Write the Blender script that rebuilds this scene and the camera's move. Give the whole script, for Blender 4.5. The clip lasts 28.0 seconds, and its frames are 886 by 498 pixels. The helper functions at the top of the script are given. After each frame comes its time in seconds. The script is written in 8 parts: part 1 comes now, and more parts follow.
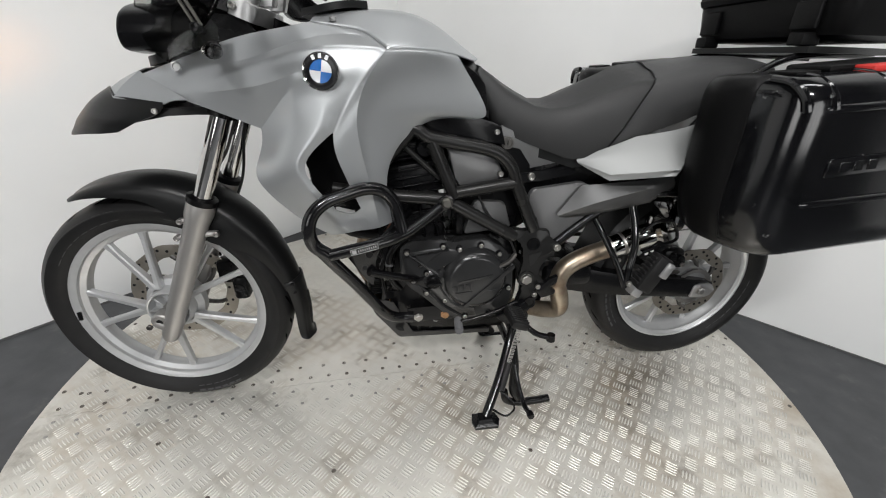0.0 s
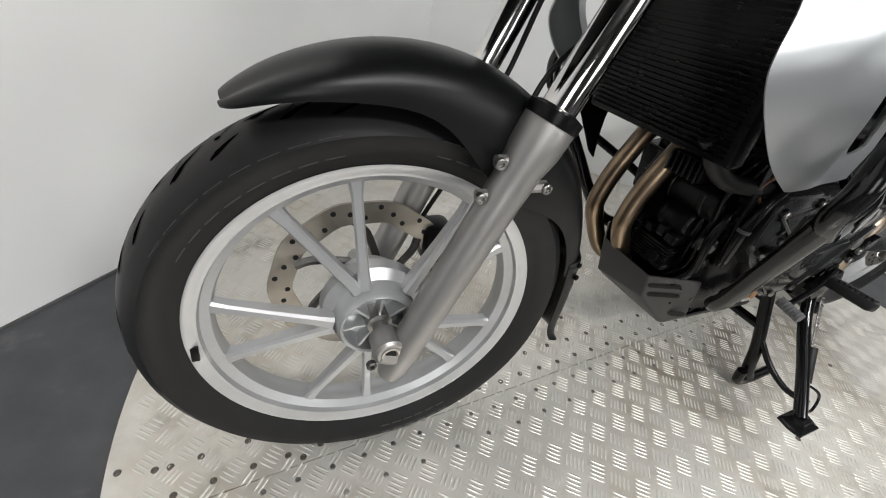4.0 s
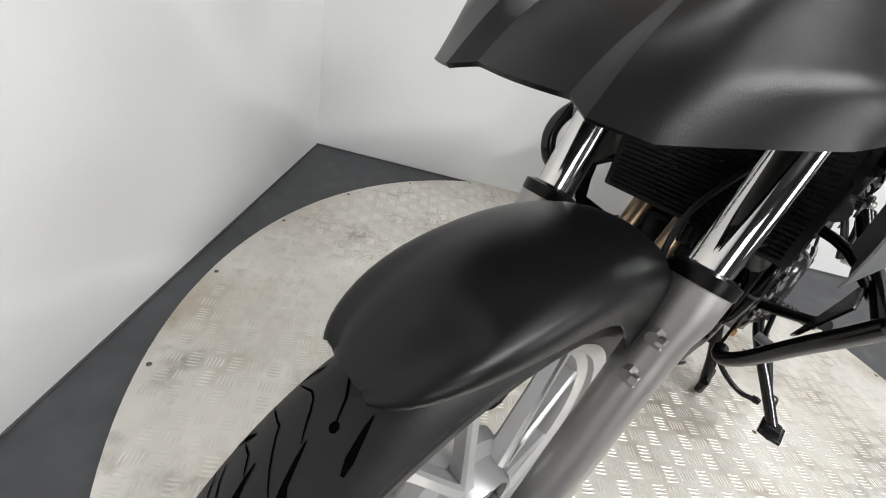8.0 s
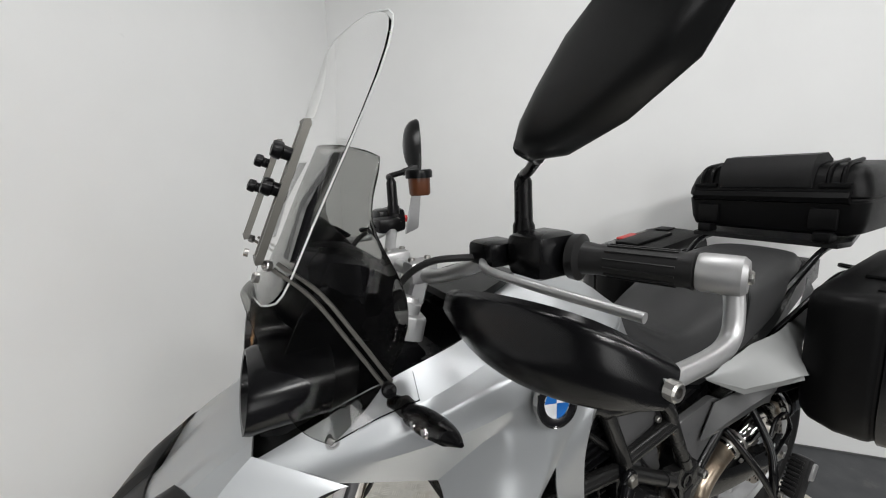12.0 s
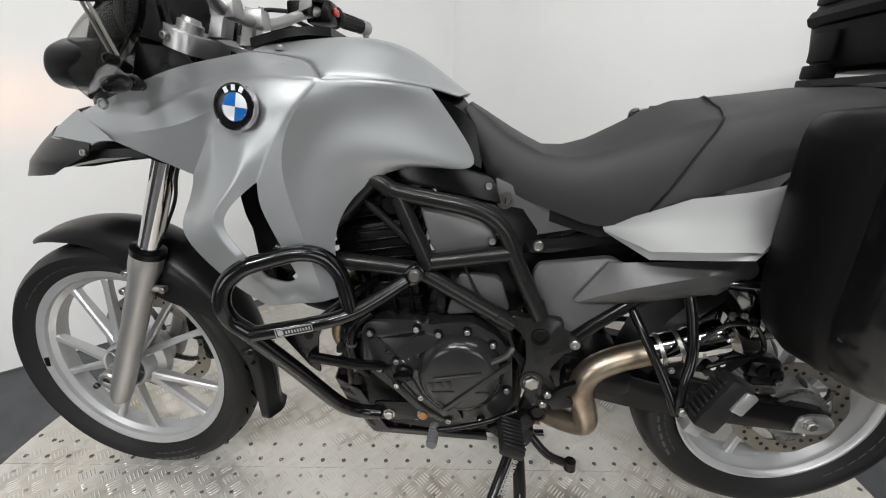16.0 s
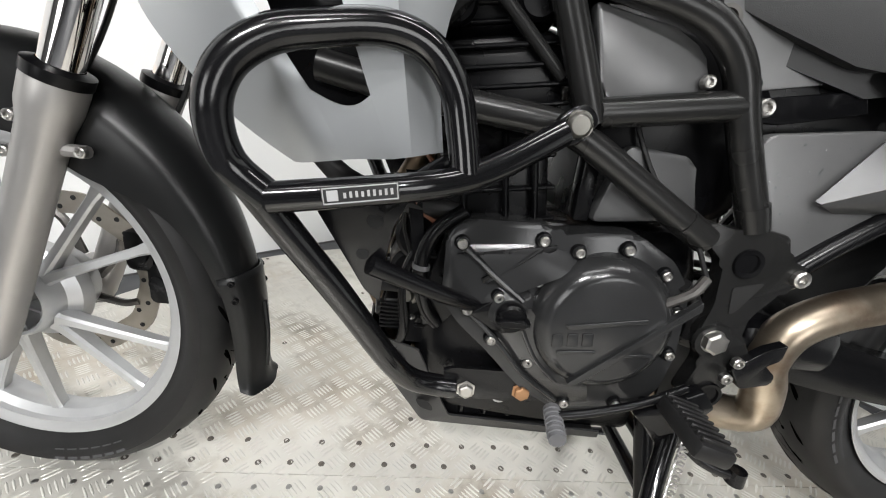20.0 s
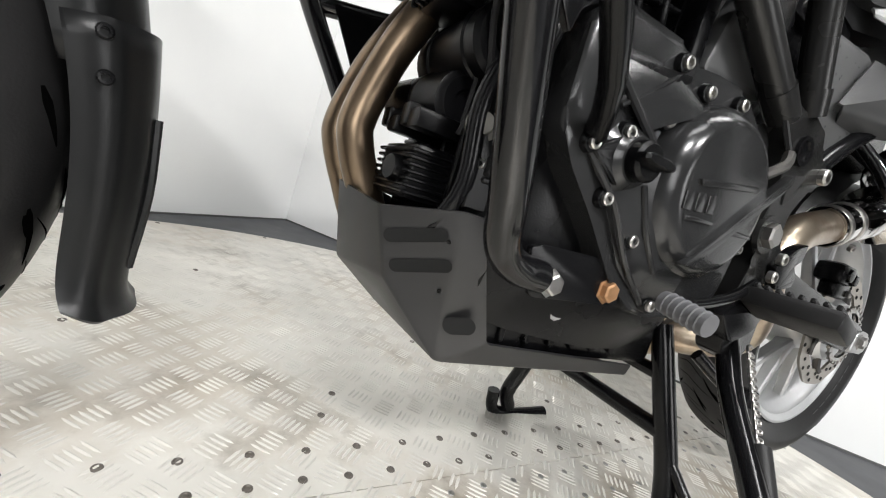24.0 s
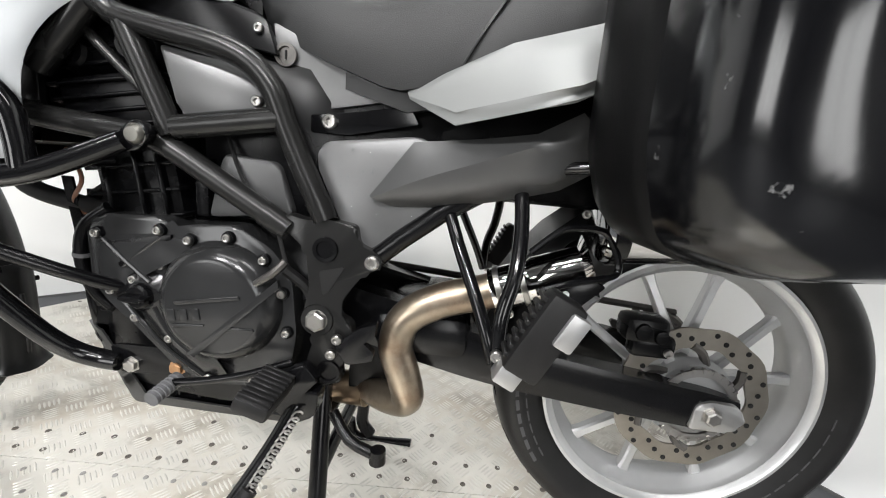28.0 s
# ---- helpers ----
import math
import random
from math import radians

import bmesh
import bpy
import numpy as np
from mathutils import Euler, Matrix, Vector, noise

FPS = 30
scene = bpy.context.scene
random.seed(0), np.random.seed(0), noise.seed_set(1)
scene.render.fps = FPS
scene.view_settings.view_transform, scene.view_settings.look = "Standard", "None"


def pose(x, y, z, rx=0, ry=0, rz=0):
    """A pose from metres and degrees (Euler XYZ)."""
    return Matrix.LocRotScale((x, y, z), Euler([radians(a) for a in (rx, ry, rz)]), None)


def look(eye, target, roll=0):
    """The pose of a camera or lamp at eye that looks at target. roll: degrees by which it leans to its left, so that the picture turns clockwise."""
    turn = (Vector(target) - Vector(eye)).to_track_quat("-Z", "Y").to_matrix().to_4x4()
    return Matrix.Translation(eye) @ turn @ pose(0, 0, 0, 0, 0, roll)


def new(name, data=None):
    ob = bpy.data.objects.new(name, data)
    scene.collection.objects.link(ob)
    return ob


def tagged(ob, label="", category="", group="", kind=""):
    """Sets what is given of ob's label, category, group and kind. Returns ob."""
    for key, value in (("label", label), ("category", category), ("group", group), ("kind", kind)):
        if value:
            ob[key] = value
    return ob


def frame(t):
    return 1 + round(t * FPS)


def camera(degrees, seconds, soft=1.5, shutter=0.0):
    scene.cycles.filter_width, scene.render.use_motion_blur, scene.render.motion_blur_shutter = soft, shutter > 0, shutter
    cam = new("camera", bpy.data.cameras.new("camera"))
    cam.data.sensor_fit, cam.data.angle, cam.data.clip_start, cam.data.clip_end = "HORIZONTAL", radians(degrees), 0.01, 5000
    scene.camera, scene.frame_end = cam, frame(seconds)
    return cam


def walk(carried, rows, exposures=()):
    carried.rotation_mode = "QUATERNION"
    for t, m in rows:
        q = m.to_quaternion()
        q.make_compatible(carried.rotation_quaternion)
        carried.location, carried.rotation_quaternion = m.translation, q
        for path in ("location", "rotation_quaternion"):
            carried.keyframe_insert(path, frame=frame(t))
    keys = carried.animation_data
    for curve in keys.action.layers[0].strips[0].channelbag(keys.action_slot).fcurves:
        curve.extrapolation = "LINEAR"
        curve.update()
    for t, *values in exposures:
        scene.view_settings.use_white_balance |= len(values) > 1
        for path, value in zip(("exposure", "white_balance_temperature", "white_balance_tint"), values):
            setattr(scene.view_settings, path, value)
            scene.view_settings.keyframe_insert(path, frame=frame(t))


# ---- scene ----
cam = camera(95.6, 28.0, 1.1)
PATH = [
    (0, (-0.097, -1.104, 1.043), (0.062, 0.656, 0.106), 2.7),
    (0.5, (-0.046, -1.038, 1.014), (0.131, 0.785, 0.21), -0.4),
    (1, (-0.134, -0.998, 1.008), (0.062, 0.844, 0.254), -0.9),
    (1.5, (-0.321, -1.004, 1.012), (0.018, 0.811, 0.242), 2.5),
    (2, (-0.431, -0.999, 1.018), (0.01, 0.772, 0.2), 6.3),
    (2.5, (-0.584, -0.924, 0.967), (-0.105, 0.785, 0.044), 8.0),
    (3, (-0.714, -0.751, 0.91), (-0.206, 0.867, -0.151), 8.3),
    (3.5, (-0.801, -0.626, 0.871), (-0.196, 0.885, -0.292), 9.1),
    (5.5, (-1.052, -0.367, 0.619), (-0.178, 1.008, -0.541), 20.2),
    (6, (-1.097, -0.258, 0.636), (-0.116, 1.039, -0.528), 23.0),
    (6.5, (-1.105, -0.165, 0.632), (0.011, 0.981, -0.569), 26.0),
    (7, (-1.108, -0.163, 0.633), (0.055, 0.905, -0.594), 25.3),
    (7.5, (-1.083, -0.193, 0.742), (0.073, 0.893, -0.477), 20.8),
    (8, (-1.024, -0.229, 0.858), (0.163, 0.936, -0.252), 15.5),
    (8.5, (-0.95, -0.257, 0.985), (0.288, 0.991, 0.031), 10.9),
    (9, (-0.904, -0.277, 1.074), (0.371, 1.046, 0.285), 7.6),
    (9.5, (-0.884, -0.301, 1.127), (0.39, 1.093, 0.468), 4.5),
    (10, (-0.869, -0.339, 1.171), (0.361, 1.133, 0.609), 1.9),
    (10.5, (-0.781, -0.412, 1.217), (0.373, 1.141, 0.71), -0.3),
    (11, (-0.718, -0.485, 1.263), (0.362, 1.133, 0.8), -1.7),
    (11.5, (-0.682, -0.57, 1.305), (0.297, 1.12, 0.874), -2.0),
    (13.5, (-0.25, -0.95, 1.283), (-0.13, 0.979, 0.766), 2.1),
    (14, (-0.175, -1.015, 1.237), (-0.186, 0.911, 0.699), 2.3),
    (14.5, (-0.133, -0.991, 1.16), (-0.235, 0.927, 0.606), 2.4),
    (15, (-0.103, -0.886, 1.108), (-0.297, 1.008, 0.498), 1.9),
    (15.5, (-0.011, -0.812, 1.064), (-0.239, 1.049, 0.37), 1.6),
    (16, (0.124, -0.853, 1.012), (-0.121, 0.982, 0.257), 1.5),
    (16.5, (0.227, -0.93, 1.008), (-0.033, 0.892, 0.224), 1.3),
    (17, (0.27, -0.957, 1.015), (0.003, 0.873, 0.253), 1.4),
    (17.5, (0.254, -0.899, 0.991), (-0.02, 0.951, 0.282), 1.8),
    (18, (0.107, -0.789, 0.928), (-0.138, 1.089, 0.285), 2.8),
    (18.5, (-0.106, -0.678, 0.825), (-0.269, 1.222, 0.221), 4.5),
    (19, (-0.183, -0.611, 0.754), (-0.269, 1.29, 0.139), 6.2),
    (19.5, (-0.174, -0.609, 0.739), (-0.207, 1.28, 0.085), 7.3),
    (20, (-0.117, -0.634, 0.705), (-0.17, 1.232, -0.012), 7.5),
    (20.5, (-0.042, -0.642, 0.692), (-0.195, 1.224, -0.012), 6.3),
    (21, (0.047, -0.633, 0.691), (-0.166, 1.243, 0.031), 5.3),
    (21.5, (0.13, -0.635, 0.708), (-0.049, 1.252, 0.07), 5.4),
    (23.5, (-0.218, -0.604, 0.531), (0.51, 1.216, 0.134), 17.3),
    (24, (-0.318, -0.47, 0.388), (0.532, 1.318, 0.105), 18.6),
    (24.5, (-0.349, -0.43, 0.349), (0.542, 1.351, 0.157), 18.5),
    (25, (-0.338, -0.452, 0.37), (0.488, 1.357, 0.158), 17.7),
    (25.5, (-0.264, -0.527, 0.454), (0.403, 1.331, 0.134), 15.9),
    (26, (-0.138, -0.605, 0.578), (0.313, 1.291, 0.128), 13.1),
    (26.5, (0.02, -0.702, 0.66), (0.213, 1.204, 0.085), 9.7),
    (27, (0.195, -0.687, 0.68), (0.168, 1.212, 0.052), 7.1),
    (27.5, (0.352, -0.668, 0.708), (0.179, 1.225, 0.088), 5.8),
    (28, (0.452, -0.683, 0.722), (0.225, 1.237, 0.214), 6.1),
]
walk(cam, [(t, look(eye, target, roll)) for t, eye, target, roll in PATH], [(0, 0.04), (3.5, 0.05), (6, 0.36), (7, 0.46), (8, 0.40), (9.5, -0.02), (11.5, -0.15), (14, -0.1), (17.5, 0.22), (18, 0.28), (19, 0.68), (20.5, 0.76), (22, 0.84), (25, 0.88), (28, 0.86)])

# ---------------------------------------------------------------- light
world = bpy.data.worlds.new("world")
scene.world = world
world.use_nodes = True
world.node_tree.nodes["Background"].inputs[0].default_value = (0.9, 0.95, 1.0, 1)
world.node_tree.nodes["Background"].inputs[1].default_value = 0.03
scene.view_settings.exposure = 0.0
CEILING = 2.9
LAMPS = ((-0.75, -2.5, 0.7, 66), (0.55, -2.8, 0.7, 58), (1.2, -0.8, 1.3, 12), (-0.1, 0.1, 1.3, 15), (-0.2, -1.3, 1.3, 10))


def area_lamp(name, place, size, power, colour=(1, 1, 1)):
    data = bpy.data.lights.new(name, "AREA")
    data.shape, data.size, data.size_y, data.energy, data.color = "RECTANGLE", size[0], size[1], power, colour
    ob = new(name, data)
    ob.matrix_world = look(place, (place[0], place[1] + 0.001, 0))
    return ob


for lx, ly, long, power in LAMPS:
    area_lamp("ceiling_lamp", (lx, ly, CEILING - 0.06), (long, 0.2), power, (1.0, 0.995, 0.99))
beam = bpy.data.lights.new("headlight_beam", "SPOT")
beam.energy, beam.color, beam.spot_size, beam.spot_blend, beam.shadow_soft_size = 9, (1.0, 0.46, 0.18), radians(76), 1.0, 0.03
new("headlight_beam", beam).matrix_world = look((-0.672, -0.02, 1.05), (-1.66, 0.08, 0.92)) @ Matrix.Diagonal((1.0, 0.34, 1.0, 1.0))
inner = bpy.data.lights.new("headlight_glow", "POINT")
inner.energy, inner.color, inner.shadow_soft_size = 0.15, (1.0, 0.60, 0.28), 0.008
new("headlight_glow", inner).matrix_world = pose(-0.606, -0.052, 1.062)


# ---------------------------------------------------------------- materials
def surface(name, base, rough=0.5, metal=0.0, vary=0.12, grain=40.0, bump=0.0, bump_scale=200.0, rough_vary=0.1, **extra):
    """A surface with stains at a large scale, grain at a small one, and fine relief."""
    m = bpy.data.materials.new(name)
    m.use_nodes = True
    t = m.node_tree
    b = t.nodes["Principled BSDF"]
    co = t.nodes.new("ShaderNodeTexCoord")
    big, small = t.nodes.new("ShaderNodeTexNoise"), t.nodes.new("ShaderNodeTexNoise")
    big.inputs["Scale"].default_value, big.inputs["Detail"].default_value = grain * 0.18, 5
    small.inputs["Scale"].default_value, small.inputs["Detail"].default_value = grain, 4
    for n in (big, small):
        t.links.new(co.outputs["Object"], n.inputs["Vector"])
    add = t.nodes.new("ShaderNodeMath")
    add.operation = "ADD"
    t.links.new(big.outputs["Fac"], add.inputs[0])
    t.links.new(small.outputs["Fac"], add.inputs[1])
    ramp = t.nodes.new("ShaderNodeMapRange")
    ramp.inputs["From Min"].default_value, ramp.inputs["From Max"].default_value = 0.65, 1.35
    ramp.inputs["To Min"].default_value, ramp.inputs["To Max"].default_value = 1 - vary, 1 + vary
    t.links.new(add.outputs[0], ramp.inputs["Value"])
    mix = t.nodes.new("ShaderNodeVectorMath")
    mix.operation = "SCALE"
    mix.inputs[0].default_value = base
    t.links.new(ramp.outputs[0], mix.inputs["Scale"])
    t.links.new(mix.outputs[0], b.inputs["Base Color"])
    rr = t.nodes.new("ShaderNodeMapRange")
    rr.inputs["From Min"].default_value, rr.inputs["From Max"].default_value = 0.3, 0.7
    rr.inputs["To Min"].default_value, rr.inputs["To Max"].default_value = max(0.02, rough - rough_vary * 0.5), min(1, rough + rough_vary * 0.5)
    t.links.new(big.outputs["Fac"], rr.inputs["Value"])
    t.links.new(rr.outputs[0], b.inputs["Roughness"])
    b.inputs["Metallic"].default_value = metal
    for key, value in extra.items():
        b.inputs[key.replace("_", " ")].default_value = value
    if bump:
        fine = t.nodes.new("ShaderNodeTexNoise")
        fine.inputs["Scale"].default_value, fine.inputs["Detail"].default_value = bump_scale, 3
        t.links.new(co.outputs["Object"], fine.inputs["Vector"])
        bp = t.nodes.new("ShaderNodeBump")
        bp.inputs["Strength"].default_value, bp.inputs["Distance"].default_value = bump, 0.002
        t.links.new(fine.outputs["Fac"], bp.inputs["Height"])
        t.links.new(bp.outputs[0], b.inputs["Normal"])
    return m


def glass(name, colour, rough=0.0):
    """Clear or tinted glass that bends and mirrors light."""
    m = bpy.data.materials.new(name)
    m.use_nodes = True
    t = m.node_tree
    t.nodes.remove(t.nodes["Principled BSDF"])
    g = t.nodes.new("ShaderNodeBsdfGlass")
    g.inputs["Color"].default_value = (*colour, 1)
    g.inputs["Roughness"].default_value = rough
    g.inputs["IOR"].default_value = 1.42
    t.links.new(g.outputs[0], t.nodes["Material Output"].inputs["Surface"])
    return m


def lit(name, colour, strength):
    m = bpy.data.materials.new(name)
    m.use_nodes = True
    b = m.node_tree.nodes["Principled BSDF"]
    b.inputs["Base Color"].default_value = (0.25, 0.2, 0.14, 1)
    b.inputs["Emission Color"].default_value = (*colour, 1)
    b.inputs["Emission Strength"].default_value = strength
    return m


def stained(name, m, colour, scale, low=0.50, high=0.72, amount=0.75):
    """Adds blotches of another colour to a surface."""
    t = m.node_tree
    b = t.nodes["Principled BSDF"]
    old = b.inputs["Base Color"].links[0].from_socket
    co, n1, mr, mx = (t.nodes.new(k) for k in ("ShaderNodeTexCoord", "ShaderNodeTexNoise", "ShaderNodeMapRange", "ShaderNodeMixRGB"))
    n1.inputs["Scale"].default_value, n1.inputs["Detail"].default_value, n1.inputs["Roughness"].default_value = scale, 8, 0.66
    t.links.new(co.outputs["Object"], n1.inputs["Vector"])
    mr.inputs["From Min"].default_value, mr.inputs["From Max"].default_value, mr.inputs["To Max"].default_value = low, high, amount
    t.links.new(n1.outputs["Fac"], mr.inputs["Value"])
    t.links.new(mr.outputs[0], mx.inputs["Fac"])
    t.links.new(old, mx.inputs["Color1"])
    mx.inputs["Color2"].default_value = (*colour, 1)
    t.links.new(mx.outputs[0], b.inputs["Base Color"])
    return m


WHITE = stained("white_wall", surface("white_wall_paint", (0.76, 0.765, 0.76), 0.6, 0, 0.035, 3.0, 0.05, 60), (0.40, 0.39, 0.38), 6.0, 0.69, 0.80, 0.45)
DIMWALL = surface("dim_workshop_paint", (0.08, 0.08, 0.08), 0.7, 0, 0.15, 3.0, 0.05, 60)
SHOPWALL = surface("workshop_wall_paint", (0.06, 0.06, 0.06), 0.7, 0, 0.1, 3.0, 0.05, 60)
DARKFLOOR = stained("dark_floor", surface("dark_floor_paint", (0.052, 0.054, 0.058), 0.55, 0, 0.3, 14.0, 0.1, 120, 0.2), (0.15, 0.145, 0.14), 7.0, 0.60, 0.76, 0.5)
PLATE = stained("worn_plate", stained("tread_plate", surface("tread_plate", (0.67, 0.65, 0.60), 0.38, 0.5, 0.12, 7.0, 0.04, 300, 0.18), (0.40, 0.325, 0.235), 2.3, 0.47, 0.70, 0.8), (0.20, 0.175, 0.14), 4.2, 0.53, 0.70, 0.8)
TREADBAR = surface("worn_tread_bar", (0.66, 0.642, 0.595), 0.42, 0.4, 0.25, 9.0, 0.04, 300, 0.2)
DIRTYRIVET = surface("dirty_rivet", (0.13, 0.115, 0.10), 0.45, 0.6, 0.3, 80)
RUBBER = surface("tyre_rubber", (0.011, 0.0108, 0.011), 0.44, 0, 0.25, 30, 0.08, 500, Specular_IOR_Level=0.22)
RUBBERMARK = surface("tyre_mark", (0.042, 0.042, 0.044), 0.7, 0, 0.1, 60)
RUBBERGREY = surface("grey_rubber", (0.09, 0.09, 0.095), 0.6, 0, 0.15, 60)
# flat near-black that paints the shade inside tread grooves
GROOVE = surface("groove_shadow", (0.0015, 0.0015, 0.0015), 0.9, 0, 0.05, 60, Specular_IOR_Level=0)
# flat near-black that paints the shade inside holes, slots and sockets
HOLE = surface("hole_shade", (0.004, 0.004, 0.004), 0.9, 0, 0.05, 60)
WHEELSILVER = surface("wheel_silver", (0.47, 0.475, 0.48), 0.36, 0.6, 0.06, 40)
SILVER = surface("matt_silver_paint", (0.40, 0.414, 0.423), 0.39, 0.70, 0.03, 6, 0.02, 1800, 0.06)
SILVERLIGHT = surface("light_silver_paint", (0.235, 0.24, 0.238), 0.46, 0.35, 0.03, 6, 0.02, 1800, 0.06)
FORKGREY = surface("fork_paint", (0.33, 0.32, 0.31), 0.42, 0.8, 0.06, 20)
CASTALU = surface("cast_aluminium", (0.416, 0.416, 0.416), 0.42, 0.85, 0.08, 40, 0.03, 400)
SILENCER = surface("polished_steel", (0.42, 0.42, 0.425), 0.10, 1.0, 0.15, 20, 0.02, 200, 0.08)
CHROME = surface("chrome", (0.62, 0.61, 0.60), 0.08, 1.0, 0.04, 30, 0, 200, 0.06)
STEEL = surface("bolt_steel", (0.37, 0.36, 0.345), 0.34, 1.0, 0.1, 60)
DARKSTEEL = surface("dark_steel", (0.10, 0.095, 0.09), 0.4, 0.8, 0.25, 60)
DISC = surface("disc_steel", (0.30, 0.275, 0.24), 0.35, 0.9, 0.2, 30)
BRONZE = surface("heat_tinted_steel", (0.25, 0.185, 0.125), 0.33, 0.95, 0.35, 16, 0.05, 200)
PIPE = stained("used_exhaust", surface("used_exhaust_steel", (0.34, 0.285, 0.22), 0.34, 0.9, 0.3, 22, 0.05, 200), (0.20, 0.13, 0.085), 14.0, 0.48, 0.66, 0.75)
COPPER = surface("brown_wire", (0.16, 0.06, 0.03), 0.5, 0, 0.1, 60)
RUSTBOLT = surface("rusty_bolt", (0.36, 0.20, 0.10), 0.55, 0.6, 0.2, 90)
BLACK = surface("black_plastic", (0.003, 0.003, 0.0034), 0.28, 0, 0.2, 40, 0.06, 700, Specular_IOR_Level=0.17)
MATTBLACK = surface("matt_black_plastic", (0.0062, 0.0064, 0.0066), 0.32, 0, 0.10, 30, 0.08, 1400, 0.05, Specular_IOR_Level=0.26)
SATINBLACK = surface("satin_black_paint", (0.0035, 0.0035, 0.004), 0.22, 0, 0.15, 40, 0.04, 600, Specular_IOR_Level=0.24)
GLOSSBLACK = surface("gloss_black_paint", (0.004, 0.004, 0.0045), 0.14, 0, 0.1, 30, 0.02, 90, 0.06, Specular_IOR_Level=0.42)
SHEETBLACK = surface("powder_coated_sheet", (0.02, 0.02, 0.021), 0.42, 0, 0.1, 30, 0.05, 900, Specular_IOR_Level=0.42)
SIDEGREY = surface("side_panel_grey", (0.108, 0.108, 0.109), 0.36, 0.45, 0.08, 30, 0.05, 1600, 0.05, Specular_IOR_Level=0.5)
FRAME = surface("frame_paint", (0.014, 0.0139, 0.0137), 0.26, 0.25, 0.12, 30, 0.04, 500, Specular_IOR_Level=0.30)
ENGINE = surface("engine_black", (0.003, 0.003, 0.0034), 0.27, 0.0, 0.2, 40, 0.10, 500, Specular_IOR_Level=0.18)
ENGINEGLOSS = surface("engine_gloss_black", (0.030, 0.0303, 0.031), 0.2, 0.45, 0.12, 30, 0.05, 350, 0.08, Specular_IOR_Level=0.42)
GREYPLASTIC = surface("dark_grey_plastic", (0.064, 0.0644, 0.065), 0.37, 0.35, 0.08, 30, 0.05, 1600, 0.05, Specular_IOR_Level=0.5)
SEATDARK = surface("rider_seat_vinyl", (0.017, 0.0172, 0.0176), 0.46, 0, 0.08, 30, 0.25, 900, Specular_IOR_Level=0.36)
SEATGREY = surface("passenger_seat_vinyl", (0.036, 0.0363, 0.0368), 0.5, 0, 0.08, 30, 0.25, 900, Specular_IOR_Level=0.4)
CASEMATT = surface("matt_case_plastic", (0.003, 0.003, 0.0032), 0.40, 0, 0.12, 30, 0.12, 900, Specular_IOR_Level=0.14)
CASEGLOSS = stained("scuffed_case", surface("glossy_case_plastic", (0.003, 0.0031, 0.0038), 0.15, 0, 0.3, 26, 0.02, 60, 0.08, Specular_IOR_Level=0.6), (0.22, 0.22, 0.22), 46.0, 0.655, 0.70, 0.6)
CASEPAD = surface("backrest_foam", (0.0099, 0.0099, 0.01045), 0.6, 0, 0.1, 40, 0.15, 600, Specular_IOR_Level=0.3)
REDPLASTIC = surface("red_plastic", (0.50, 0.03, 0.025), 0.35, 0, 0.06, 30)
BADGEBLACK = surface("badge_black", (0.004, 0.004, 0.005), 0.22, 0, 0.05, 30, Specular_IOR_Level=0.3)
BADGEBLUE = surface("badge_blue", (0.012, 0.128, 0.44), 0.2, 0, 0.04, 30)
BADGEWHITE = stained("white_wall", surface("badge_white", (0.75, 0.76, 0.78), 0.25, 0, 0.03, 30), (0.40, 0.39, 0.38), 6.0, 0.69, 0.80, 0.45)
STICKERMARK = surface("sticker_print", (0.34, 0.34, 0.34), 0.4, 0, 0.05, 30)
STICKER = surface("sticker_black", (0.012, 0.012, 0.012), 0.4, 0, 0.05, 30)
BRACKET = surface("bracket_metal", (0.16, 0.155, 0.14), 0.4, 0.8, 0.1, 40)
DARKAMBER = surface("amber_plastic", (0.09, 0.03, 0.012), 0.3, 0, 0.1, 30)
DIALGLASS = surface("dial_glass", (0.02, 0.02, 0.022), 0.08, 0, 0.05, 30)
REFLECTOR = surface("lamp_reflector", (0.80, 0.76, 0.70), 0.22, 0.9, 0.1, 60, 0.4, 90)
MIRROR = surface("mirror_silver", (0.86, 0.87, 0.88), 0.02, 1.0, 0.01, 10, 0, 200, 0.01)
LENSGLASS = glass("lamp_glass", (0.985, 0.98, 0.965))
CLEARGLASS = glass("clear_acrylic", (0.985, 0.985, 0.983))
SMOKEGLASS = glass("smoked_acrylic", (0.66, 0.66, 0.65))
SMOKEGLASS.node_tree.nodes["Glass BSDF"].inputs["IOR"].default_value = 1.22
WATER = glass("water_drop", (0.93, 0.94, 0.95), 0.03)
GLASSEDGE = surface("polished_edge", (0.72, 0.73, 0.73), 0.2, 0.1, 0.05, 30)
# glow of the backdrop added behind the unseen windows
FILLGLOW = lit("fill_glow", (0.95, 0.98, 1.0), 1.5)
BULB = lit("halogen_bulb", (1.0, 0.62, 0.30), 60.0)
# glow of the plates that paint the reflector's bright area
BULBGLOW = lit("reflector_glow", (1.0, 0.62, 0.32), 6.0)


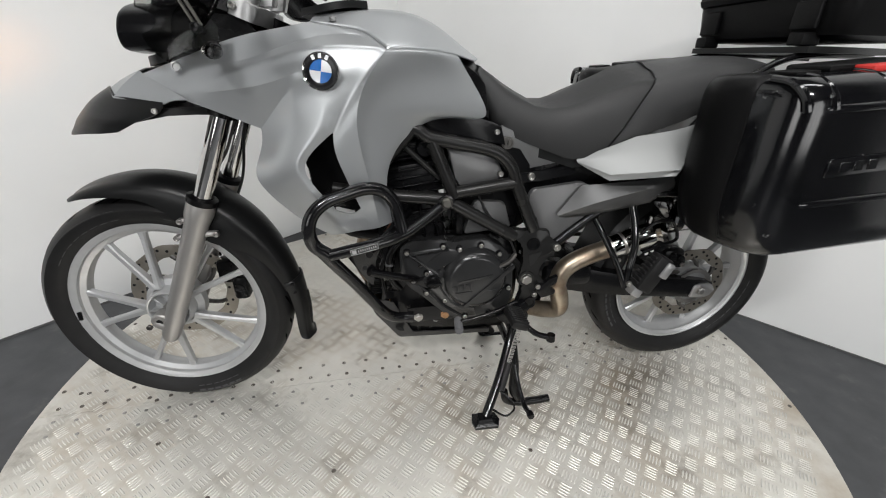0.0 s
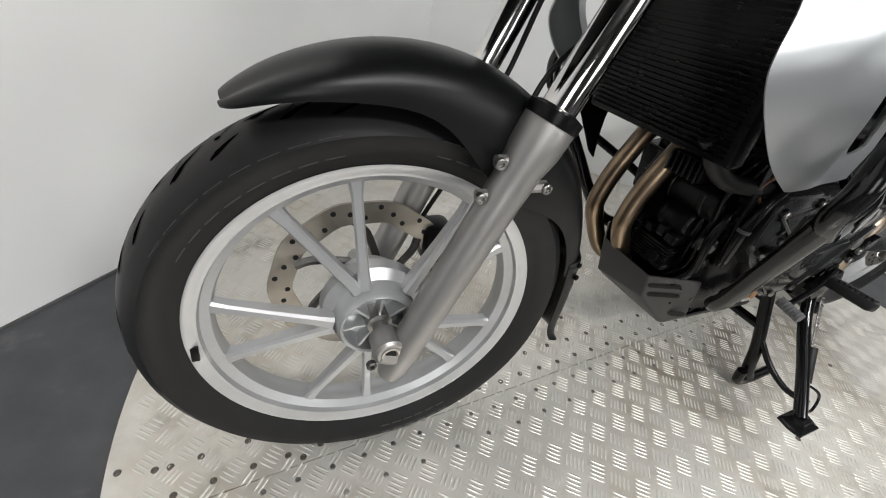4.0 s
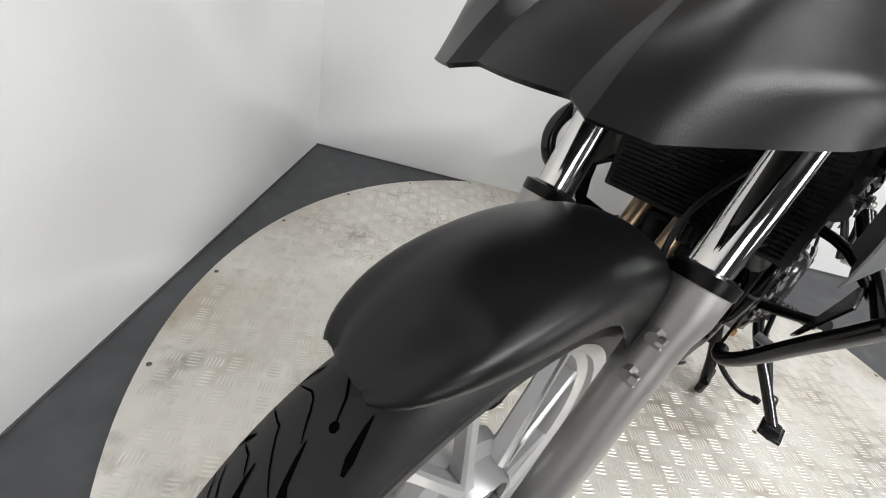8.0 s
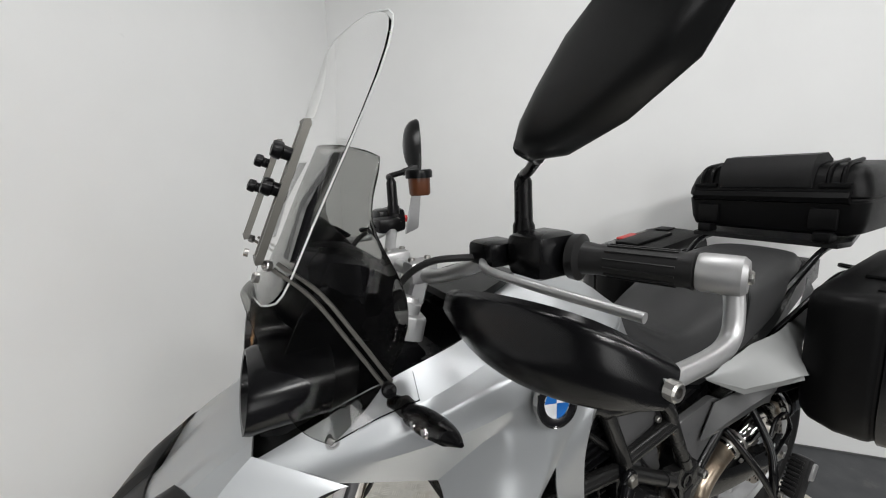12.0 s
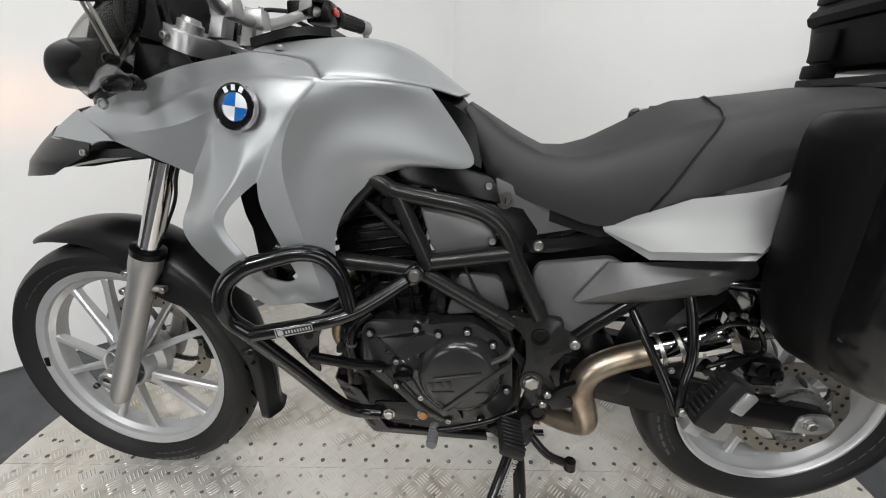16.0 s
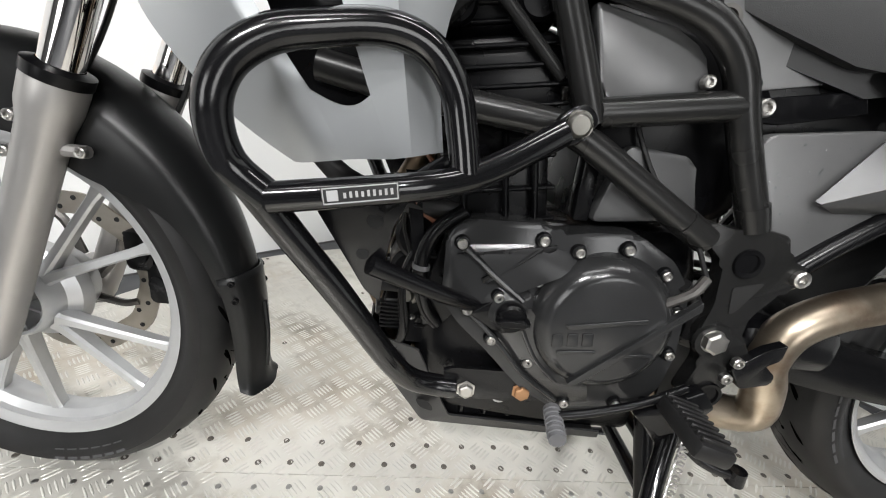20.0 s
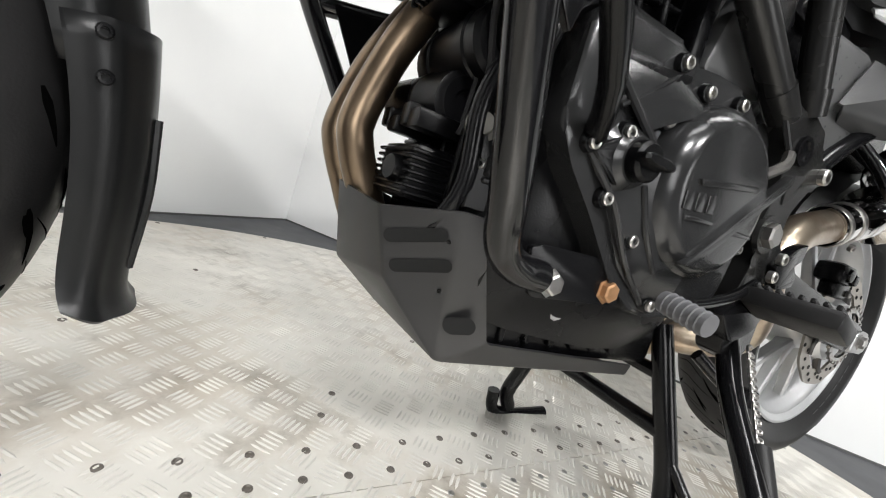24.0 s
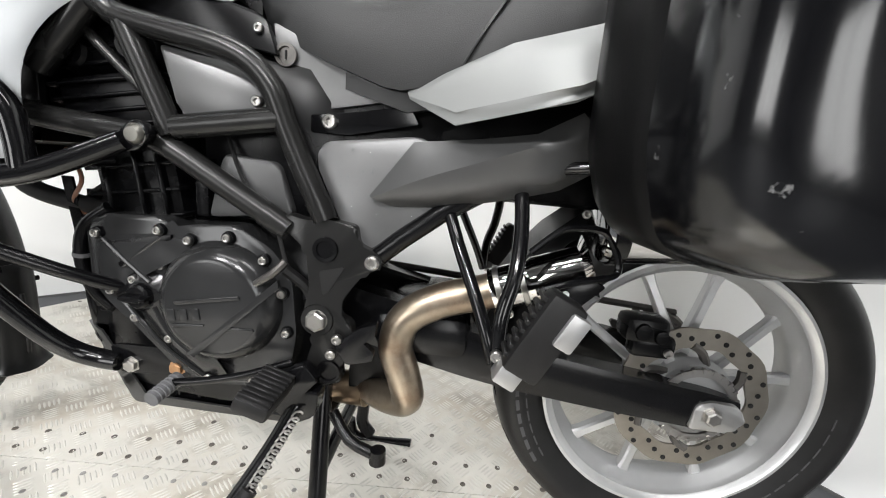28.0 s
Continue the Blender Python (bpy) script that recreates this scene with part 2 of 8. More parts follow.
def fluted_glow():
    """The lit lamp's reflector: painted glow in warm upright streaks, brighter and darker by flute."""
    m = lit("painted_flute_glow", (1.0, 0.52, 0.22), 1.0)
    t = m.node_tree
    b = t.nodes["Principled BSDF"]
    co, mp, n1, mr = (t.nodes.new(k) for k in ("ShaderNodeTexCoord", "ShaderNodeMapping", "ShaderNodeTexNoise", "ShaderNodeMapRange"))
    mp.inputs["Scale"].default_value = (40, 260, 45)
    n1.inputs["Scale"].default_value, n1.inputs["Detail"].default_value = 1.0, 3
    mr.inputs["From Min"].default_value, mr.inputs["From Max"].default_value = 0.36, 0.68
    mr.inputs["To Min"].default_value, mr.inputs["To Max"].default_value = 0.12, 1.7
    t.links.new(co.outputs["Object"], mp.inputs["Vector"])
    t.links.new(mp.outputs[0], n1.inputs["Vector"])
    t.links.new(n1.outputs["Fac"], mr.inputs["Value"])
    # painted falloff: the glow is set stronger towards the bulb's side
    sp, near, mul = (t.nodes.new(k) for k in ("ShaderNodeSeparateXYZ", "ShaderNodeMapRange", "ShaderNodeMath"))
    near.inputs["From Min"].default_value, near.inputs["From Max"].default_value = 0.085, -0.01
    near.inputs["To Min"].default_value, near.inputs["To Max"].default_value = 0.55, 5.0
    mul.operation = "MULTIPLY"
    t.links.new(co.outputs["Object"], sp.inputs[0])
    t.links.new(sp.outputs["Y"], near.inputs["Value"])
    t.links.new(mr.outputs[0], mul.inputs[0])
    t.links.new(near.outputs[0], mul.inputs[1])
    t.links.new(mul.outputs[0], b.inputs["Emission Strength"])
    return m


FLUTEGLOW = fluted_glow()


# ---------------------------------------------------------------- helpers
def finish(bm, name, mat, parent, label="", angle=38, mods=()):
    """Link a bmesh as one mesh object, smooth but for edges sharper than the angle."""
    bmesh.ops.recalc_face_normals(bm, faces=bm.faces[:])
    limit = radians(angle)
    for f in bm.faces:
        f.smooth = True
    for e in bm.edges:
        e.smooth = len(e.link_faces) == 2 and e.calc_face_angle(0) < limit
    data = bpy.data.meshes.new(name)
    bm.to_mesh(data)
    bm.free()
    data.materials.append(mat)
    ob = new(name, data)
    ob.parent = parent
    if label:
        ob["label"] = label
    return ob


def part(name, bm, mat, parent, label="", angle=38):
    return finish(bm, name, mat, parent, label, angle)


def bm_box(lo, hi, bevel=0.0, seg=2):
    bm = bmesh.new()
    bmesh.ops.create_cube(bm, size=1)
    for v in bm.verts:
        v.co = Vector([l + (c + 0.5) * (h - l) for c, l, h in zip(v.co, lo, hi)])
    if bevel:
        bmesh.ops.bevel(bm, geom=bm.edges[:], offset=bevel, segments=seg, profile=0.5, affect="EDGES", clamp_overlap=True)
    return bm


def bm_lathe(profile, n=48, at=(0, 0, 0), axis=(0, 1, 0)):
    """Turn (radius, along) pairs round an axis through a place."""
    turn = Vector((0, 1, 0)).rotation_difference(Vector(axis).normalized()).to_matrix()
    bm = bmesh.new()
    rings = []
    for i in range(n):
        a = 2 * math.pi * i / n
        rings.append([bm.verts.new(Vector(at) + turn @ Vector((r * math.cos(a), y, r * math.sin(a)))) for r, y in profile])
    for i in range(n):
        p, q = rings[i], rings[(i + 1) % n]
        for j in range(len(profile) - 1):
            bm.faces.new((p[j], p[j + 1], q[j + 1], q[j]))
    bmesh.ops.remove_doubles(bm, verts=bm.verts[:], dist=1e-6)
    return bm


def glide(points, step=5):
    """A smooth line through the points."""
    pts = [Vector(p) for p in points]
    if len(pts) < 3 or step < 2:
        return pts
    ext = [2 * pts[0] - pts[1], *pts, 2 * pts[-1] - pts[-2]]
    out = []
    for i in range(1, len(ext) - 2):
        a, b, c, d = ext[i - 1 : i + 3]
        for k in range(step):
            t = k / step
            out.append(0.5 * (2 * b + (c - a) * t + (2 * a - 5 * b + 4 * c - d) * t * t + (3 * b - a - 3 * c + d) * t**3))
    return out + [pts[-1]]


def bm_tube(points, r, n=12, step=5, ends=True, r2=None):
    line = glide(points, step)
    bm = bmesh.new()
    rings = []
    side = None
    for i, p in enumerate(line):
        d = (line[min(i + 1, len(line) - 1)] - line[max(i - 1, 0)]).normalized()
        if side is None:
            side = d.orthogonal().normalized()
        side = (side - d * side.dot(d)).normalized()
        up = d.cross(side)
        rr = r if r2 is None else r + (r2 - r) * i / (len(line) - 1)
        rings.append([bm.verts.new(p + rr * (math.cos(2 * math.pi * k / n) * side + math.sin(2 * math.pi * k / n) * up)) for k in range(n)])
    for p, q in zip(rings, rings[1:]):
        for k in range(n):
            bm.faces.new((p[k], p[(k + 1) % n], q[(k + 1) % n], q[k]))
    if ends:
        bm.faces.new(rings[0])
        bm.faces.new(rings[-1])
    return bm


def join(*bms):
    out = bmesh.new()
    for b in bms:
        data = bpy.data.meshes.new("joint")
        b.to_mesh(data)
        b.free()
        out.from_mesh(data)
        bpy.data.meshes.remove(data)
    return out


def rounded(outline, r, seg=3):
    """An outline with its corners rounded."""
    pts = [Vector(p) for p in outline]
    out = []
    for i, p in enumerate(pts):
        a, b = pts[i - 1] - p, pts[(i + 1) % len(pts)] - p
        c = min(r, a.length * 0.45, b.length * 0.45)
        p0, p1 = p + a.normalized() * c, p + b.normalized() * c
        for k in range(seg + 1):
            t = k / seg
            out.append(p0 * (1 - t) ** 2 + p * 2 * t * (1 - t) + p1 * t * t)
    return out


def bm_plate(outline, y0, y1, bevel=0.002, r=0.0, seg=2, shear=None):
    """An (x, z) outline, thick from y0 (outer) to y1."""
    pts = rounded(outline, r) if r else [Vector(p) for p in outline]
    bm = bmesh.new()
    a = [bm.verts.new((p[0], y0, p[1])) for p in pts]
    b = [bm.verts.new((p[0], y1, p[1])) for p in pts]
    n = len(pts)
    face = bm.faces.new(a)
    bm.faces.new(b[::-1])
    for i in range(n):
        bm.faces.new((a[i], b[i], b[(i + 1) % n], a[(i + 1) % n]))
    if bevel:
        bmesh.ops.bevel(bm, geom=list(face.edges), offset=bevel, segments=seg, profile=0.5, affect="EDGES", clamp_overlap=True)
    if shear:
        for v in bm.verts:
            v.co.y += shear(v.co.x, v.co.z)
    return bm


def skin(name, rows, mat, parent, label="", thick=0.003, sub=2, creases=(), side=1, corners=()):
    """A moulded panel over rows of control points. creases: (row, column, row, column, sharpness) of edges kept crisp."""
    rows = [[(x, y * side, z) for x, y, z in row] for row in rows]
    bm = bmesh.new()
    tips, lay = bm.verts.layers.float.new("crease_vert"), bm.edges.layers.float.new("crease_edge")
    vs = [[bm.verts.new(p) for p in row] for row in rows]
    for a, b in zip(vs, vs[1:]):
        for k in range(len(a) - 1):
            q = (a[k], a[k + 1], b[k + 1], b[k])
            if len({v.co.to_tuple(5) for v in q}) > 2:
                bm.faces.new(q if side > 0 else q[::-1])
    for r0, c0, r1, c1, w in creases:
        line = [(r0, c) for c in range(c0, c1 + 1)] if r0 == r1 else [(r, c0) for r in range(r0, r1 + 1)]
        for (ra, ca), (rb, cb) in zip(line, line[1:]):
            e = bm.edges.get((vs[ra][ca], vs[rb][cb]))
            if e:
                e[lay] = w
                e.smooth = w < 0.85
    for r, c in corners:
        vs[r][c][tips] = 1
    for f in bm.faces:
        f.smooth = True
    data = bpy.data.meshes.new(name)
    bm.to_mesh(data)
    bm.free()
    data.materials.append(mat)
    ob = new(name, data)
    ob.parent = parent
    if label:
        ob["label"] = label
    s = ob.modifiers.new("smooth", "SUBSURF")
    s.levels = s.render_levels = sub
    s.boundary_smooth = "PRESERVE_CORNERS"
    if thick:
        k = ob.modifiers.new("thick", "SOLIDIFY")
        k.thickness, k.offset = thick, 0
    return ob


def bm_loft(sections, step=1, caps=True):
    """Skin closed loops of equal length, smoothly along their length."""
    n = len(sections[0])
    lines = [glide([s[k] for s in sections], step) for k in range(n)]
    bm = bmesh.new()
    rings = [[bm.verts.new(lines[k][i]) for k in range(n)] for i in range(len(lines[0]))]
    for p, q in zip(rings, rings[1:]):
        for k in range(n):
            bm.faces.new((p[k], p[(k + 1) % n], q[(k + 1) % n], q[k]))
    if caps:
        bm.faces.new(rings[0])
        bm.faces.new(rings[-1][::-1])
    return bm


BOLTS = {}


def bolt(at, r=0.006, axis=(0, -1, 0), mat=None, parent=None, hexed=False):
    """A socket screw or hex bolt head that looks along the axis."""
    mat = mat or STEEL
    key = (round(r, 4), mat.name, hexed)
    if key not in BOLTS:
        h = r * 0.8
        if hexed:
            bm = bm_lathe([(0, h), (r * 0.75, h), (r * 0.98, h * 0.85), (r * 0.98, 0.12 * h), (r * 1.3, 0.1 * h), (r * 1.3, -0.002)], 6)
        else:
            bm = bm_lathe([(0, h * 0.35), (r * 0.5, h * 0.35), (r * 0.52, h * 0.95), (r * 0.8, h), (r, h * 0.75), (r, -0.002)], 12)
        bmesh.ops.recalc_face_normals(bm, faces=bm.faces[:])
        data = bpy.data.meshes.new("bolt")
        bm.to_mesh(data)
        bm.free()
        data.materials.append(mat)
        BOLTS[key] = data
    ob = new("bolt", BOLTS[key])
    ob.parent = parent or bike
    turn = Vector((0, 1, 0)).rotation_difference(Vector(axis).normalized()).to_matrix().to_4x4()
    ob.matrix_local = Matrix.Translation(at) @ turn
    return ob


# ---------------------------------------------------------------- room
def prism(points, z0, z1):
    bm = bmesh.new()
    lo = [bm.verts.new((x, y, z0)) for x, y in points]
    hi = [bm.verts.new((x, y, z1)) for x, y in points]
    bm.faces.new(lo[::-1])
    bm.faces.new(hi)
    n = len(points)
    for i in range(n):
        bm.faces.new((lo[i], lo[(i + 1) % n], hi[(i + 1) % n], hi[i]))
    return bm


CORNER = Vector((-0.184, 1.688))
LDIR, RDIR = Vector((-math.cos(radians(47.4)), -math.sin(radians(47.4)))), Vector((math.cos(radians(42.4)), -math.sin(radians(42.4))))
LN, RN = Vector((LDIR.y, -LDIR.x)), Vector((-RDIR.y, RDIR.x))
if LN.dot(RDIR) > 0:
    LN = -LN
if RN.dot(LDIR) > 0:
    RN = -RN
FLOOR = -0.015


def wall(name, a, b, out, mat, label, thick=0.15):
    ob = part(name, prism([a, b, b + out * thick, a + out * thick], FLOOR - 0.3, CEILING), mat, None)
    return tagged(ob, label, "wall", kind="structure")


P_L, P_R = CORNER + LDIR * 6, CORNER + RDIR * 6
P_F = P_L + RDIR * 6
PLASTER, DIM = "white painted plaster wall with scuffs near the floor", "dim grey workshop wall"
wall("wall_left", CORNER, P_L, LN, WHITE, PLASTER)
wall("wall_right", CORNER + LN * 0.15, P_R, RN, WHITE, PLASTER)


def fill_window_wall(name, a, b, out, number, power, wide=1.7, z0=0.5, z1=2.4, thick=0.15):
    """An unseen wall with one wide window, added to hold a fill lamp."""
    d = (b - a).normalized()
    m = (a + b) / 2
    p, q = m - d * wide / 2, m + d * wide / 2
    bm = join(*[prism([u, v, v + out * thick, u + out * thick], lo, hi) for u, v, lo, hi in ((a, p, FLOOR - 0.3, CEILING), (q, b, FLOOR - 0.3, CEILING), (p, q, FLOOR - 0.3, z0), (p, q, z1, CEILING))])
    tagged(part(name, bm, SHOPWALL, None), "unseen dark wall that closes the room, with an added window", "wall", kind="structure")
    win = tagged(new("window_%d" % number), "added unseen window that frames a fill lamp", "window", kind="structure")
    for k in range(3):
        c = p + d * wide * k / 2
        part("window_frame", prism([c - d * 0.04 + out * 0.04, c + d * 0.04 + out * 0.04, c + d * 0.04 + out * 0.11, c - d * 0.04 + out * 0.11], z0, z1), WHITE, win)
    sky = part("backdrop", prism([p - d * 2 + out * 1.2, q + d * 2 + out * 1.2, q + d * 2 + out * 1.25, p - d * 2 + out * 1.25], FLOOR - 0.3, 4.0), FILLGLOW, None)
    tagged(sky, "added glowing backdrop behind the unseen window", "backdrop", kind="structure")
    # added fill lamp in the opening, brightens the bike's near side
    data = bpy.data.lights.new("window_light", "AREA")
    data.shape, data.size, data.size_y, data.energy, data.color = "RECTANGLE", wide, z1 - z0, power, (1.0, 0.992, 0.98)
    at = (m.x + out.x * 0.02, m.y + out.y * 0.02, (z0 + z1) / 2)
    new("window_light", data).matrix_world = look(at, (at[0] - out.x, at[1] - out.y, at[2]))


# unseen walls, kept dark to bounce little; windows and lamps are added fill
fill_window_wall("wall_front_left", P_L + LN * 0.15, P_F, -RN, 1, 30)
fill_window_wall("wall_front_right", P_R, P_F, -LN, 2, 26)
AROUND = [CORNER + LN + RN, P_L + LN - RN, P_F - LN - RN, P_R + RN - LN]
tagged(part("floor", prism(AROUND, FLOOR - 0.2, FLOOR), DARKFLOOR, None), "dark grey painted concrete floor with scuffs", "floor", kind="structure")
# unseen ceiling added to close the room, dark so it bounces little light
tagged(part("ceiling", prism(AROUND, CEILING, CEILING + 0.1), DIMWALL, None), "unseen dark grey ceiling that closes the room", "ceiling", kind="structure")
for lx, ly, long, power in LAMPS:
    lamp = tagged(new("ceiling_light"), "long white ceiling batten light that is switched on", "ceiling light", "ceiling lights")
    lamp.matrix_world = pose(lx, ly, CEILING)
    part("housing", bm_box((-long / 2 - 0.02, -0.12, -0.05), (long / 2 + 0.02, 0.12, 0.0), 0.01), WHITE, lamp)

for name, a, b, inward in (("trim_left", CORNER, P_L, -LN), ("trim_right", CORNER, P_R, -RN)):
    tagged(part(name, prism([a + inward * 0.001, b + inward * 0.001, b + inward * 0.005, a + inward * 0.005], FLOOR, FLOOR + 0.007), DIMWALL, None), "dark gap along the foot of the white wall", "trim", kind="structure")

# the turntable: a round tread plate in two halves
turntable = tagged(new("turntable"), "round aluminium tread plate turntable with rivets and worn spots", "turntable")
turntable.matrix_world = pose(-0.001, -0.015, 0)
SEAM = Vector((math.cos(radians(8.4)), math.sin(radians(8.4))))
SEAM_N, SEAM_AT = Vector((-SEAM.y, SEAM.x)), Vector((-0.219, -0.058))
R_PLATE = 1.208


def half_plate(side):
    """One half of the disc, cut along the seam."""
    bm = bmesh.new()
    bmesh.ops.create_circle(bm, cap_ends=True, segments=192, radius=R_PLATE)
    bmesh.ops.bisect_plane(bm, geom=bm.verts[:] + bm.edges[:] + bm.faces[:], plane_co=(*(SEAM_AT + SEAM_N * side * 0.0009), 0), plane_no=(*(-SEAM_N * side), 0), clear_outer=True)
    up = bmesh.ops.extrude_face_region(bm, geom=bm.faces[:])
    for v in [g for g in up["geom"] if isinstance(g, bmesh.types.BMVert)]:
        v.co.z = -0.014
    return bm


part("plate", half_plate(1), PLATE, turntable)
part("plate", half_plate(-1), PLATE, turntable)

# ---------------------------------------------------------------- motorcycle: rolling parts
bike = new("motorcycle")
BIKE = pose(0.0216, -0.0525, 0.0163, 0, 0, 4.21) @ pose(0, 0, 0, -2.54, 0, 0) @ pose(0, 0, 0, 0, -0.91, 0)
bike.matrix_world = BIKE
tagged(bike, "silver adventure touring motorcycle with black luggage, parked on its centre stand", "motorcycle")
FX, RX, AXLE = -0.786, 0.785, 0.332


def on_wheel(cx, r, deg, y):
    a = radians(deg)
    return Vector((cx + r * math.cos(a), y, AXLE + r * math.sin(a)))


def tyre(cx, rim, crown, half, grooves, words):
    prof = [(rim - 0.004, -half * 0.62), (rim + 0.004, -half * 0.7), (rim + 0.012, -half * 0.78), ((rim + crown) / 2 - 0.008, -half * 0.97), ((rim + crown) / 2 + 0.006, -half), (crown - 0.024, -half * 0.93)]
    prof += [(crown - 0.013, -half * 0.76), (crown - 0.0055, -half * 0.5), (crown - 0.0013, -half * 0.25)]
    prof = prof + [(crown, 0)] + [(r, -y) for r, y in prof[::-1]]
    body = part("tyre", bm_lathe(prof, 96, (cx, 0, AXLE)), RUBBER, bike, "black road tyre with chevron grooves painted as dark strips")

    def surface(y, deg, lift=0.0004):
        for (r0, y0), (r1, y1) in zip(prof[3:-4], prof[4:-3]):
            if y0 <= y <= y1:
                return on_wheel(cx, r0 + (r1 - r0) * (y - y0) / (y1 - y0) + lift, deg, y)
        return on_wheel(cx, crown + lift, deg, y)

    # grooves are near-black strips laid on the tread to paint their shade
    bm = bmesh.new()

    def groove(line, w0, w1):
        """A flat dark strip along (y, degrees) stations, whose width in metres runs from w0 to w1."""
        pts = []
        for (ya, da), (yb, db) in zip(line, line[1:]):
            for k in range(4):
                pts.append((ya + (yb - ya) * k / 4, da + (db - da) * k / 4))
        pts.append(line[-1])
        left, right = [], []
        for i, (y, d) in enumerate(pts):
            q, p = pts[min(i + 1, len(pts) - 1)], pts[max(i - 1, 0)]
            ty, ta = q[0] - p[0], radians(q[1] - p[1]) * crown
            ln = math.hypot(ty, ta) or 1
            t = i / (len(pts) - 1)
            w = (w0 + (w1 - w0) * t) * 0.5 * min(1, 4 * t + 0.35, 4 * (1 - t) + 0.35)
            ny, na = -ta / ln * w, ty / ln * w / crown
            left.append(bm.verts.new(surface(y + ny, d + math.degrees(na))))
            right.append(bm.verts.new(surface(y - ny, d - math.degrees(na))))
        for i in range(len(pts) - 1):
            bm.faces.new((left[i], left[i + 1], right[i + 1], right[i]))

    step = 360 / grooves
    h = half
    q = step / 24.6
    for k in range(grooves):
        d = step * k + 118.2

        def cut(line, w0, w1):
            groove([(v * h, d + a * q) for v, a in line], w0, w1)

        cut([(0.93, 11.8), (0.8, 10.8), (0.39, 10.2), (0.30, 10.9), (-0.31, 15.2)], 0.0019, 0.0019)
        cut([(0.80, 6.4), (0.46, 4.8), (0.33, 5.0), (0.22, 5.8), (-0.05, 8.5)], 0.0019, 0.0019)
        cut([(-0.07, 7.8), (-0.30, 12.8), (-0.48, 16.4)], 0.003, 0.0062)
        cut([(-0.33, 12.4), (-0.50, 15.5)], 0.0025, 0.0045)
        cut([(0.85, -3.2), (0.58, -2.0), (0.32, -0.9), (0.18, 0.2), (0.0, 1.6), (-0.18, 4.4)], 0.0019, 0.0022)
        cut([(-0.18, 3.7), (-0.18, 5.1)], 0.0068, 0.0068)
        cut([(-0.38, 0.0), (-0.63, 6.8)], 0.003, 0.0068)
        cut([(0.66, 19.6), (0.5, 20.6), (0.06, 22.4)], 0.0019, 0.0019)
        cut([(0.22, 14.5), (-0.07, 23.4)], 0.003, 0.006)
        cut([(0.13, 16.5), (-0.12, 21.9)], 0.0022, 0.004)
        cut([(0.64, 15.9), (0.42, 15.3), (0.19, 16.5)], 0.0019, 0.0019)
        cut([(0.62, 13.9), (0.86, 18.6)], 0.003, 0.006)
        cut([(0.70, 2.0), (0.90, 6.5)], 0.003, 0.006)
    part("groove_shade", bm, GROOVE, body)
    # raised marks on the wall of the tyre: plain bars
    rm = (rim + crown) / 2 - 0.004
    for start, count, wide, tall in words:
        for k in range(count):
            a0, a1 = start - k * wide * 1.35, start - k * wide * 1.35 - wide
            lie = lambda r: float(np.interp(r, [q[0] for q in prof[:6]], [q[1] for q in prof[:6]])) - 0.0008
            bm = bmesh.new()
            q = [bm.verts.new(on_wheel(cx, r, a, lie(r) + dip)) for dip in (0, 0.003) for r, a in ((rm - tall / 2, a0), (rm + tall / 2, a0), (rm + tall / 2, a1), (rm - tall / 2, a1))]
            bm.faces.new(q[:4])
            for i in range(4):
                bm.faces.new((q[i], q[(i + 1) % 4], q[4 + (i + 1) % 4], q[4 + i]))
            part("sidewall_mark", bm, RUBBERMARK, body)
    return body


def wheel(cx, rim, half, apex0, apex_r, rake, spoke_w, hub_y):
    """A cast wheel: rim with a drop centre, hub and five pairs of spokes."""
    p = [(rim - 0.010, -half * 0.93), (rim - 0.002, -half * 0.97), (rim, -half), (rim - 0.005, -half), (rim - 0.012, -half * 0.86), (rim - 0.017, -half * 0.84), (rim - 0.019, -half * 0.62), (rim - 0.031, -half * 0.40), (rim - 0.034, -half * 0.12)]
    p = p[2:] + [(r, -y) for r, y in p[2:][::-1]]
    outer = [(rim - 0.004, half * 0.9), (rim - 0.012, half * 0.5), (rim - 0.024, 0), (rim - 0.012, -half * 0.5), (rim - 0.004, -half * 0.9)]
    body = part("wheel_rim", bm_lathe(p + outer + [p[0]], 96, (cx, 0, AXLE)), WHEELSILVER, bike, "cast silver alloy wheel rim")
    for k in range(5):
        mid = apex0 + 72 * k
        for s in (-1, 1):
            a0, a1 = mid + s * 4.5, mid + s * rake
            foot, tip = on_wheel(cx, apex_r, a0, -hub_y * 0.55), on_wheel(cx, rim - 0.026, a1, -half * 0.18)
            along = (tip - foot).normalized()
            side = along.cross(Vector((0, 1, 0))).normalized()
            secs = []
            for t, w, d0, d1 in ((0, spoke_w * 1.35, 0.012, 0.022), (0.15, spoke_w, 0.010, 0.018), (0.85, spoke_w * 0.9, 0.008, 0.014), (1.0, spoke_w * 1.6, 0.009, 0.014)):
                c = foot.lerp(tip, t)
                ring = [(-w, -d0 * 0.55), (-w * 0.62, -d0), (w * 0.62, -d0), (w, -d0 * 0.55), (w * 0.8, d1 * 0.8), (w * 0.4, d1), (-w * 0.4, d1), (-w * 0.8, d1 * 0.8)]
                secs.append([c + side * a + Vector((0, b, 0)) for a, b in ring])
            part("spoke", bm_loft(secs, 2), WHEELSILVER, body)
    return body


front_tyre = tyre(FX, 0.2555, 0.3245, 0.055, 15, ((148, 8, 4.6, 0.026), (78, 4, 4.0, 0.022), (300, 6, 3.4, 0.018)))
front_rim = wheel(FX, 0.2545, 0.037, 111.3, 0.064, 13.6, 0.0085, 0.05)
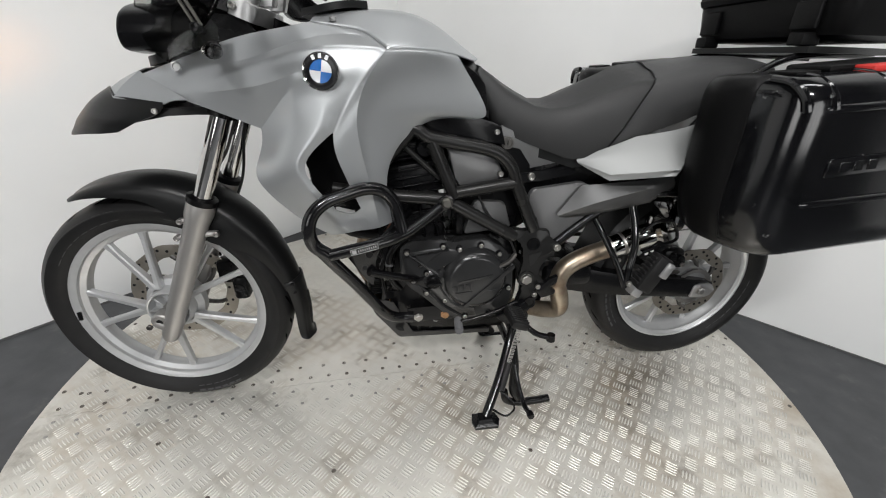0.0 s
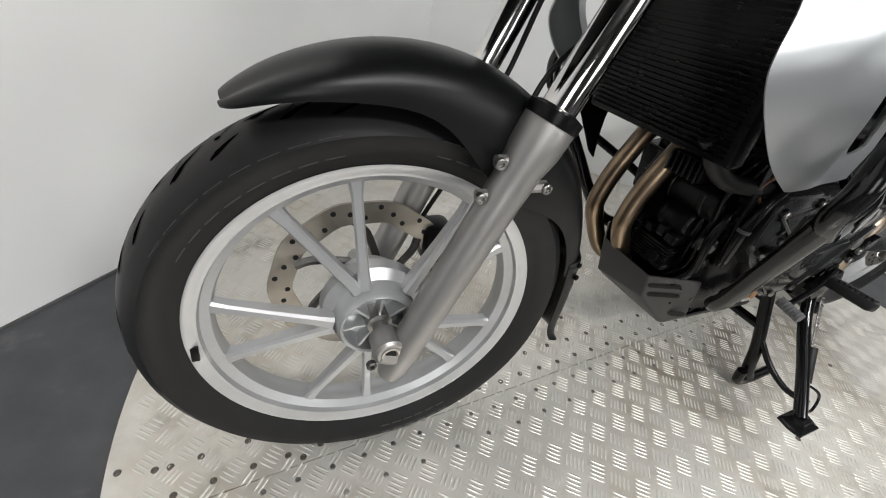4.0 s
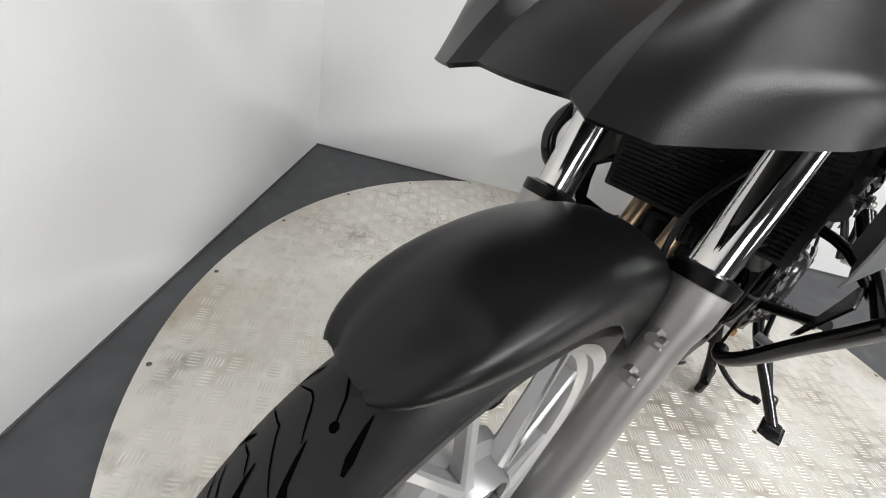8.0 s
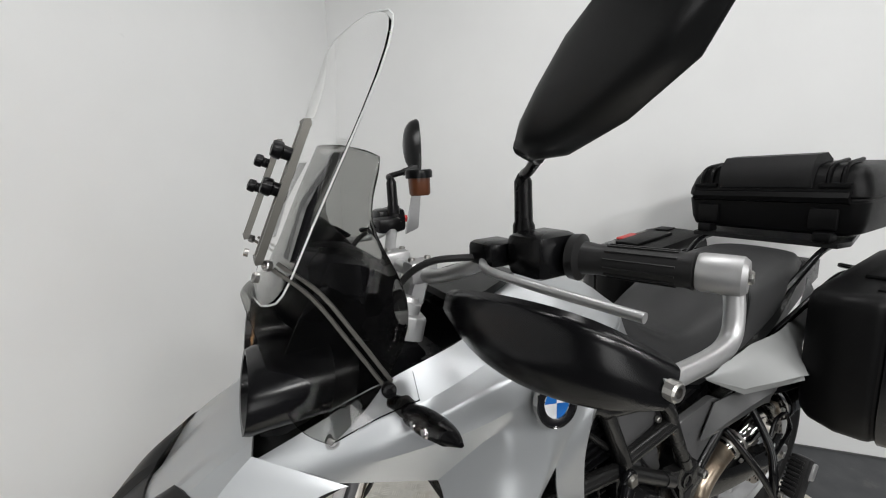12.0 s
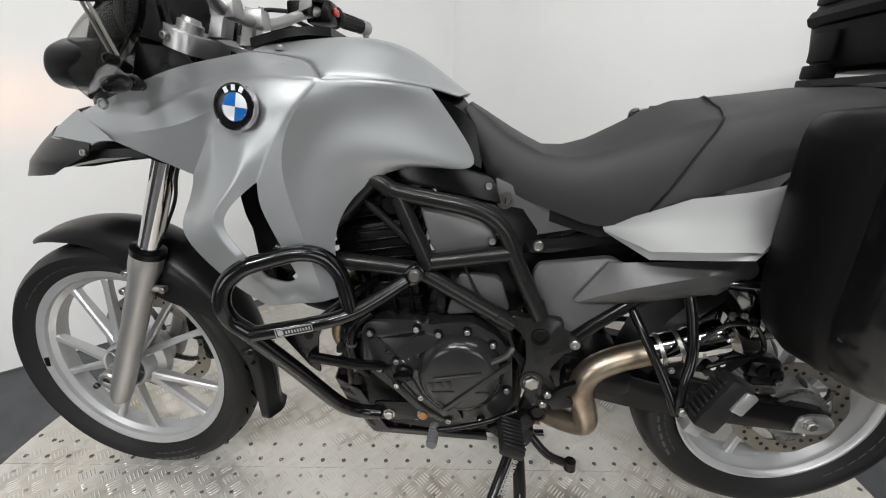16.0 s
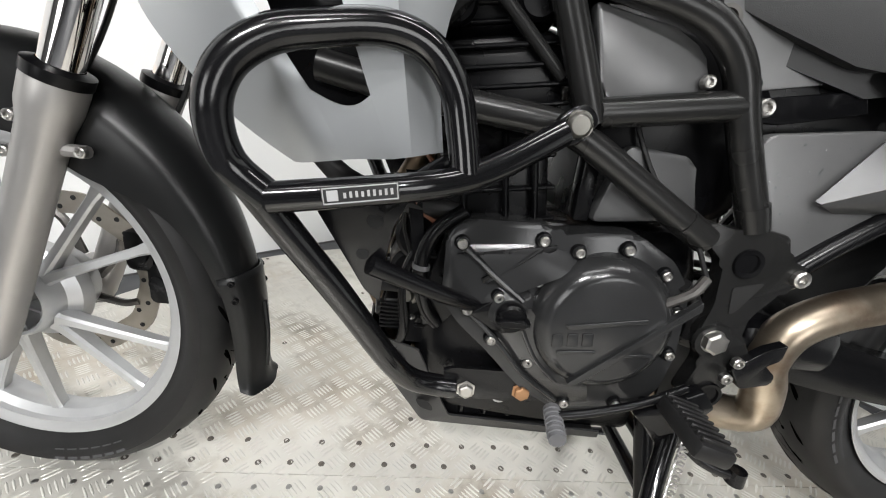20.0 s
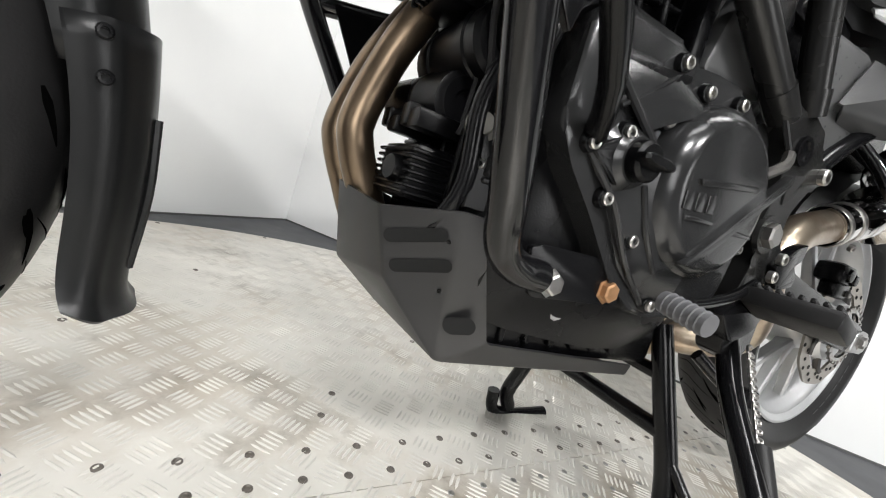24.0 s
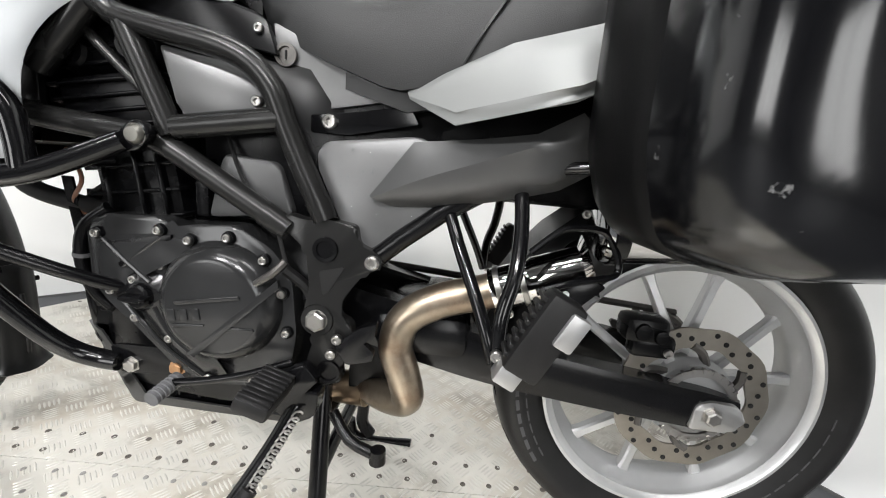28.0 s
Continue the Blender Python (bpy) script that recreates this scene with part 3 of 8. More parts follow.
# hub with a ribbed cup round the axle
part("hub", bm_lathe([(0.019, -0.020), (0.047, -0.022), (0.052, -0.050), (0.056, -0.052), (0.060, -0.046), (0.064, -0.020), (0.078, -0.008), (0.080, 0.012), (0.062, 0.03), (0.058, 0.05), (0.02, 0.05)], 48, (FX, 0, AXLE)), WHEELSILVER, front_rim)
for k in range(7):
    bm = bm_box((0.018, -0.046, -0.0022), (0.052, -0.02, 0.0022), 0.0008, 1)
    bm.transform(Matrix.Translation((FX, 0, AXLE)) @ Matrix.Rotation(radians(20 + 360 / 7 * k), 4, "Y"))
    part("hub_rib", bm, WHEELSILVER, front_rim)
part("axle", bm_lathe([(0.007, -0.112), (0.012, -0.112), (0.0125, -0.055), (0.019, -0.052), (0.019, -0.02), (0.019, 0.06), (0.012, 0.06), (0.012, 0.13), (0, 0.13)], 24, (FX, 0, AXLE)), STEEL, bike, "steel wheel axle")
part("wheel_weight", bm_plate([(-0.006, -0.013), (0.004, -0.013), (0.006, 0.013), (-0.004, 0.013)], -0.0375, -0.033, 0.001), BLACK, front_rim).matrix_local = Matrix.Translation((FX - 0.246, 0, AXLE - 0.02))
rear_tyre = tyre(RX, 0.2295, 0.314, 0.069, 13, ((-4, 8, 4.8, 0.034), (215, 6, 4.0, 0.02), (110, 5, 4.0, 0.02)))
rear_rim = wheel(RX, 0.2305, 0.052, 95, 0.06, 17, 0.0095, 0.045)
part("hub", bm_lathe([(0.02, -0.055), (0.045, -0.055), (0.06, -0.03), (0.066, 0), (0.06, 0.05), (0.045, 0.07), (0.02, 0.07)], 40, (RX, 0, AXLE)), WHEELSILVER, rear_rim)


def disc(cx, y, r_in, r_out, wheel_ob, carrier, name="brake_disc"):
    """A brake disc with drill holes painted black, on a carrier with slanted arms."""
    bm = bmesh.new()
    n = 60
    rings = [(r_in, 3), (r_in + 0.006, 0), (r_out - 0.003, 0), (r_out, 4)]
    vs = []
    for i in range(n):
        a = 360 * i / n
        wave = 0.002 * math.cos(radians(a * 10))
        vs.append([bm.verts.new(on_wheel(cx, r + (wave if j in (0, 3) else 0), a, y)) for j, (r, _) in enumerate(rings)])
    for i in range(n):
        for j in range(3):
            bm.faces.new((vs[i][j], vs[i][j + 1], vs[(i + 1) % n][j + 1], vs[(i + 1) % n][j]))
    ex = bmesh.ops.extrude_face_region(bm, geom=bm.faces[:])
    for v in [g for g in ex["geom"] if isinstance(g, bmesh.types.BMVert)]:
        v.co.y += 0.0045
    d = part(name, bm, DISC, bike, "steel brake disc with black discs painted as drill holes", 30)
    # black plugs stand in for the shade of the drill holes
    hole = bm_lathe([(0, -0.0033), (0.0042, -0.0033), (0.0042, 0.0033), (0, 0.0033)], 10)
    data = bpy.data.meshes.new("painted_hole")
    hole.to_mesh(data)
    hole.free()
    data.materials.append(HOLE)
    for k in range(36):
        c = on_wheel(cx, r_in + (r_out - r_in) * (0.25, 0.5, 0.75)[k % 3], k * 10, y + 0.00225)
        ob = new("painted_hole", data)
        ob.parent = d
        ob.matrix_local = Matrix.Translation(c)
    for k in range(6):
        p0, p1 = on_wheel(cx, 0.045, k * 60, y + 0.003), on_wheel(cx, r_in + 0.004, k * 60 + 38, y + 0.002)
        mid = (p0 + p1) / 2 + (p0 + p1 - 2 * Vector((cx, p0.y, AXLE))) * 0.10
        part("carrier_arm", bm_tube([p0, mid, p1], 0.007, 6, 5), carrier, d)
    return d


front_disc = disc(FX, 0.058, 0.112, 0.150, front_rim, DARKSTEEL)
rear_disc = disc(RX, -0.078, 0.088, 0.122, rear_rim, DARKSTEEL)
part("disc_carrier", bm_lathe([(0.03, -0.086), (0.062, -0.084), (0.07, -0.07), (0.05, -0.05)], 32, (RX, 0, AXLE)), WHEELSILVER, rear_disc)

# fork
RAKE = Vector((0.428, 0, 1)).normalized()


def fork_at(z, y):
    return Vector((-0.613 + 0.428 * (z - 0.663), y, z))


for s in (-1, 1):
    y = 0.095 * s
    low = fork_at(0.268, y)
    prof = [(0.0, 0), (0.018, 0.002), (0.0235, 0.02), (0.025, 0.06), (0.0265, 0.324), (0.0275, 0.364), (0.032, 0.389), (0.0325, 0.422), (0.030, 0.430), (0.022, 0.431)]
    slider = part("fork_slider", bm_lathe(prof, 32, low, RAKE), FORKGREY, bike, "grey painted lower fork leg")
    part("dust_seal", bm_lathe([(0.0335, 0.422), (0.034, 0.426), (0.034, 0.436), (0.0225, 0.440)], 32, low, RAKE), BLACK, slider)
    part("fork_tube", bm_lathe([(0.0215, 0.42), (0.0215, 0.859), (0.0, 0.859)], 32, low, RAKE), CHROME, bike, "chromed upper fork tube")
    # foot that clamps the axle, and the mudguard lugs
    foot = bm_tube([fork_at(0.31, y) + Vector((-0.0, 0, 0)), Vector((FX - 0.012, y, AXLE - 0.004))], 0.021, 16, 1, True, 0.019)
    part("axle_clamp", join(foot, bm_lathe([(0.0, 0.017), (0.019, 0.017), (0.0225, 0.013), (0.0225, -0.02), (0.0, -0.022)], 24, (FX, y, AXLE), (0, s, 0))), FORKGREY, slider)
    # black hexagon on the clamp paints the socket's dark inside
    part("socket_shade", bm_lathe([(0, 0.0175), (0.0085, 0.0177), (0.0095, 0.0172)], 6, (FX, y, AXLE), (0, s, 0)), HOLE, slider)
    part("axle_ring", bm_lathe([(0.0095, 0.0168), (0.010, 0.0185), (0.0135, 0.0185), (0.014, 0.0165)], 20, (FX, y, AXLE), (0, s, 0)), STEEL, slider)
    bolt((FX - 0.027, y + s * 0.016, AXLE - 0.013), 0.0075, (0, s, 0), DARKSTEEL, slider)
    for dx, z in ((-0.038, 0.611), (-0.036, 0.568), (0.053, 0.575)):
        c = fork_at(z, y)
        part("mudguard_lug", bm_tube([c + Vector((dx * 0.4, 0, 0)), c + Vector((dx * 1.05, -0.0, 0))], 0.008, 8, 1), FORKGREY, slider)
        bolt((c.x + dx, y + s * 0.006, z), 0.0072, (0, s, 0), STEEL, slider)

# triple clamps
for z, xx, name in ((1.058, 0.0, "upper_fork_clamp"), (0.872, 0.0, "lower_fork_clamp")):
    bm = bmesh.new()
    c0 = fork_at(z, 0)
    loop = [(0.035, -0.05), (0.02, -0.095 - 0.034), (-0.02, -0.095 - 0.038), (-0.045, -0.10), (-0.03, -0.05), (-0.03, 0.05), (-0.045, 0.10), (-0.02, 0.14), (0.02, 0.136), (0.035, 0.05)]
    loop = [Vector(p) for p in rounded(loop, 0.02)]
    a = [bm.verts.new((c0.x + p[0], p[1], z - 0.016 + p[0] * -0.4)) for p in loop]
    b = [bm.verts.new((c0.x + 0.01 + p[0], p[1], z + 0.016 + p[0] * -0.4)) for p in loop]
    bm.faces.new(a[::-1])
    top = bm.faces.new(b)
    for i in range(len(a)):
        bm.faces.new((a[i], a[(i + 1) % len(a)], b[(i + 1) % len(a)], b[i]))
    bmesh.ops.bevel(bm, geom=list(top.edges), offset=0.004, segments=2, profile=0.5, affect="EDGES", clamp_overlap=True)
    clamp = part(name, bm, CASTALU if z > 1 else BLACK, bike, "cast aluminium fork clamp" if z > 1 else "")
    if z > 1:
        for s in (-1, 1):
            bolt((c0.x - 0.012, s * 0.132, z + 0.006), 0.0075, (-0.3, 0.9 * s, 0.1), STEEL, clamp)
            part("fork_cap", bm_lathe([(0, 0.03), (0.014, 0.03), (0.016, 0.024), (0.021, 0.022), (0.021, -0.0)], 24, fork_at(z + 0.01, 0.095 * s), RAKE), CASTALU, clamp)
part("steering_head", bm_lathe([(0, 0.0), (0.034, 0), (0.034, 0.2), (0, 0.2)], 24, fork_at(0.87, 0) + Vector((0.04, 0, 0)), RAKE), BLACK, bike)


# mudguard
def guard_section(deg, r, half, drop, skirt):
    ring = [(-half, -drop - skirt), (-half * 1.02, -drop), (-half * 0.93, -drop * 0.5), (-half * 0.6, -0.009), (-half * 0.25, -0.001), (half * 0.25, -0.001), (half * 0.6, -0.009), (half * 0.93, -drop * 0.5), (half * 1.02, -drop), (half, -drop - skirt)]
    return [tuple(on_wheel(FX, r + d, deg, y)) for y, d in ring]


rows = [guard_section(*s) for s in ((117.5, 0.360, 0.028, 0.006, 0.002), (115.5, 0.3640, 0.045, 0.012, 0.003), (107.5, 0.3735, 0.064, 0.021, 0.005), (95, 0.382, 0.069, 0.034, 0.012), (82, 0.388, 0.069, 0.038, 0.02), (70, 0.389, 0.069, 0.044, 0.055), (58, 0.385, 0.068, 0.046, 0.075), (46, 0.381, 0.066, 0.044, 0.06), (34, 0.374, 0.056, 0.040, 0.022), (20, 0.367, 0.047, 0.032, 0.012), (8, 0.363, 0.041, 0.028, 0.01))]
mudguard = skin("front_mudguard", rows, MATTBLACK, bike, "matt black plastic front mudguard", 0.0035, 2, [(0, 0, 0, 9, 1), (0, 0, 10, 0, 1), (0, 9, 10, 9, 1), (0, 3, 8, 3, 0.35), (0, 6, 8, 6, 0.35)])
rows = [guard_section(*s) for s in ((13, 0.3695, 0.045, 0.030, 0.011), (4, 0.369, 0.040, 0.026, 0.01), (-6, 0.373, 0.037, 0.024, 0.01), (-14, 0.379, 0.036, 0.022, 0.01), (-17.5, 0.387, 0.039, 0.020, 0.01), (-18.6, 0.399, 0.045, 0.022, 0.012))]
flap = skin("mudguard_extension", rows, MATTBLACK, mudguard, "bolted black mudguard extension", 0.0035, 2, [(5, 0, 5, 9, 1), (0, 0, 5, 0, 1), (0, 9, 5, 9, 1)])
for s in (-1, 1):
    for d in (11.5, 7.0):
        bolt(on_wheel(FX, 0.349, d, s * 0.044), 0.005, (0.3, s, 0), BLACK, mudguard)

part("flap_rib", bm_tube([on_wheel(FX, 0.369, 4, 0), on_wheel(FX, 0.373, -5, 0), on_wheel(FX, 0.379, -14, 0)], 0.004, 8, 4), MATTBLACK, mudguard)

# the wheel stands turned a little to the right
STEER = Matrix.Translation((FX, -0.004, AXLE)) @ Matrix.Rotation(radians(-3.2), 4, "Z") @ Matrix.Translation((-FX, 0, -AXLE))
for ob in (front_tyre, front_rim, mudguard):
    ob.matrix_basis = STEER

# swingarm, chain and rear brake
for s in (-1, 1):
    y = 0.094 * s
    sec = []
    for x, z, h, w, d in ((0.20, 0.43, 0.042, 0.022, 0.048), (0.33, 0.398, 0.044, 0.022, 0.040), (0.45, 0.372, 0.038, 0.022, 0.014), (0.60, 0.352, 0.034, 0.022, 0), (0.74, 0.336, 0.032, 0.02, 0), (0.80, 0.33, 0.030, 0.018, 0), (0.845, 0.328, 0.02, 0.014, 0)):
        sec.append([(x, y - d * 0.4 * s + a * w, z + b * h) for a, b in ((-1, -0.6), (-0.8, -1), (0.8, -1), (1, -0.6), (1, 0.6), (0.8, 1), (-0.8, 1), (-1, 0.6))])
    arm = part("swingarm", bm_loft(sec, 4), SATINBLACK, bike, "black swingarm")
    part("chain_adjuster", bm_plate([(0.768, 0.302), (0.832, 0.303), (0.853, 0.324), (0.836, 0.348), (0.792, 0.352), (0.774, 0.344)], y + s * 0.024, y - s * 0.0, 0.004, 0.008), CASTALU, arm)
    bolt((0.798, y + s * 0.024, 0.328), 0.0125, (0, s, 0), STEEL, arm, True)
part("swingarm_bridge", bm_box((0.27, -0.12, 0.37), (0.42, 0.12, 0.44), 0.02), SATINBLACK, bike)
chain = [on_wheel(RX, 0.088, a, 0.105) for a in range(-90, 91, 15)]
chain = [Vector((0.2, 0.105, 0.38))] + chain + [Vector((0.2, 0.105, 0.46))]
part("chain", bm_tube(chain, 0.0075, 6, 3), DARKSTEEL, bike, "greased drive chain")
sprocket = bmesh.new()
ring = []
for k in range(84):
    r = 0.086 + 0.006 * (1 if k % 4 in (1, 2) else -1)
    ring.append((RX + r * math.cos(2 * math.pi * k / 84), AXLE + r * math.sin(2 * math.pi * k / 84)))
part("sprocket", bm_plate(ring, 0.102, 0.109, 0), DARKSTEEL, bike)
caliper = part("rear_caliper", join(bm_box((0.655, -0.100, 0.425), (0.725, -0.05, 0.466), 0.012), bm_box((0.672, -0.092, 0.398), (0.742, -0.06, 0.436), 0.010), bm_lathe([(0, 0.008), (0.012, 0.006), (0.014, 0.0), (0.014, -0.03)], 18, (0.682, -0.098, 0.445), (0, -1, 0)), bm_lathe([(0, 0.008), (0.010, 0.006), (0.012, 0.0), (0.012, -0.03)], 18, (0.710, -0.098, 0.440), (0, -1, 0))), BLACK, bike, "black rear brake caliper")
part("caliper_bracket", bm_plate([(0.70, 0.36), (0.735, 0.425), (0.765, 0.375), (0.752, 0.368), (0.735, 0.395), (0.72, 0.36)], -0.072, -0.064, 0.002), CASTALU, caliper)
bolt((0.728, -0.093, 0.412), 0.007, (0, -1, 0), STEEL, caliper)
for k in range(24):
    bm = bm_box((0.057, -0.0035, -0.0022), (0.064, 0.0035, 0.0022))
    if k == 0:
        ring = bm_lathe([(0.05, -0.004), (0.062, -0.004), (0.062, 0.0), (0.05, 0.0)], 40, (RX, -0.095, AXLE))
    bm.transform(Matrix.Translation((RX, -0.097, AXLE)) @ Matrix.Rotation(radians(15 * k), 4, "Y"))
    ring = join(ring, bm)
part("speed_sensor_ring", ring, STEEL, rear_disc, "toothed steel sensor ring")
part("front_caliper", join(bm_box((-0.685, 0.042, 0.352), (-0.632, 0.10, 0.428), 0.014), bm_box((-0.652, 0.042, 0.292), (-0.606, 0.10, 0.372), 0.014), bm_lathe([(0, 0.004), (0.014, 0.003), (0.016, -0.01)], 18, (-0.655, 0.042, 0.385), (0, -1, 0)), bm_lathe([(0, 0.004), (0.014, 0.003), (0.016, -0.01)], 18, (-0.630, 0.042, 0.335), (0, -1, 0))), BLACK, bike, "black front brake caliper")
part("brake_hose", bm_tube([(-0.68, 0.085, 0.43), (-0.645, 0.07, 0.52), (-0.575, 0.085, 0.66), (-0.545, 0.075, 0.78), (-0.51, 0.06, 0.88)], 0.004, 8, 6), RUBBER, bike)
part("speed_cable", bm_tube([(-0.65, -0.07, 0.60), (-0.60, -0.05, 0.70), (-0.545, -0.075, 0.77), (-0.51, -0.1, 0.83), (-0.485, -0.08, 0.90)], 0.0035, 8, 6), RUBBER, bike)

# ---------------------------------------------------------------- motorcycle: bodywork
FAIRING = [
    [(-0.661, -0.119, 0.938), (-0.567, -0.131, 0.971), (-0.484, -0.140, 1.003), (-0.425, -0.145, 1.018), (-0.378, -0.143, 1.027), (-0.342, -0.134, 1.035), (-0.315, -0.124, 1.042), (-0.215, -0.138, 1.030)],
    [(-0.659, -0.121, 0.938), (-0.568, -0.146, 0.954), (-0.488, -0.160, 0.958), (-0.414, -0.170, 0.977), (-0.348, -0.176, 1.002), (-0.290, -0.170, 1.018), (-0.239, -0.152, 1.022), (-0.192, -0.180, 1.015)],
    [(-0.657, -0.123, 0.937), (-0.579, -0.150, 0.935), (-0.511, -0.167, 0.929), (-0.449, -0.186, 0.952), (-0.374, -0.205, 0.979), (-0.305, -0.216, 0.994), (-0.237, -0.223, 1.000), (-0.165, -0.224, 0.994)],
    [(-0.655, -0.125, 0.936), (-0.597, -0.150, 0.918), (-0.526, -0.166, 0.908), (-0.460, -0.186, 0.917), (-0.395, -0.206, 0.928), (-0.329, -0.226, 0.953), (-0.279, -0.238, 0.957), (-0.217, -0.241, 0.958)],
    [(-0.653, -0.126, 0.934), (-0.613, -0.149, 0.906), (-0.540, -0.160, 0.882), (-0.433, -0.162, 0.838), (-0.388, -0.190, 0.886), (-0.345, -0.218, 0.933), (-0.287, -0.240, 0.899), (-0.239, -0.241, 0.911)],
]
SHROUD = [
    [(-0.433, -0.162, 0.838), (-0.388, -0.190, 0.886), (-0.345, -0.218, 0.933), (-0.287, -0.240, 0.899), (-0.239, -0.241, 0.911)],
    [(-0.429, -0.176, 0.815), (-0.396, -0.196, 0.834), (-0.348, -0.230, 0.863), (-0.295, -0.246, 0.855), (-0.277, -0.236, 0.842)],
    [(-0.442, -0.187, 0.778), (-0.415, -0.204, 0.792), (-0.376, -0.236, 0.815), (-0.333, -0.251, 0.813), (-0.318, -0.244, 0.810)],
    [(-0.458, -0.195, 0.740), (-0.435, -0.210, 0.749), (-0.401, -0.237, 0.765), (-0.360, -0.253, 0.778), (-0.347, -0.246, 0.773)],
    [(-0.413, -0.200, 0.686), (-0.395, -0.213, 0.697), (-0.370, -0.233, 0.713), (-0.338, -0.248, 0.729), (-0.325, -0.241, 0.731)],
    [(-0.359, -0.204, 0.636), (-0.347, -0.212, 0.646), (-0.330, -0.226, 0.663), (-0.302, -0.236, 0.674), (-0.285, -0.229, 0.673)],
    [(-0.306, -0.207, 0.607), (-0.299, -0.209, 0.607), (-0.288, -0.211, 0.609), (-0.272, -0.214, 0.612), (-0.256, -0.213, 0.615)],
]
KNEE = [
    [(-0.217, -0.241, 0.958), (-0.165, -0.224, 0.994), (-0.118, -0.206, 0.995), (-0.065, -0.180, 0.994), (-0.012, -0.132, 0.988)],
    [(-0.239, -0.241, 0.911), (-0.199, -0.248, 0.951), (-0.150, -0.208, 0.955), (-0.075, -0.166, 0.945), (0.035, -0.112, 0.925)],
    [(-0.277, -0.236, 0.842), (-0.219, -0.250, 0.914), (-0.180, -0.215, 0.905), (-0.075, -0.170, 0.895), (0.093, -0.113, 0.838)],
    [(-0.279, -0.238, 0.812), (-0.229, -0.249, 0.874), (-0.207, -0.225, 0.863), (-0.138, -0.185, 0.867), (-0.034, -0.137, 0.864)],
    [(-0.272, -0.235, 0.779), (-0.229, -0.244, 0.827), (-0.215, -0.226, 0.819), (-0.175, -0.200, 0.822), (-0.116, -0.165, 0.842)],
    [(-0.234, -0.223, 0.674), (-0.212, -0.231, 0.742), (-0.205, -0.222, 0.739), (-0.196, -0.210, 0.740), (-0.186, -0.194, 0.755)],
    [(-0.212, -0.213, 0.620), (-0.194, -0.214, 0.624), (-0.185, -0.210, 0.626), (-0.176, -0.205, 0.628), (-0.165, -0.199, 0.630)],
]
FOOT = [
    [(-0.285, -0.229, 0.673), (-0.262, -0.222, 0.662), (-0.246, -0.221, 0.663), (-0.234, -0.223, 0.674)],
    [(-0.256, -0.213, 0.615), (-0.242, -0.212, 0.617), (-0.227, -0.212, 0.618), (-0.212, -0.213, 0.620)],
]
LEFTTOP = [
    [(-0.315, -0.124, 1.042), (-0.31, -0.07, 1.060), (-0.31, 0.0, 1.066), (-0.31, 0.07, 1.060), (-0.315, 0.124, 1.042)],
    [(-0.215, -0.138, 1.030), (-0.21, -0.08, 1.068), (-0.21, 0.0, 1.080), (-0.21, 0.08, 1.068), (-0.215, 0.138, 1.030)],
    [(-0.192, -0.180, 1.015), (-0.175, -0.094, 1.067), (-0.17, 0.0, 1.083), (-0.175, 0.094, 1.067), (-0.192, 0.180, 1.015)],
    [(-0.165, -0.224, 0.994), (-0.14, -0.105, 1.064), (-0.13, 0.0, 1.084), (-0.14, 0.105, 1.064), (-0.165, 0.224, 0.994)],
    [(-0.118, -0.206, 0.995), (-0.09, -0.098, 1.058), (-0.08, 0.0, 1.074), (-0.09, 0.098, 1.058), (-0.118, 0.206, 0.995)],
    [(-0.065, -0.180, 0.994), (-0.04, -0.085, 1.038), (-0.03, 0.0, 1.048), (-0.04, 0.085, 1.038), (-0.065, 0.180, 0.994)],
    [(-0.012, -0.132, 0.988), (0.01, -0.068, 1.005), (0.015, 0.0, 1.012), (0.01, 0.068, 1.005), (-0.012, 0.132, 0.988)],
    [(0.036, -0.096, 0.975), (0.052, -0.055, 0.980), (0.056, 0.0, 0.983), (0.052, 0.055, 0.980), (0.036, 0.096, 0.975)],
]


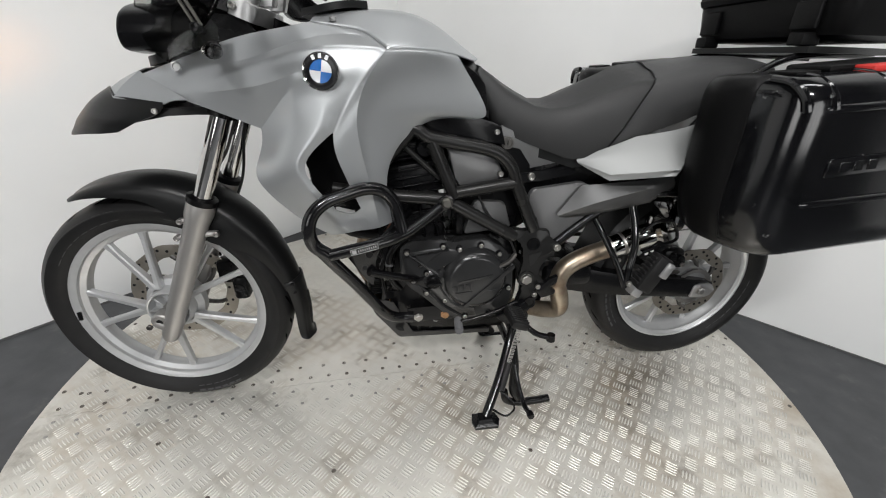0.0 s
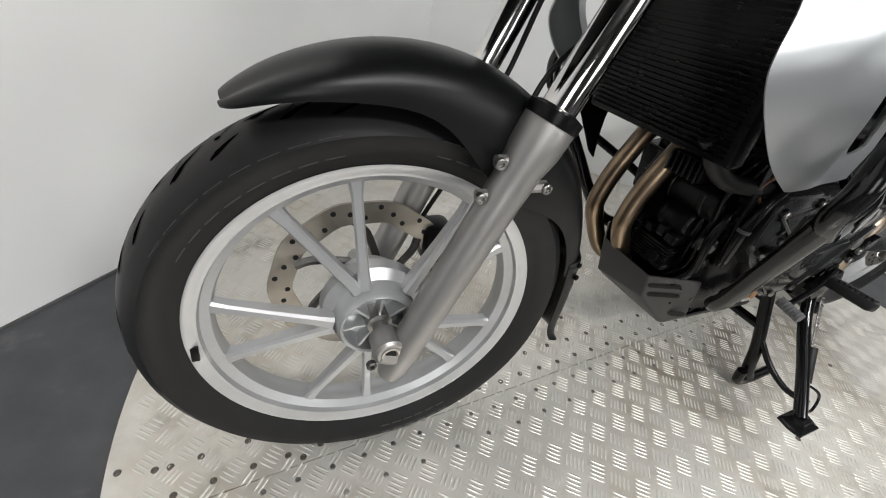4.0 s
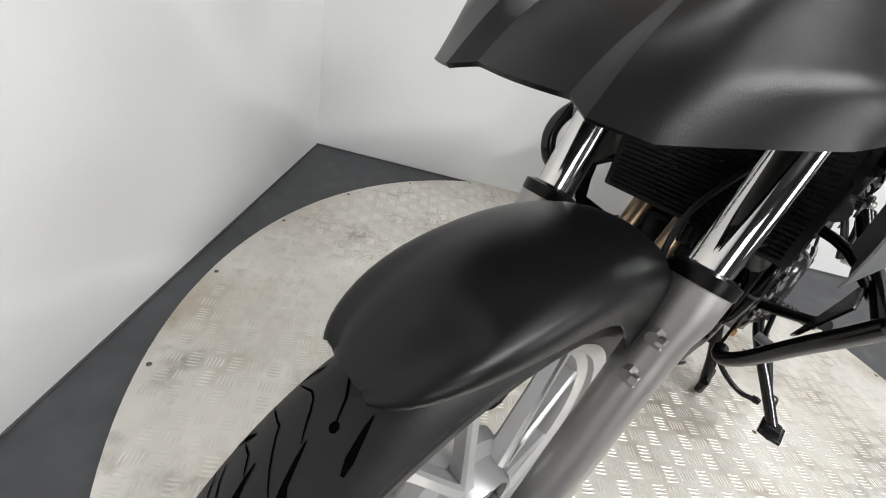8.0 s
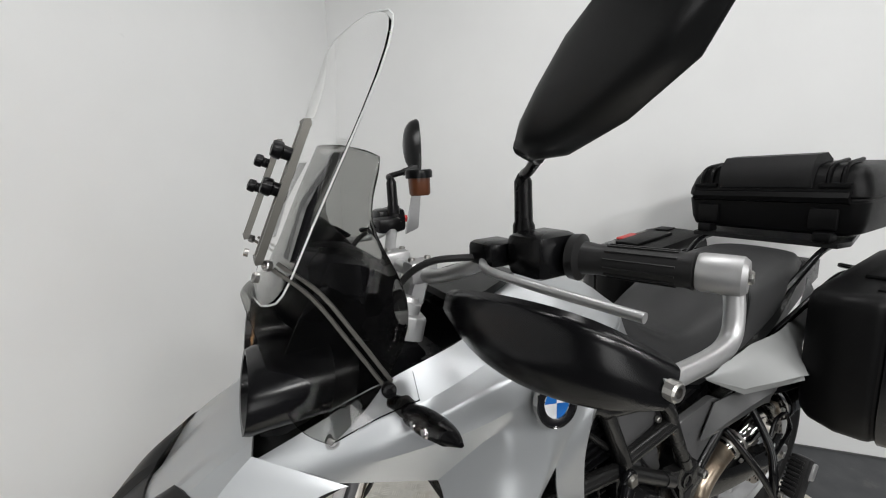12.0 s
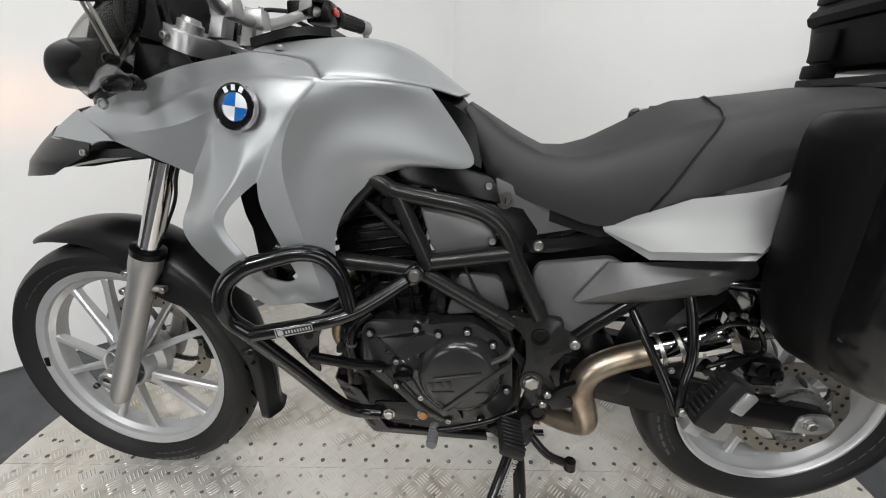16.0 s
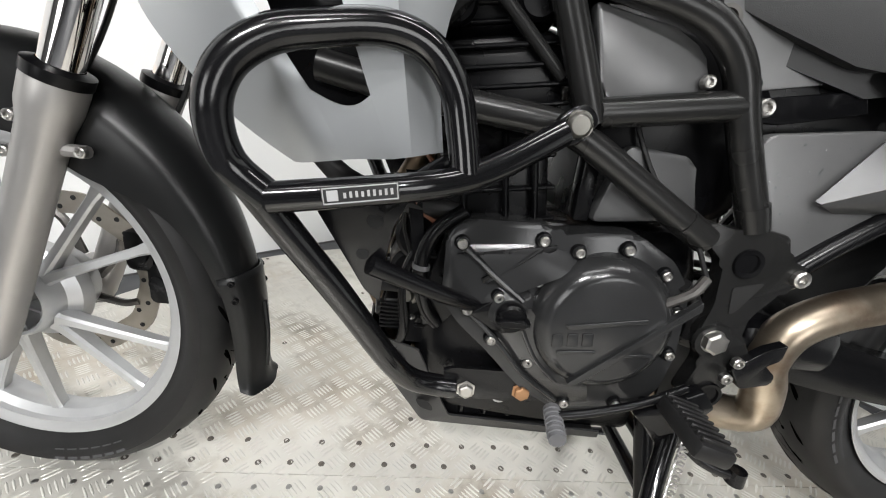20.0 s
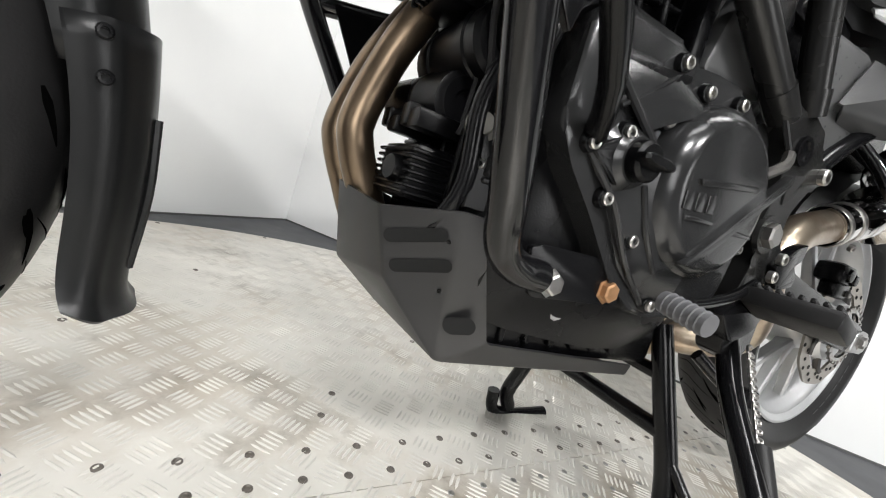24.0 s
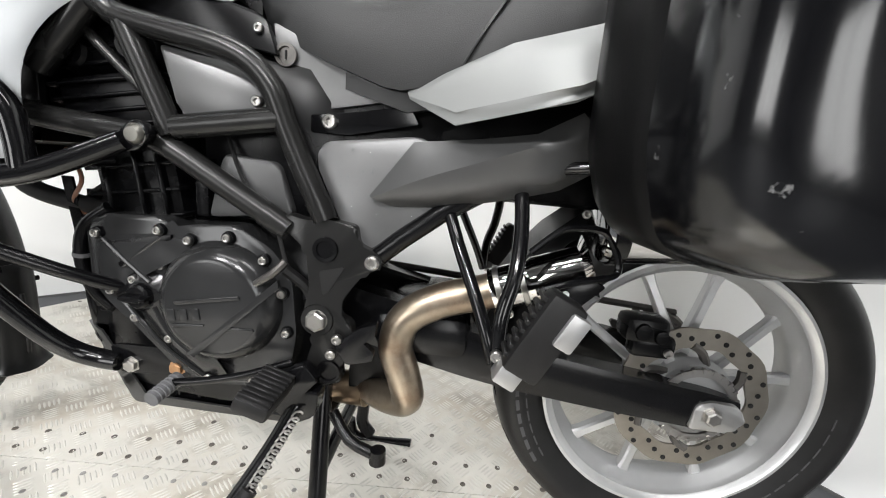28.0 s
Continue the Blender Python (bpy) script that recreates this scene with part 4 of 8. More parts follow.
def body_shell():
    """The painted panels as one cage, smoothed together and then parted along their joints."""
    bm = bmesh.new()
    lay = bm.edges.layers.float.new("crease_edge")
    spots = {}

    def vert(p):
        key = tuple(round(c, 4) for c in p)
        if key not in spots:
            spots[key] = bm.verts.new(p)
        return spots[key]

    def add(rows, index, creases, side=1):
        vs = [[vert((x, y * side, z)) for x, y, z in r] for r in rows]
        for p, q in zip(vs, vs[1:]):
            for k in range(len(p) - 1):
                quad = (p[k], p[k + 1], q[k + 1], q[k])
                bm.faces.new(quad if side > 0 else quad[::-1]).material_index = index
        for r0, c0, r1, c1, w in creases:
            line = [(r0, c) for c in range(c0, c1 + 1)] if r0 == r1 else [(r, c0) for r in range(r0, r1 + 1)]
            for (ra, ca), (rb, cb) in zip(line, line[1:]):
                e = bm.edges.get((vs[ra][ca], vs[rb][cb]))
                if e:
                    e[lay] = max(e[lay], w)
                    e.smooth = e[lay] < 0.9

    for index, side in ((0, 1), (1, -1)):
        add(FAIRING, index, [(0, 0, 0, 6, 1), (4, 0, 4, 3, 1), (0, 0, 4, 0, 1), (1, 2, 1, 7, 1), (2, 2, 2, 7, 0.85), (3, 2, 3, 5, 1), (4, 3, 4, 5, 1), (3, 7, 4, 7, 0.3)], side)
        add(SHROUD, index, [(0, 0, 6, 0, 1), (6, 0, 6, 4, 1), (1, 4, 6, 4, 1), (0, 2, 1, 2, 0.6), (0, 3, 5, 3, 0.9), (0, 4, 1, 4, 0.8)], side)
        add(KNEE, index, [(0, 1, 6, 1, 1), (0, 4, 6, 4, 1), (2, 0, 6, 0, 1), (6, 0, 6, 4, 1), (0, 1, 0, 4, 0.8), (1, 2, 4, 2, 0.3)], side)
        add(FOOT, index, [(0, 0, 0, 3, 1), (1, 0, 1, 3, 1)], side)
    add(LEFTTOP, 2, [(0, 0, 0, 4, 1), (7, 0, 7, 4, 1), (0, 0, 3, 0, 0.9), (0, 4, 3, 4, 0.9), (3, 0, 6, 0, 0.7), (3, 4, 6, 4, 0.7), (0, 1, 7, 1, 0.6), (0, 3, 7, 3, 0.6)])
    bmesh.ops.recalc_face_normals(bm, faces=bm.faces[:])
    if max(bm.faces, key=lambda f: f.calc_center_median().z).normal.z < 0:
        bmesh.ops.reverse_faces(bm, faces=bm.faces[:])
    data = bpy.data.meshes.new("cage")
    bm.to_mesh(data)
    bm.free()
    for k in range(3):
        data.materials.append(SILVER)
    cage = new("cage", data)
    mod = cage.modifiers.new("smooth", "SUBSURF")
    mod.levels = mod.render_levels = 3
    mod.boundary_smooth = "PRESERVE_CORNERS"
    deps = bpy.context.evaluated_depsgraph_get()
    deps.update()
    full = bmesh.new()
    full.from_mesh(bpy.data.meshes.new_from_object(cage.evaluated_get(deps)))
    bpy.data.objects.remove(cage)
    full.normal_update()
    # a fine groove along the joint between tank cover and sides
    for v in full.verts:
        if len({f.material_index for f in v.link_faces}) > 1:
            v.co -= v.normal * 0.0016
    out = []
    for index, (name, label) in enumerate((("side_fairing", "matt silver side fairing, shroud and knee panel"), ("side_fairing", "matt silver side fairing, shroud and knee panel"), ("tank_cover", "matt silver tank cover"))):
        piece = full.copy()
        bmesh.ops.delete(piece, geom=[f for f in piece.faces if f.material_index != index], context="FACES")
        for f in piece.faces:
            f.smooth, f.material_index = True, 0
        data = bpy.data.meshes.new(name)
        piece.to_mesh(data)
        piece.free()
        data.materials.append(SILVER)
        ob = new(name, data)
        ob.parent = bike
        ob["label"] = label
        k = ob.modifiers.new("thick", "SOLIDIFY")
        k.thickness, k.offset = 0.003, -1
        out.append(ob)
    full.free()
    return out


fairing, fairing_right, top = body_shell()
for s in (-1, 1):
    bolt((-0.014, 0.085 * s, 1.005), 0.0055, (0, 0.4 * s, 1), CASTALU, top)
    bolt((-0.27, 0.115 * s, 1.047), 0.007, (0, 0.2 * s, 1), CASTALU, top)
    part("cover_screw", bm_lathe([(0, 0.001), (0.006, 0.001), (0.0065, 0.004), (0.009, 0.004), (0.0095, -0.002)], 16, (-0.571, 0.1595 * s, 0.955), (-0.1, s, 0.25)), CASTALU, bike)
    # plastics behind the panels, so that nothing shows through
    part("radiator_side_cover", bm_plate([(-0.37, 0.90), (-0.20, 0.93), (-0.20, 0.68), (-0.24, 0.64), (-0.31, 0.66), (-0.355, 0.76)], 0.150 * s, 0.140 * s, 0.002, 0.02), BLACK, bike)
    part("inner_fairing", bm_plate([(-0.60, 0.92), (-0.46, 0.985), (-0.33, 1.02), (-0.33, 0.94), (-0.46, 0.88), (-0.55, 0.885)], 0.118 * s, 0.108 * s, 0.002, 0.01), BLACK, bike)
part("tank_body", bm_loft([[(x, a * w, z0 + b * (z1 - z0)) for a, b in ((-1, 0.1), (-0.9, 0), (0.9, 0), (1, 0.1), (0.95, 0.8), (0.6, 1), (-0.6, 1), (-0.95, 0.8))] for x, w, z0, z1 in ((-0.33, 0.10, 0.88, 1.03), (-0.25, 0.155, 0.86, 1.035), (-0.10, 0.165, 0.87, 1.03), (0.02, 0.10, 0.86, 0.99), (0.08, 0.085, 0.84, 0.93))], 3), BLACK, bike)
part("tank_vent_grille", bm_loft([[(x, a * w, z + b * 0.007) for a, b in ((-1, -1), (1, -1), (1, 1), (-1, 1))] for x, w, z in ((-0.335, 0.085, 1.06), (-0.29, 0.09, 1.07), (-0.24, 0.075, 1.08), (-0.20, 0.05, 1.082))], 2), MATTBLACK, bike, "black plastic filler surround")

# badge: a plain disc with quarters, no letters
badge_at, badge_n = Vector((-0.287, -0.2445, 0.953)), Vector((-0.12, -1, 0.16))
badge = part("badge", bm_lathe([(0, 0.003), (0.0204, 0.003), (0.0207, 0.0045), (0.0226, 0.005), (0.0313, 0.005), (0.0316, 0.006), (0.0335, 0.0055), (0.0338, -0.003)], 48, badge_at, badge_n), BADGEBLACK, bike, "round enamel badge with blue and white quarters")
up_n = Vector((0, 0, 1)) - badge_n.normalized() * badge_n.normalized().z
frame_n = Matrix((badge_n.normalized().cross(up_n.normalized()), badge_n.normalized(), up_n.normalized())).transposed()
for k in range(4):
    bm = bmesh.new()
    c = bm.verts.new(badge_at + frame_n @ Vector((0, 0.0036, 0)))
    ring = [bm.verts.new(badge_at + frame_n @ Vector((0.0200 * math.cos(radians(90 * k + 15 * j + 8)), 0.0036, 0.0200 * math.sin(radians(90 * k + 15 * j + 8))))) for j in range(7)]
    for a, b in zip(ring, ring[1:]):
        bm.faces.new((c, a, b))
    part("badge_quarter", bm, BADGEWHITE if k % 2 else BADGEBLUE, badge)
part("badge_rim", bm_lathe([(0.0309, 0.0052), (0.0335, 0.0062), (0.0344, 0.003), (0.0344, -0.003)], 48, badge_at, badge_n), CHROME, badge)
part("badge_rim", bm_lathe([(0.0198, 0.0034), (0.0205, 0.0052), (0.0216, 0.0034)], 48, badge_at, badge_n), CHROME, badge)
for k in range(3):
    bm = bm_box((-0.003, 0.0052, -0.004), (0.003, 0.0062, 0.004))
    bm.transform(Matrix.Translation(badge_at) @ frame_n.to_4x4() @ Matrix.Rotation(radians(-28 + 28 * k), 4, "Y") @ Matrix.Translation((0, 0, 0.0265)))
    part("badge_mark", bm, BADGEWHITE, badge)

# beak: a silver top panel, and a black nose with a ridge and an outer prong on each side
edge = [(-0.797, 0.0, 0.868), (-0.790, 0.034, 0.870), (-0.779, 0.047, 0.873), (-0.747, 0.075, 0.909), (-0.736, 0.097, 0.911), (-0.718, 0.127, 0.897), (-0.611, 0.161, 0.888)]
rear = [(-0.652, 0.0, 0.953), (-0.652, 0.040, 0.953), (-0.653, 0.055, 0.952), (-0.655, 0.076, 0.949), (-0.657, 0.097, 0.949), (-0.660, 0.118, 0.944), (-0.560, 0.170, 0.894)]
half = [[tuple(p[i] + (q[i] - p[i]) * t + (0.003 * math.sin(t * math.pi) if i == 2 else 0) for i in range(3)) for p, q in zip(edge, rear)] for t in (0, 0.33, 0.67, 1)]
half[0] = [(x, y, z - 0.003) for x, y, z in half[0]]
for r in half[1:3]:
    # the middle of the panel stands a little proud, with a crisp shoulder on each side
    for c in range(3):
        r[c] = (r[c][0], r[c][1], r[c][2] + 0.005)
rows = [[(x, -y, z) for x, y, z in r[::-1]] + r[1:] for r in half]
skin("beak_top", rows, SILVER, bike, "silver beak top panel", 0.003, 2, [(0, 0, 0, 12, 1), (3, 0, 3, 12, 1), (0, 0, 3, 0, 1), (0, 12, 3, 12, 1), (0, 2, 3, 2, 1), (0, 10, 3, 10, 1), (0, 1, 3, 1, 1), (0, 11, 3, 11, 1), (0, 4, 3, 4, 0.8), (0, 8, 3, 8, 0.8), (0, 3, 3, 3, 0.8), (0, 9, 3, 9, 0.8)], 1, [(r, c) for r in (0, 3) for c in (1, 2, 3, 4, 5, 7, 8, 9, 10, 11)])
half = [
    [(-0.868, 0.0, 0.820), (-0.860, 0.031, 0.820), (-0.868, 0.047, 0.815), (-0.853, 0.074, 0.812), (-0.812, 0.107, 0.819), (-0.768, 0.130, 0.823), (-0.722, 0.143, 0.828)],
    [(-0.845, 0.0, 0.840), (-0.840, 0.032, 0.840), (-0.848, 0.046, 0.840), (-0.834, 0.074, 0.843), (-0.795, 0.114, 0.850), (-0.740, 0.145, 0.848), (-0.675, 0.152, 0.850)],
    [(-0.820, 0.0, 0.855), (-0.817, 0.033, 0.855), (-0.825, 0.047, 0.860), (-0.805, 0.072, 0.876), (-0.775, 0.104, 0.876), (-0.705, 0.140, 0.866), (-0.630, 0.157, 0.864)],
    [(-0.805, 0.0, 0.864), (-0.802, 0.033, 0.865), (-0.803, 0.045, 0.874), (-0.775, 0.072, 0.897), (-0.755, 0.099, 0.897), (-0.700, 0.135, 0.882), (-0.618, 0.160, 0.876)],
    [(-0.797, 0.0, 0.869), (-0.790, 0.034, 0.871), (-0.783, 0.044, 0.881), (-0.747, 0.074, 0.912), (-0.735, 0.096, 0.914), (-0.717, 0.127, 0.899), (-0.611, 0.162, 0.889)],
]
rows = [[(x, -y, z) for x, y, z in r[::-1]] + r[1:] for r in half]
beak = skin("beak", rows, MATTBLACK, bike, "matt black two-pronged beak", 0.004, 2, [(0, 0, 0, 12, 1), (4, 0, 4, 12, 1), (0, 0, 4, 0, 1), (0, 12, 4, 12, 1), (0, 4, 4, 4, 0.85), (0, 8, 4, 8, 0.85), (0, 5, 4, 5, 0.85), (0, 7, 4, 7, 0.85), (0, 3, 4, 3, 0.6), (0, 9, 4, 9, 0.6), (1, 0, 1, 3, 0.6), (1, 9, 1, 12, 0.6)], 1, [(r, c) for r in (0, 4) for c in (1, 3, 4, 5, 7, 8, 9, 11)])
part("beak_underside", bm_loft([[(x, a * w, z + b * 0.008) for a, b in ((-1, -1), (1, -1), (1, 1), (-1, 1))] for x, w, z in ((-0.80, 0.07, 0.838), (-0.72, 0.115, 0.846), (-0.62, 0.14, 0.868), (-0.52, 0.12, 0.868), (-0.43, 0.11, 0.86))], 2), MATTBLACK, beak)
for s in (-1, 1):
    bolt((-0.632, 0.159 * s, 0.872), 0.006, (0, s, 0.1), STEEL, beak)

# radiator and its dark surroundings
rad = Matrix.Translation((-0.335, 0, 0.765)) @ Matrix.Rotation(radians(-4), 4, "Y")
bm = bm_box((-0.016, -0.148, -0.155), (0.016, 0.148, 0.135), 0.006)
bm.transform(rad)
radiator = part("radiator", bm, BLACK, bike, "black finned radiator")
for k in range(34):
    bm = bm_box((-0.019, -0.135, -0.145 + k * 0.0080), (-0.0155, 0.135, -0.1425 + k * 0.0080))
    bm.transform(rad)
    part("radiator_fin", bm, BLACK, radiator)
part("fan_shroud", bm_box((-0.325, -0.13, 0.64), (-0.27, 0.13, 0.90), 0.02), BLACK, bike)

# seat
TOPS = ((0.04, 0.978), (0.09, 0.950), (0.147, 0.915), (0.20, 0.889), (0.25, 0.889), (0.295, 0.904), (0.353, 0.936), (0.43, 0.972), (0.54, 0.984), (0.65, 0.998), (0.75, 1.000), (0.82, 0.985), (0.87, 0.955))
LOWS = ((0.04, 0.955), (0.07, 0.89), (0.095, 0.828), (0.165, 0.796), (0.28, 0.756), (0.31, 0.758), (0.457, 0.816), (0.625, 0.872), (0.735, 0.92), (0.80, 0.945), (0.87, 0.945))
WIDE = ((0.04, 0.07), (0.09, 0.095), (0.165, 0.118), (0.25, 0.132), (0.33, 0.148), (0.42, 0.158), (0.55, 0.156), (0.70, 0.142), (0.80, 0.115), (0.87, 0.07))


def along(table, x):
    return float(np.interp(x, [a for a, _ in table], [b for _, b in table]))


sections = []
for k in range(34):
    x0 = 0.045 + (0.865 - 0.045) * k / 33
    w = math.exp(-(((x0 - 0.31) / 0.17) ** 2))
    lo, ring = along(LOWS, x0), []
    for t in range(17):
        u = -1 + t / 8
        a = abs(u)
        if a > 0.72:
            q = (a - 0.72) / 0.28
            fy, fz = 0.90 + 0.10 * math.sin(q * math.pi * 0.8), 0.66 * (1 - q)
        else:
            q = a / 0.72
            fy, fz = 0.90 * math.sin(q * math.pi / 2) ** 0.95, 0.66 + 0.34 * math.cos(q * math.pi / 2) ** 0.9
        xx = x0 + w * 0.145 * fz**1.2
        hi = along(TOPS, xx)
        hw = along(WIDE, xx)
        ring.append((xx, math.copysign(hw * fy, u), lo + (hi - lo) * fz - 0.012 * w * (1 if 0.1 < a < 0.5 else 0)))
    sections.append(ring)
split = 13
rider = bm_loft([[*r] for r in sections[: split + 1]], 1)
seat = part("rider_seat", rider, SEATDARK, bike, "dark grey textured rider seat", 60)
part("passenger_seat", bm_loft(sections[split:], 1), SEATGREY, bike, "lighter grey passenger seat", 60)
part("seat_piping", bm_tube([Vector(p) + Vector((0, 0.002 if p[1] > 0 else -0.002, 0.0015)) for p in sections[split]], 0.0022, 6, 2), MATTBLACK, bike)
part("seat_base", bm_loft([[(x, a * w, z + b * 0.014) for a, b in ((-1, -1), (1, -1), (1, 1), (-1, 1))] for x, w, z in ((0.10, 0.09, 0.815), (0.30, 0.12, 0.745), (0.46, 0.135, 0.795), (0.63, 0.13, 0.852), (0.80, 0.10, 0.93))], 2), MATTBLACK, bike)

# tail and side panels
TAIL = [
    [(0.303, -0.130, 0.757), (0.368, -0.150, 0.787), (0.432, -0.162, 0.816), (0.490, -0.178, 0.828), (0.550, -0.188, 0.842), (0.640, -0.180, 0.880), (0.730, -0.155, 0.930)],
    [(0.303, -0.133, 0.753), (0.370, -0.168, 0.768), (0.436, -0.188, 0.790), (0.494, -0.218, 0.800), (0.552, -0.205, 0.816), (0.650, -0.190, 0.855), (0.740, -0.162, 0.910)],
    [(0.305, -0.134, 0.750), (0.371, -0.186, 0.729), (0.435, -0.222, 0.742), (0.497, -0.256, 0.757), (0.556, -0.212, 0.788), (0.660, -0.194, 0.830), (0.750, -0.165, 0.892)],
    [(0.307, -0.134, 0.747), (0.371, -0.184, 0.714), (0.435, -0.218, 0.728), (0.495, -0.252, 0.742), (0.558, -0.208, 0.774), (0.665, -0.190, 0.815), (0.755, -0.162, 0.882)],
]
DARKTAIL = [
    [(0.40, -0.150, 0.800), (0.50, -0.152, 0.832), (0.62, -0.145, 0.872), (0.72, -0.13, 0.918)],
    [(0.425, -0.157, 0.813), (0.495, -0.163, 0.810), (0.565, -0.160, 0.836), (0.70, -0.145, 0.91)],
]
SIDE2 = [
    [(0.263, -0.150, 0.616), (0.318, -0.148, 0.692), (0.40, -0.158, 0.700), (0.472, -0.182, 0.712), (0.520, -0.190, 0.740)],
    [(0.266, -0.154, 0.614), (0.335, -0.172, 0.648), (0.41, -0.186, 0.674), (0.478, -0.206, 0.700), (0.545, -0.196, 0.715)],
    [(0.275, -0.152, 0.611), (0.345, -0.168, 0.622), (0.42, -0.178, 0.638), (0.49, -0.190, 0.656), (0.555, -0.184, 0.690)],
    [(0.303, -0.138, 0.603), (0.36, -0.142, 0.610), (0.43, -0.150, 0.624), (0.508, -0.165, 0.648), (0.558, -0.165, 0.680)],
]
for s in (1, -1):
    skin("tail_panel", TAIL, SILVERLIGHT, bike, "bright silver tail panel", 0.003, 2, [(0, 0, 0, 6, 1), (3, 0, 3, 6, 1), (0, 0, 3, 0, 1), (2, 0, 2, 6, 0.95), (1, 0, 1, 6, 0.4), (0, 2, 2, 2, 0.5)], s, [(3, 1), (3, 3), (0, 2), (2, 1), (2, 3)])
    skin("tail_filler", DARKTAIL, MATTBLACK, bike, "", 0.003, 1, [(0, 0, 0, 3, 1), (1, 0, 1, 3, 1)], s)
    skin("side_cover", SIDE2, GREYPLASTIC, bike, "dark grey plastic side cover with a sharp ridge", 0.003, 2, [(0, 0, 0, 4, 1), (3, 0, 3, 4, 1), (0, 0, 3, 0, 1), (0, 4, 3, 4, 1), (1, 0, 1, 3, 1)], s, [(0, 3), (3, 3), (1, 3), (0, 1), (2, 3)])
    y = -0.136 * s
    cover = part("lower_side_cover", bm_plate([(0.183, 0.655), (0.192, 0.682), (0.325, 0.70), (0.40, 0.66), (0.37, 0.612), (0.257, 0.535), (0.240, 0.533)], y - 0.006 * s, y + 0.01 * s, 0.003, 0.012), SIDEGREY, bike, "dark grey side cover with water drops")
    part("seat_side_panel", bm_plate([(0.106, 0.836), (0.20, 0.796), (0.288, 0.748), (0.150, 0.720), (0.136, 0.748), (0.112, 0.80)], -0.107 * s, -0.095 * s, 0.003, 0.006), SIDEGREY, bike, "dark grey panel below the seat")
    part("arch_panel", bm_plate([(-0.108, 0.842), (-0.06, 0.864), (-0.01, 0.870), (0.088, 0.843), (0.104, 0.833), (0.118, 0.79), (0.04, 0.806), (-0.067, 0.826)], -0.120 * s, -0.106 * s, 0.003, 0.004), SATINBLACK, bike)
    part("battery_cover", bm_plate([(-0.030, 0.788), (0.06, 0.774), (0.096, 0.756), (0.114, 0.722), (0.104, 0.712), (0.008, 0.696), (-0.006, 0.708)], -0.146 * s, -0.130 * s, 0.004, 0.008, 2, lambda x, z: (0.007 * s if x + z * 0.9 > 0.71 else 0)), SIDEGREY, bike, "dark grey triangular panel inside the frame")
    bolt((0.104, -0.1445 * s, 0.726), 0.0075, (0, -s, 0), STEEL)
    bolt((0.094, -0.121 * s, 0.822), 0.0065, (0, -s, 0), STEEL)
    part("subframe_rail", bm_plate([(0.150, 0.693), (0.152, 0.718), (0.20, 0.722), (0.305, 0.741), (0.318, 0.716), (0.22, 0.694)], -0.116 * s, -0.095 * s, 0.003), GLOSSBLACK, bike)
    bolt((0.193, -0.116 * s, 0.710), 0.0105, (0, -s, 0), STEEL)
lock = part("seat_lock", bm_lathe([(0, 0.002), (0.0105, 0.002), (0.011, 0.005), (0.0155, 0.005), (0.016, -0.004)], 24, (0.1260, -0.108, 0.794), (0, -1, 0)), DARKSTEEL, bike, "round seat lock")
part("key_slot", bm_box((0.1248, -0.1115, 0.788), (0.1272, -0.110, 0.800)), BLACK, lock)
part("seat_underframe", bm_box((0.10, -0.10, 0.62), (0.62, 0.10, 0.80), 0.02), BLACK, bike)

# ---------------------------------------------------------------- motorcycle: frame and engine
def tubes(name, lines, r, mat, label="", both=True):
    for line in lines:
        for s in (1, -1) if both else (1,):
            part(name, bm_tube([(x, y * s, z) for x, y, z in line], r, 14, 6), mat, bike, label)


tubes("frame_tube", [
    [(-0.34, -0.12, 0.90), (-0.25, -0.14, 0.875), (-0.112, -0.152, 0.836), (-0.075, -0.152, 0.816), (-0.008, -0.152, 0.802), (0.056, -0.152, 0.790), (0.098, -0.152, 0.773), (0.128, -0.152, 0.742), (0.147, -0.152, 0.697), (0.168, -0.152, 0.650), (0.200, -0.152, 0.584)],
    [(-0.068, -0.152, 0.807), (-0.010, -0.152, 0.672)],
    [(-0.30, -0.15, 0.70), (-0.19, -0.152, 0.682), (-0.06, -0.152, 0.669), (-0.02, -0.152, 0.658), (0.060, -0.152, 0.612), (0.145, -0.152, 0.562)],
    [(-0.006, -0.152, 0.683), (0.140, -0.152, 0.706)],
    [(-0.195, -0.152, 0.745), (-0.116, -0.152, 0.832)],
], 0.0164, FRAME, "satin black tubular frame")
tubes("frame_rod", [[(-0.140, -0.137, 0.802), (-0.046, -0.137, 0.715)]], 0.0075, FRAME, "thin black brace rod")
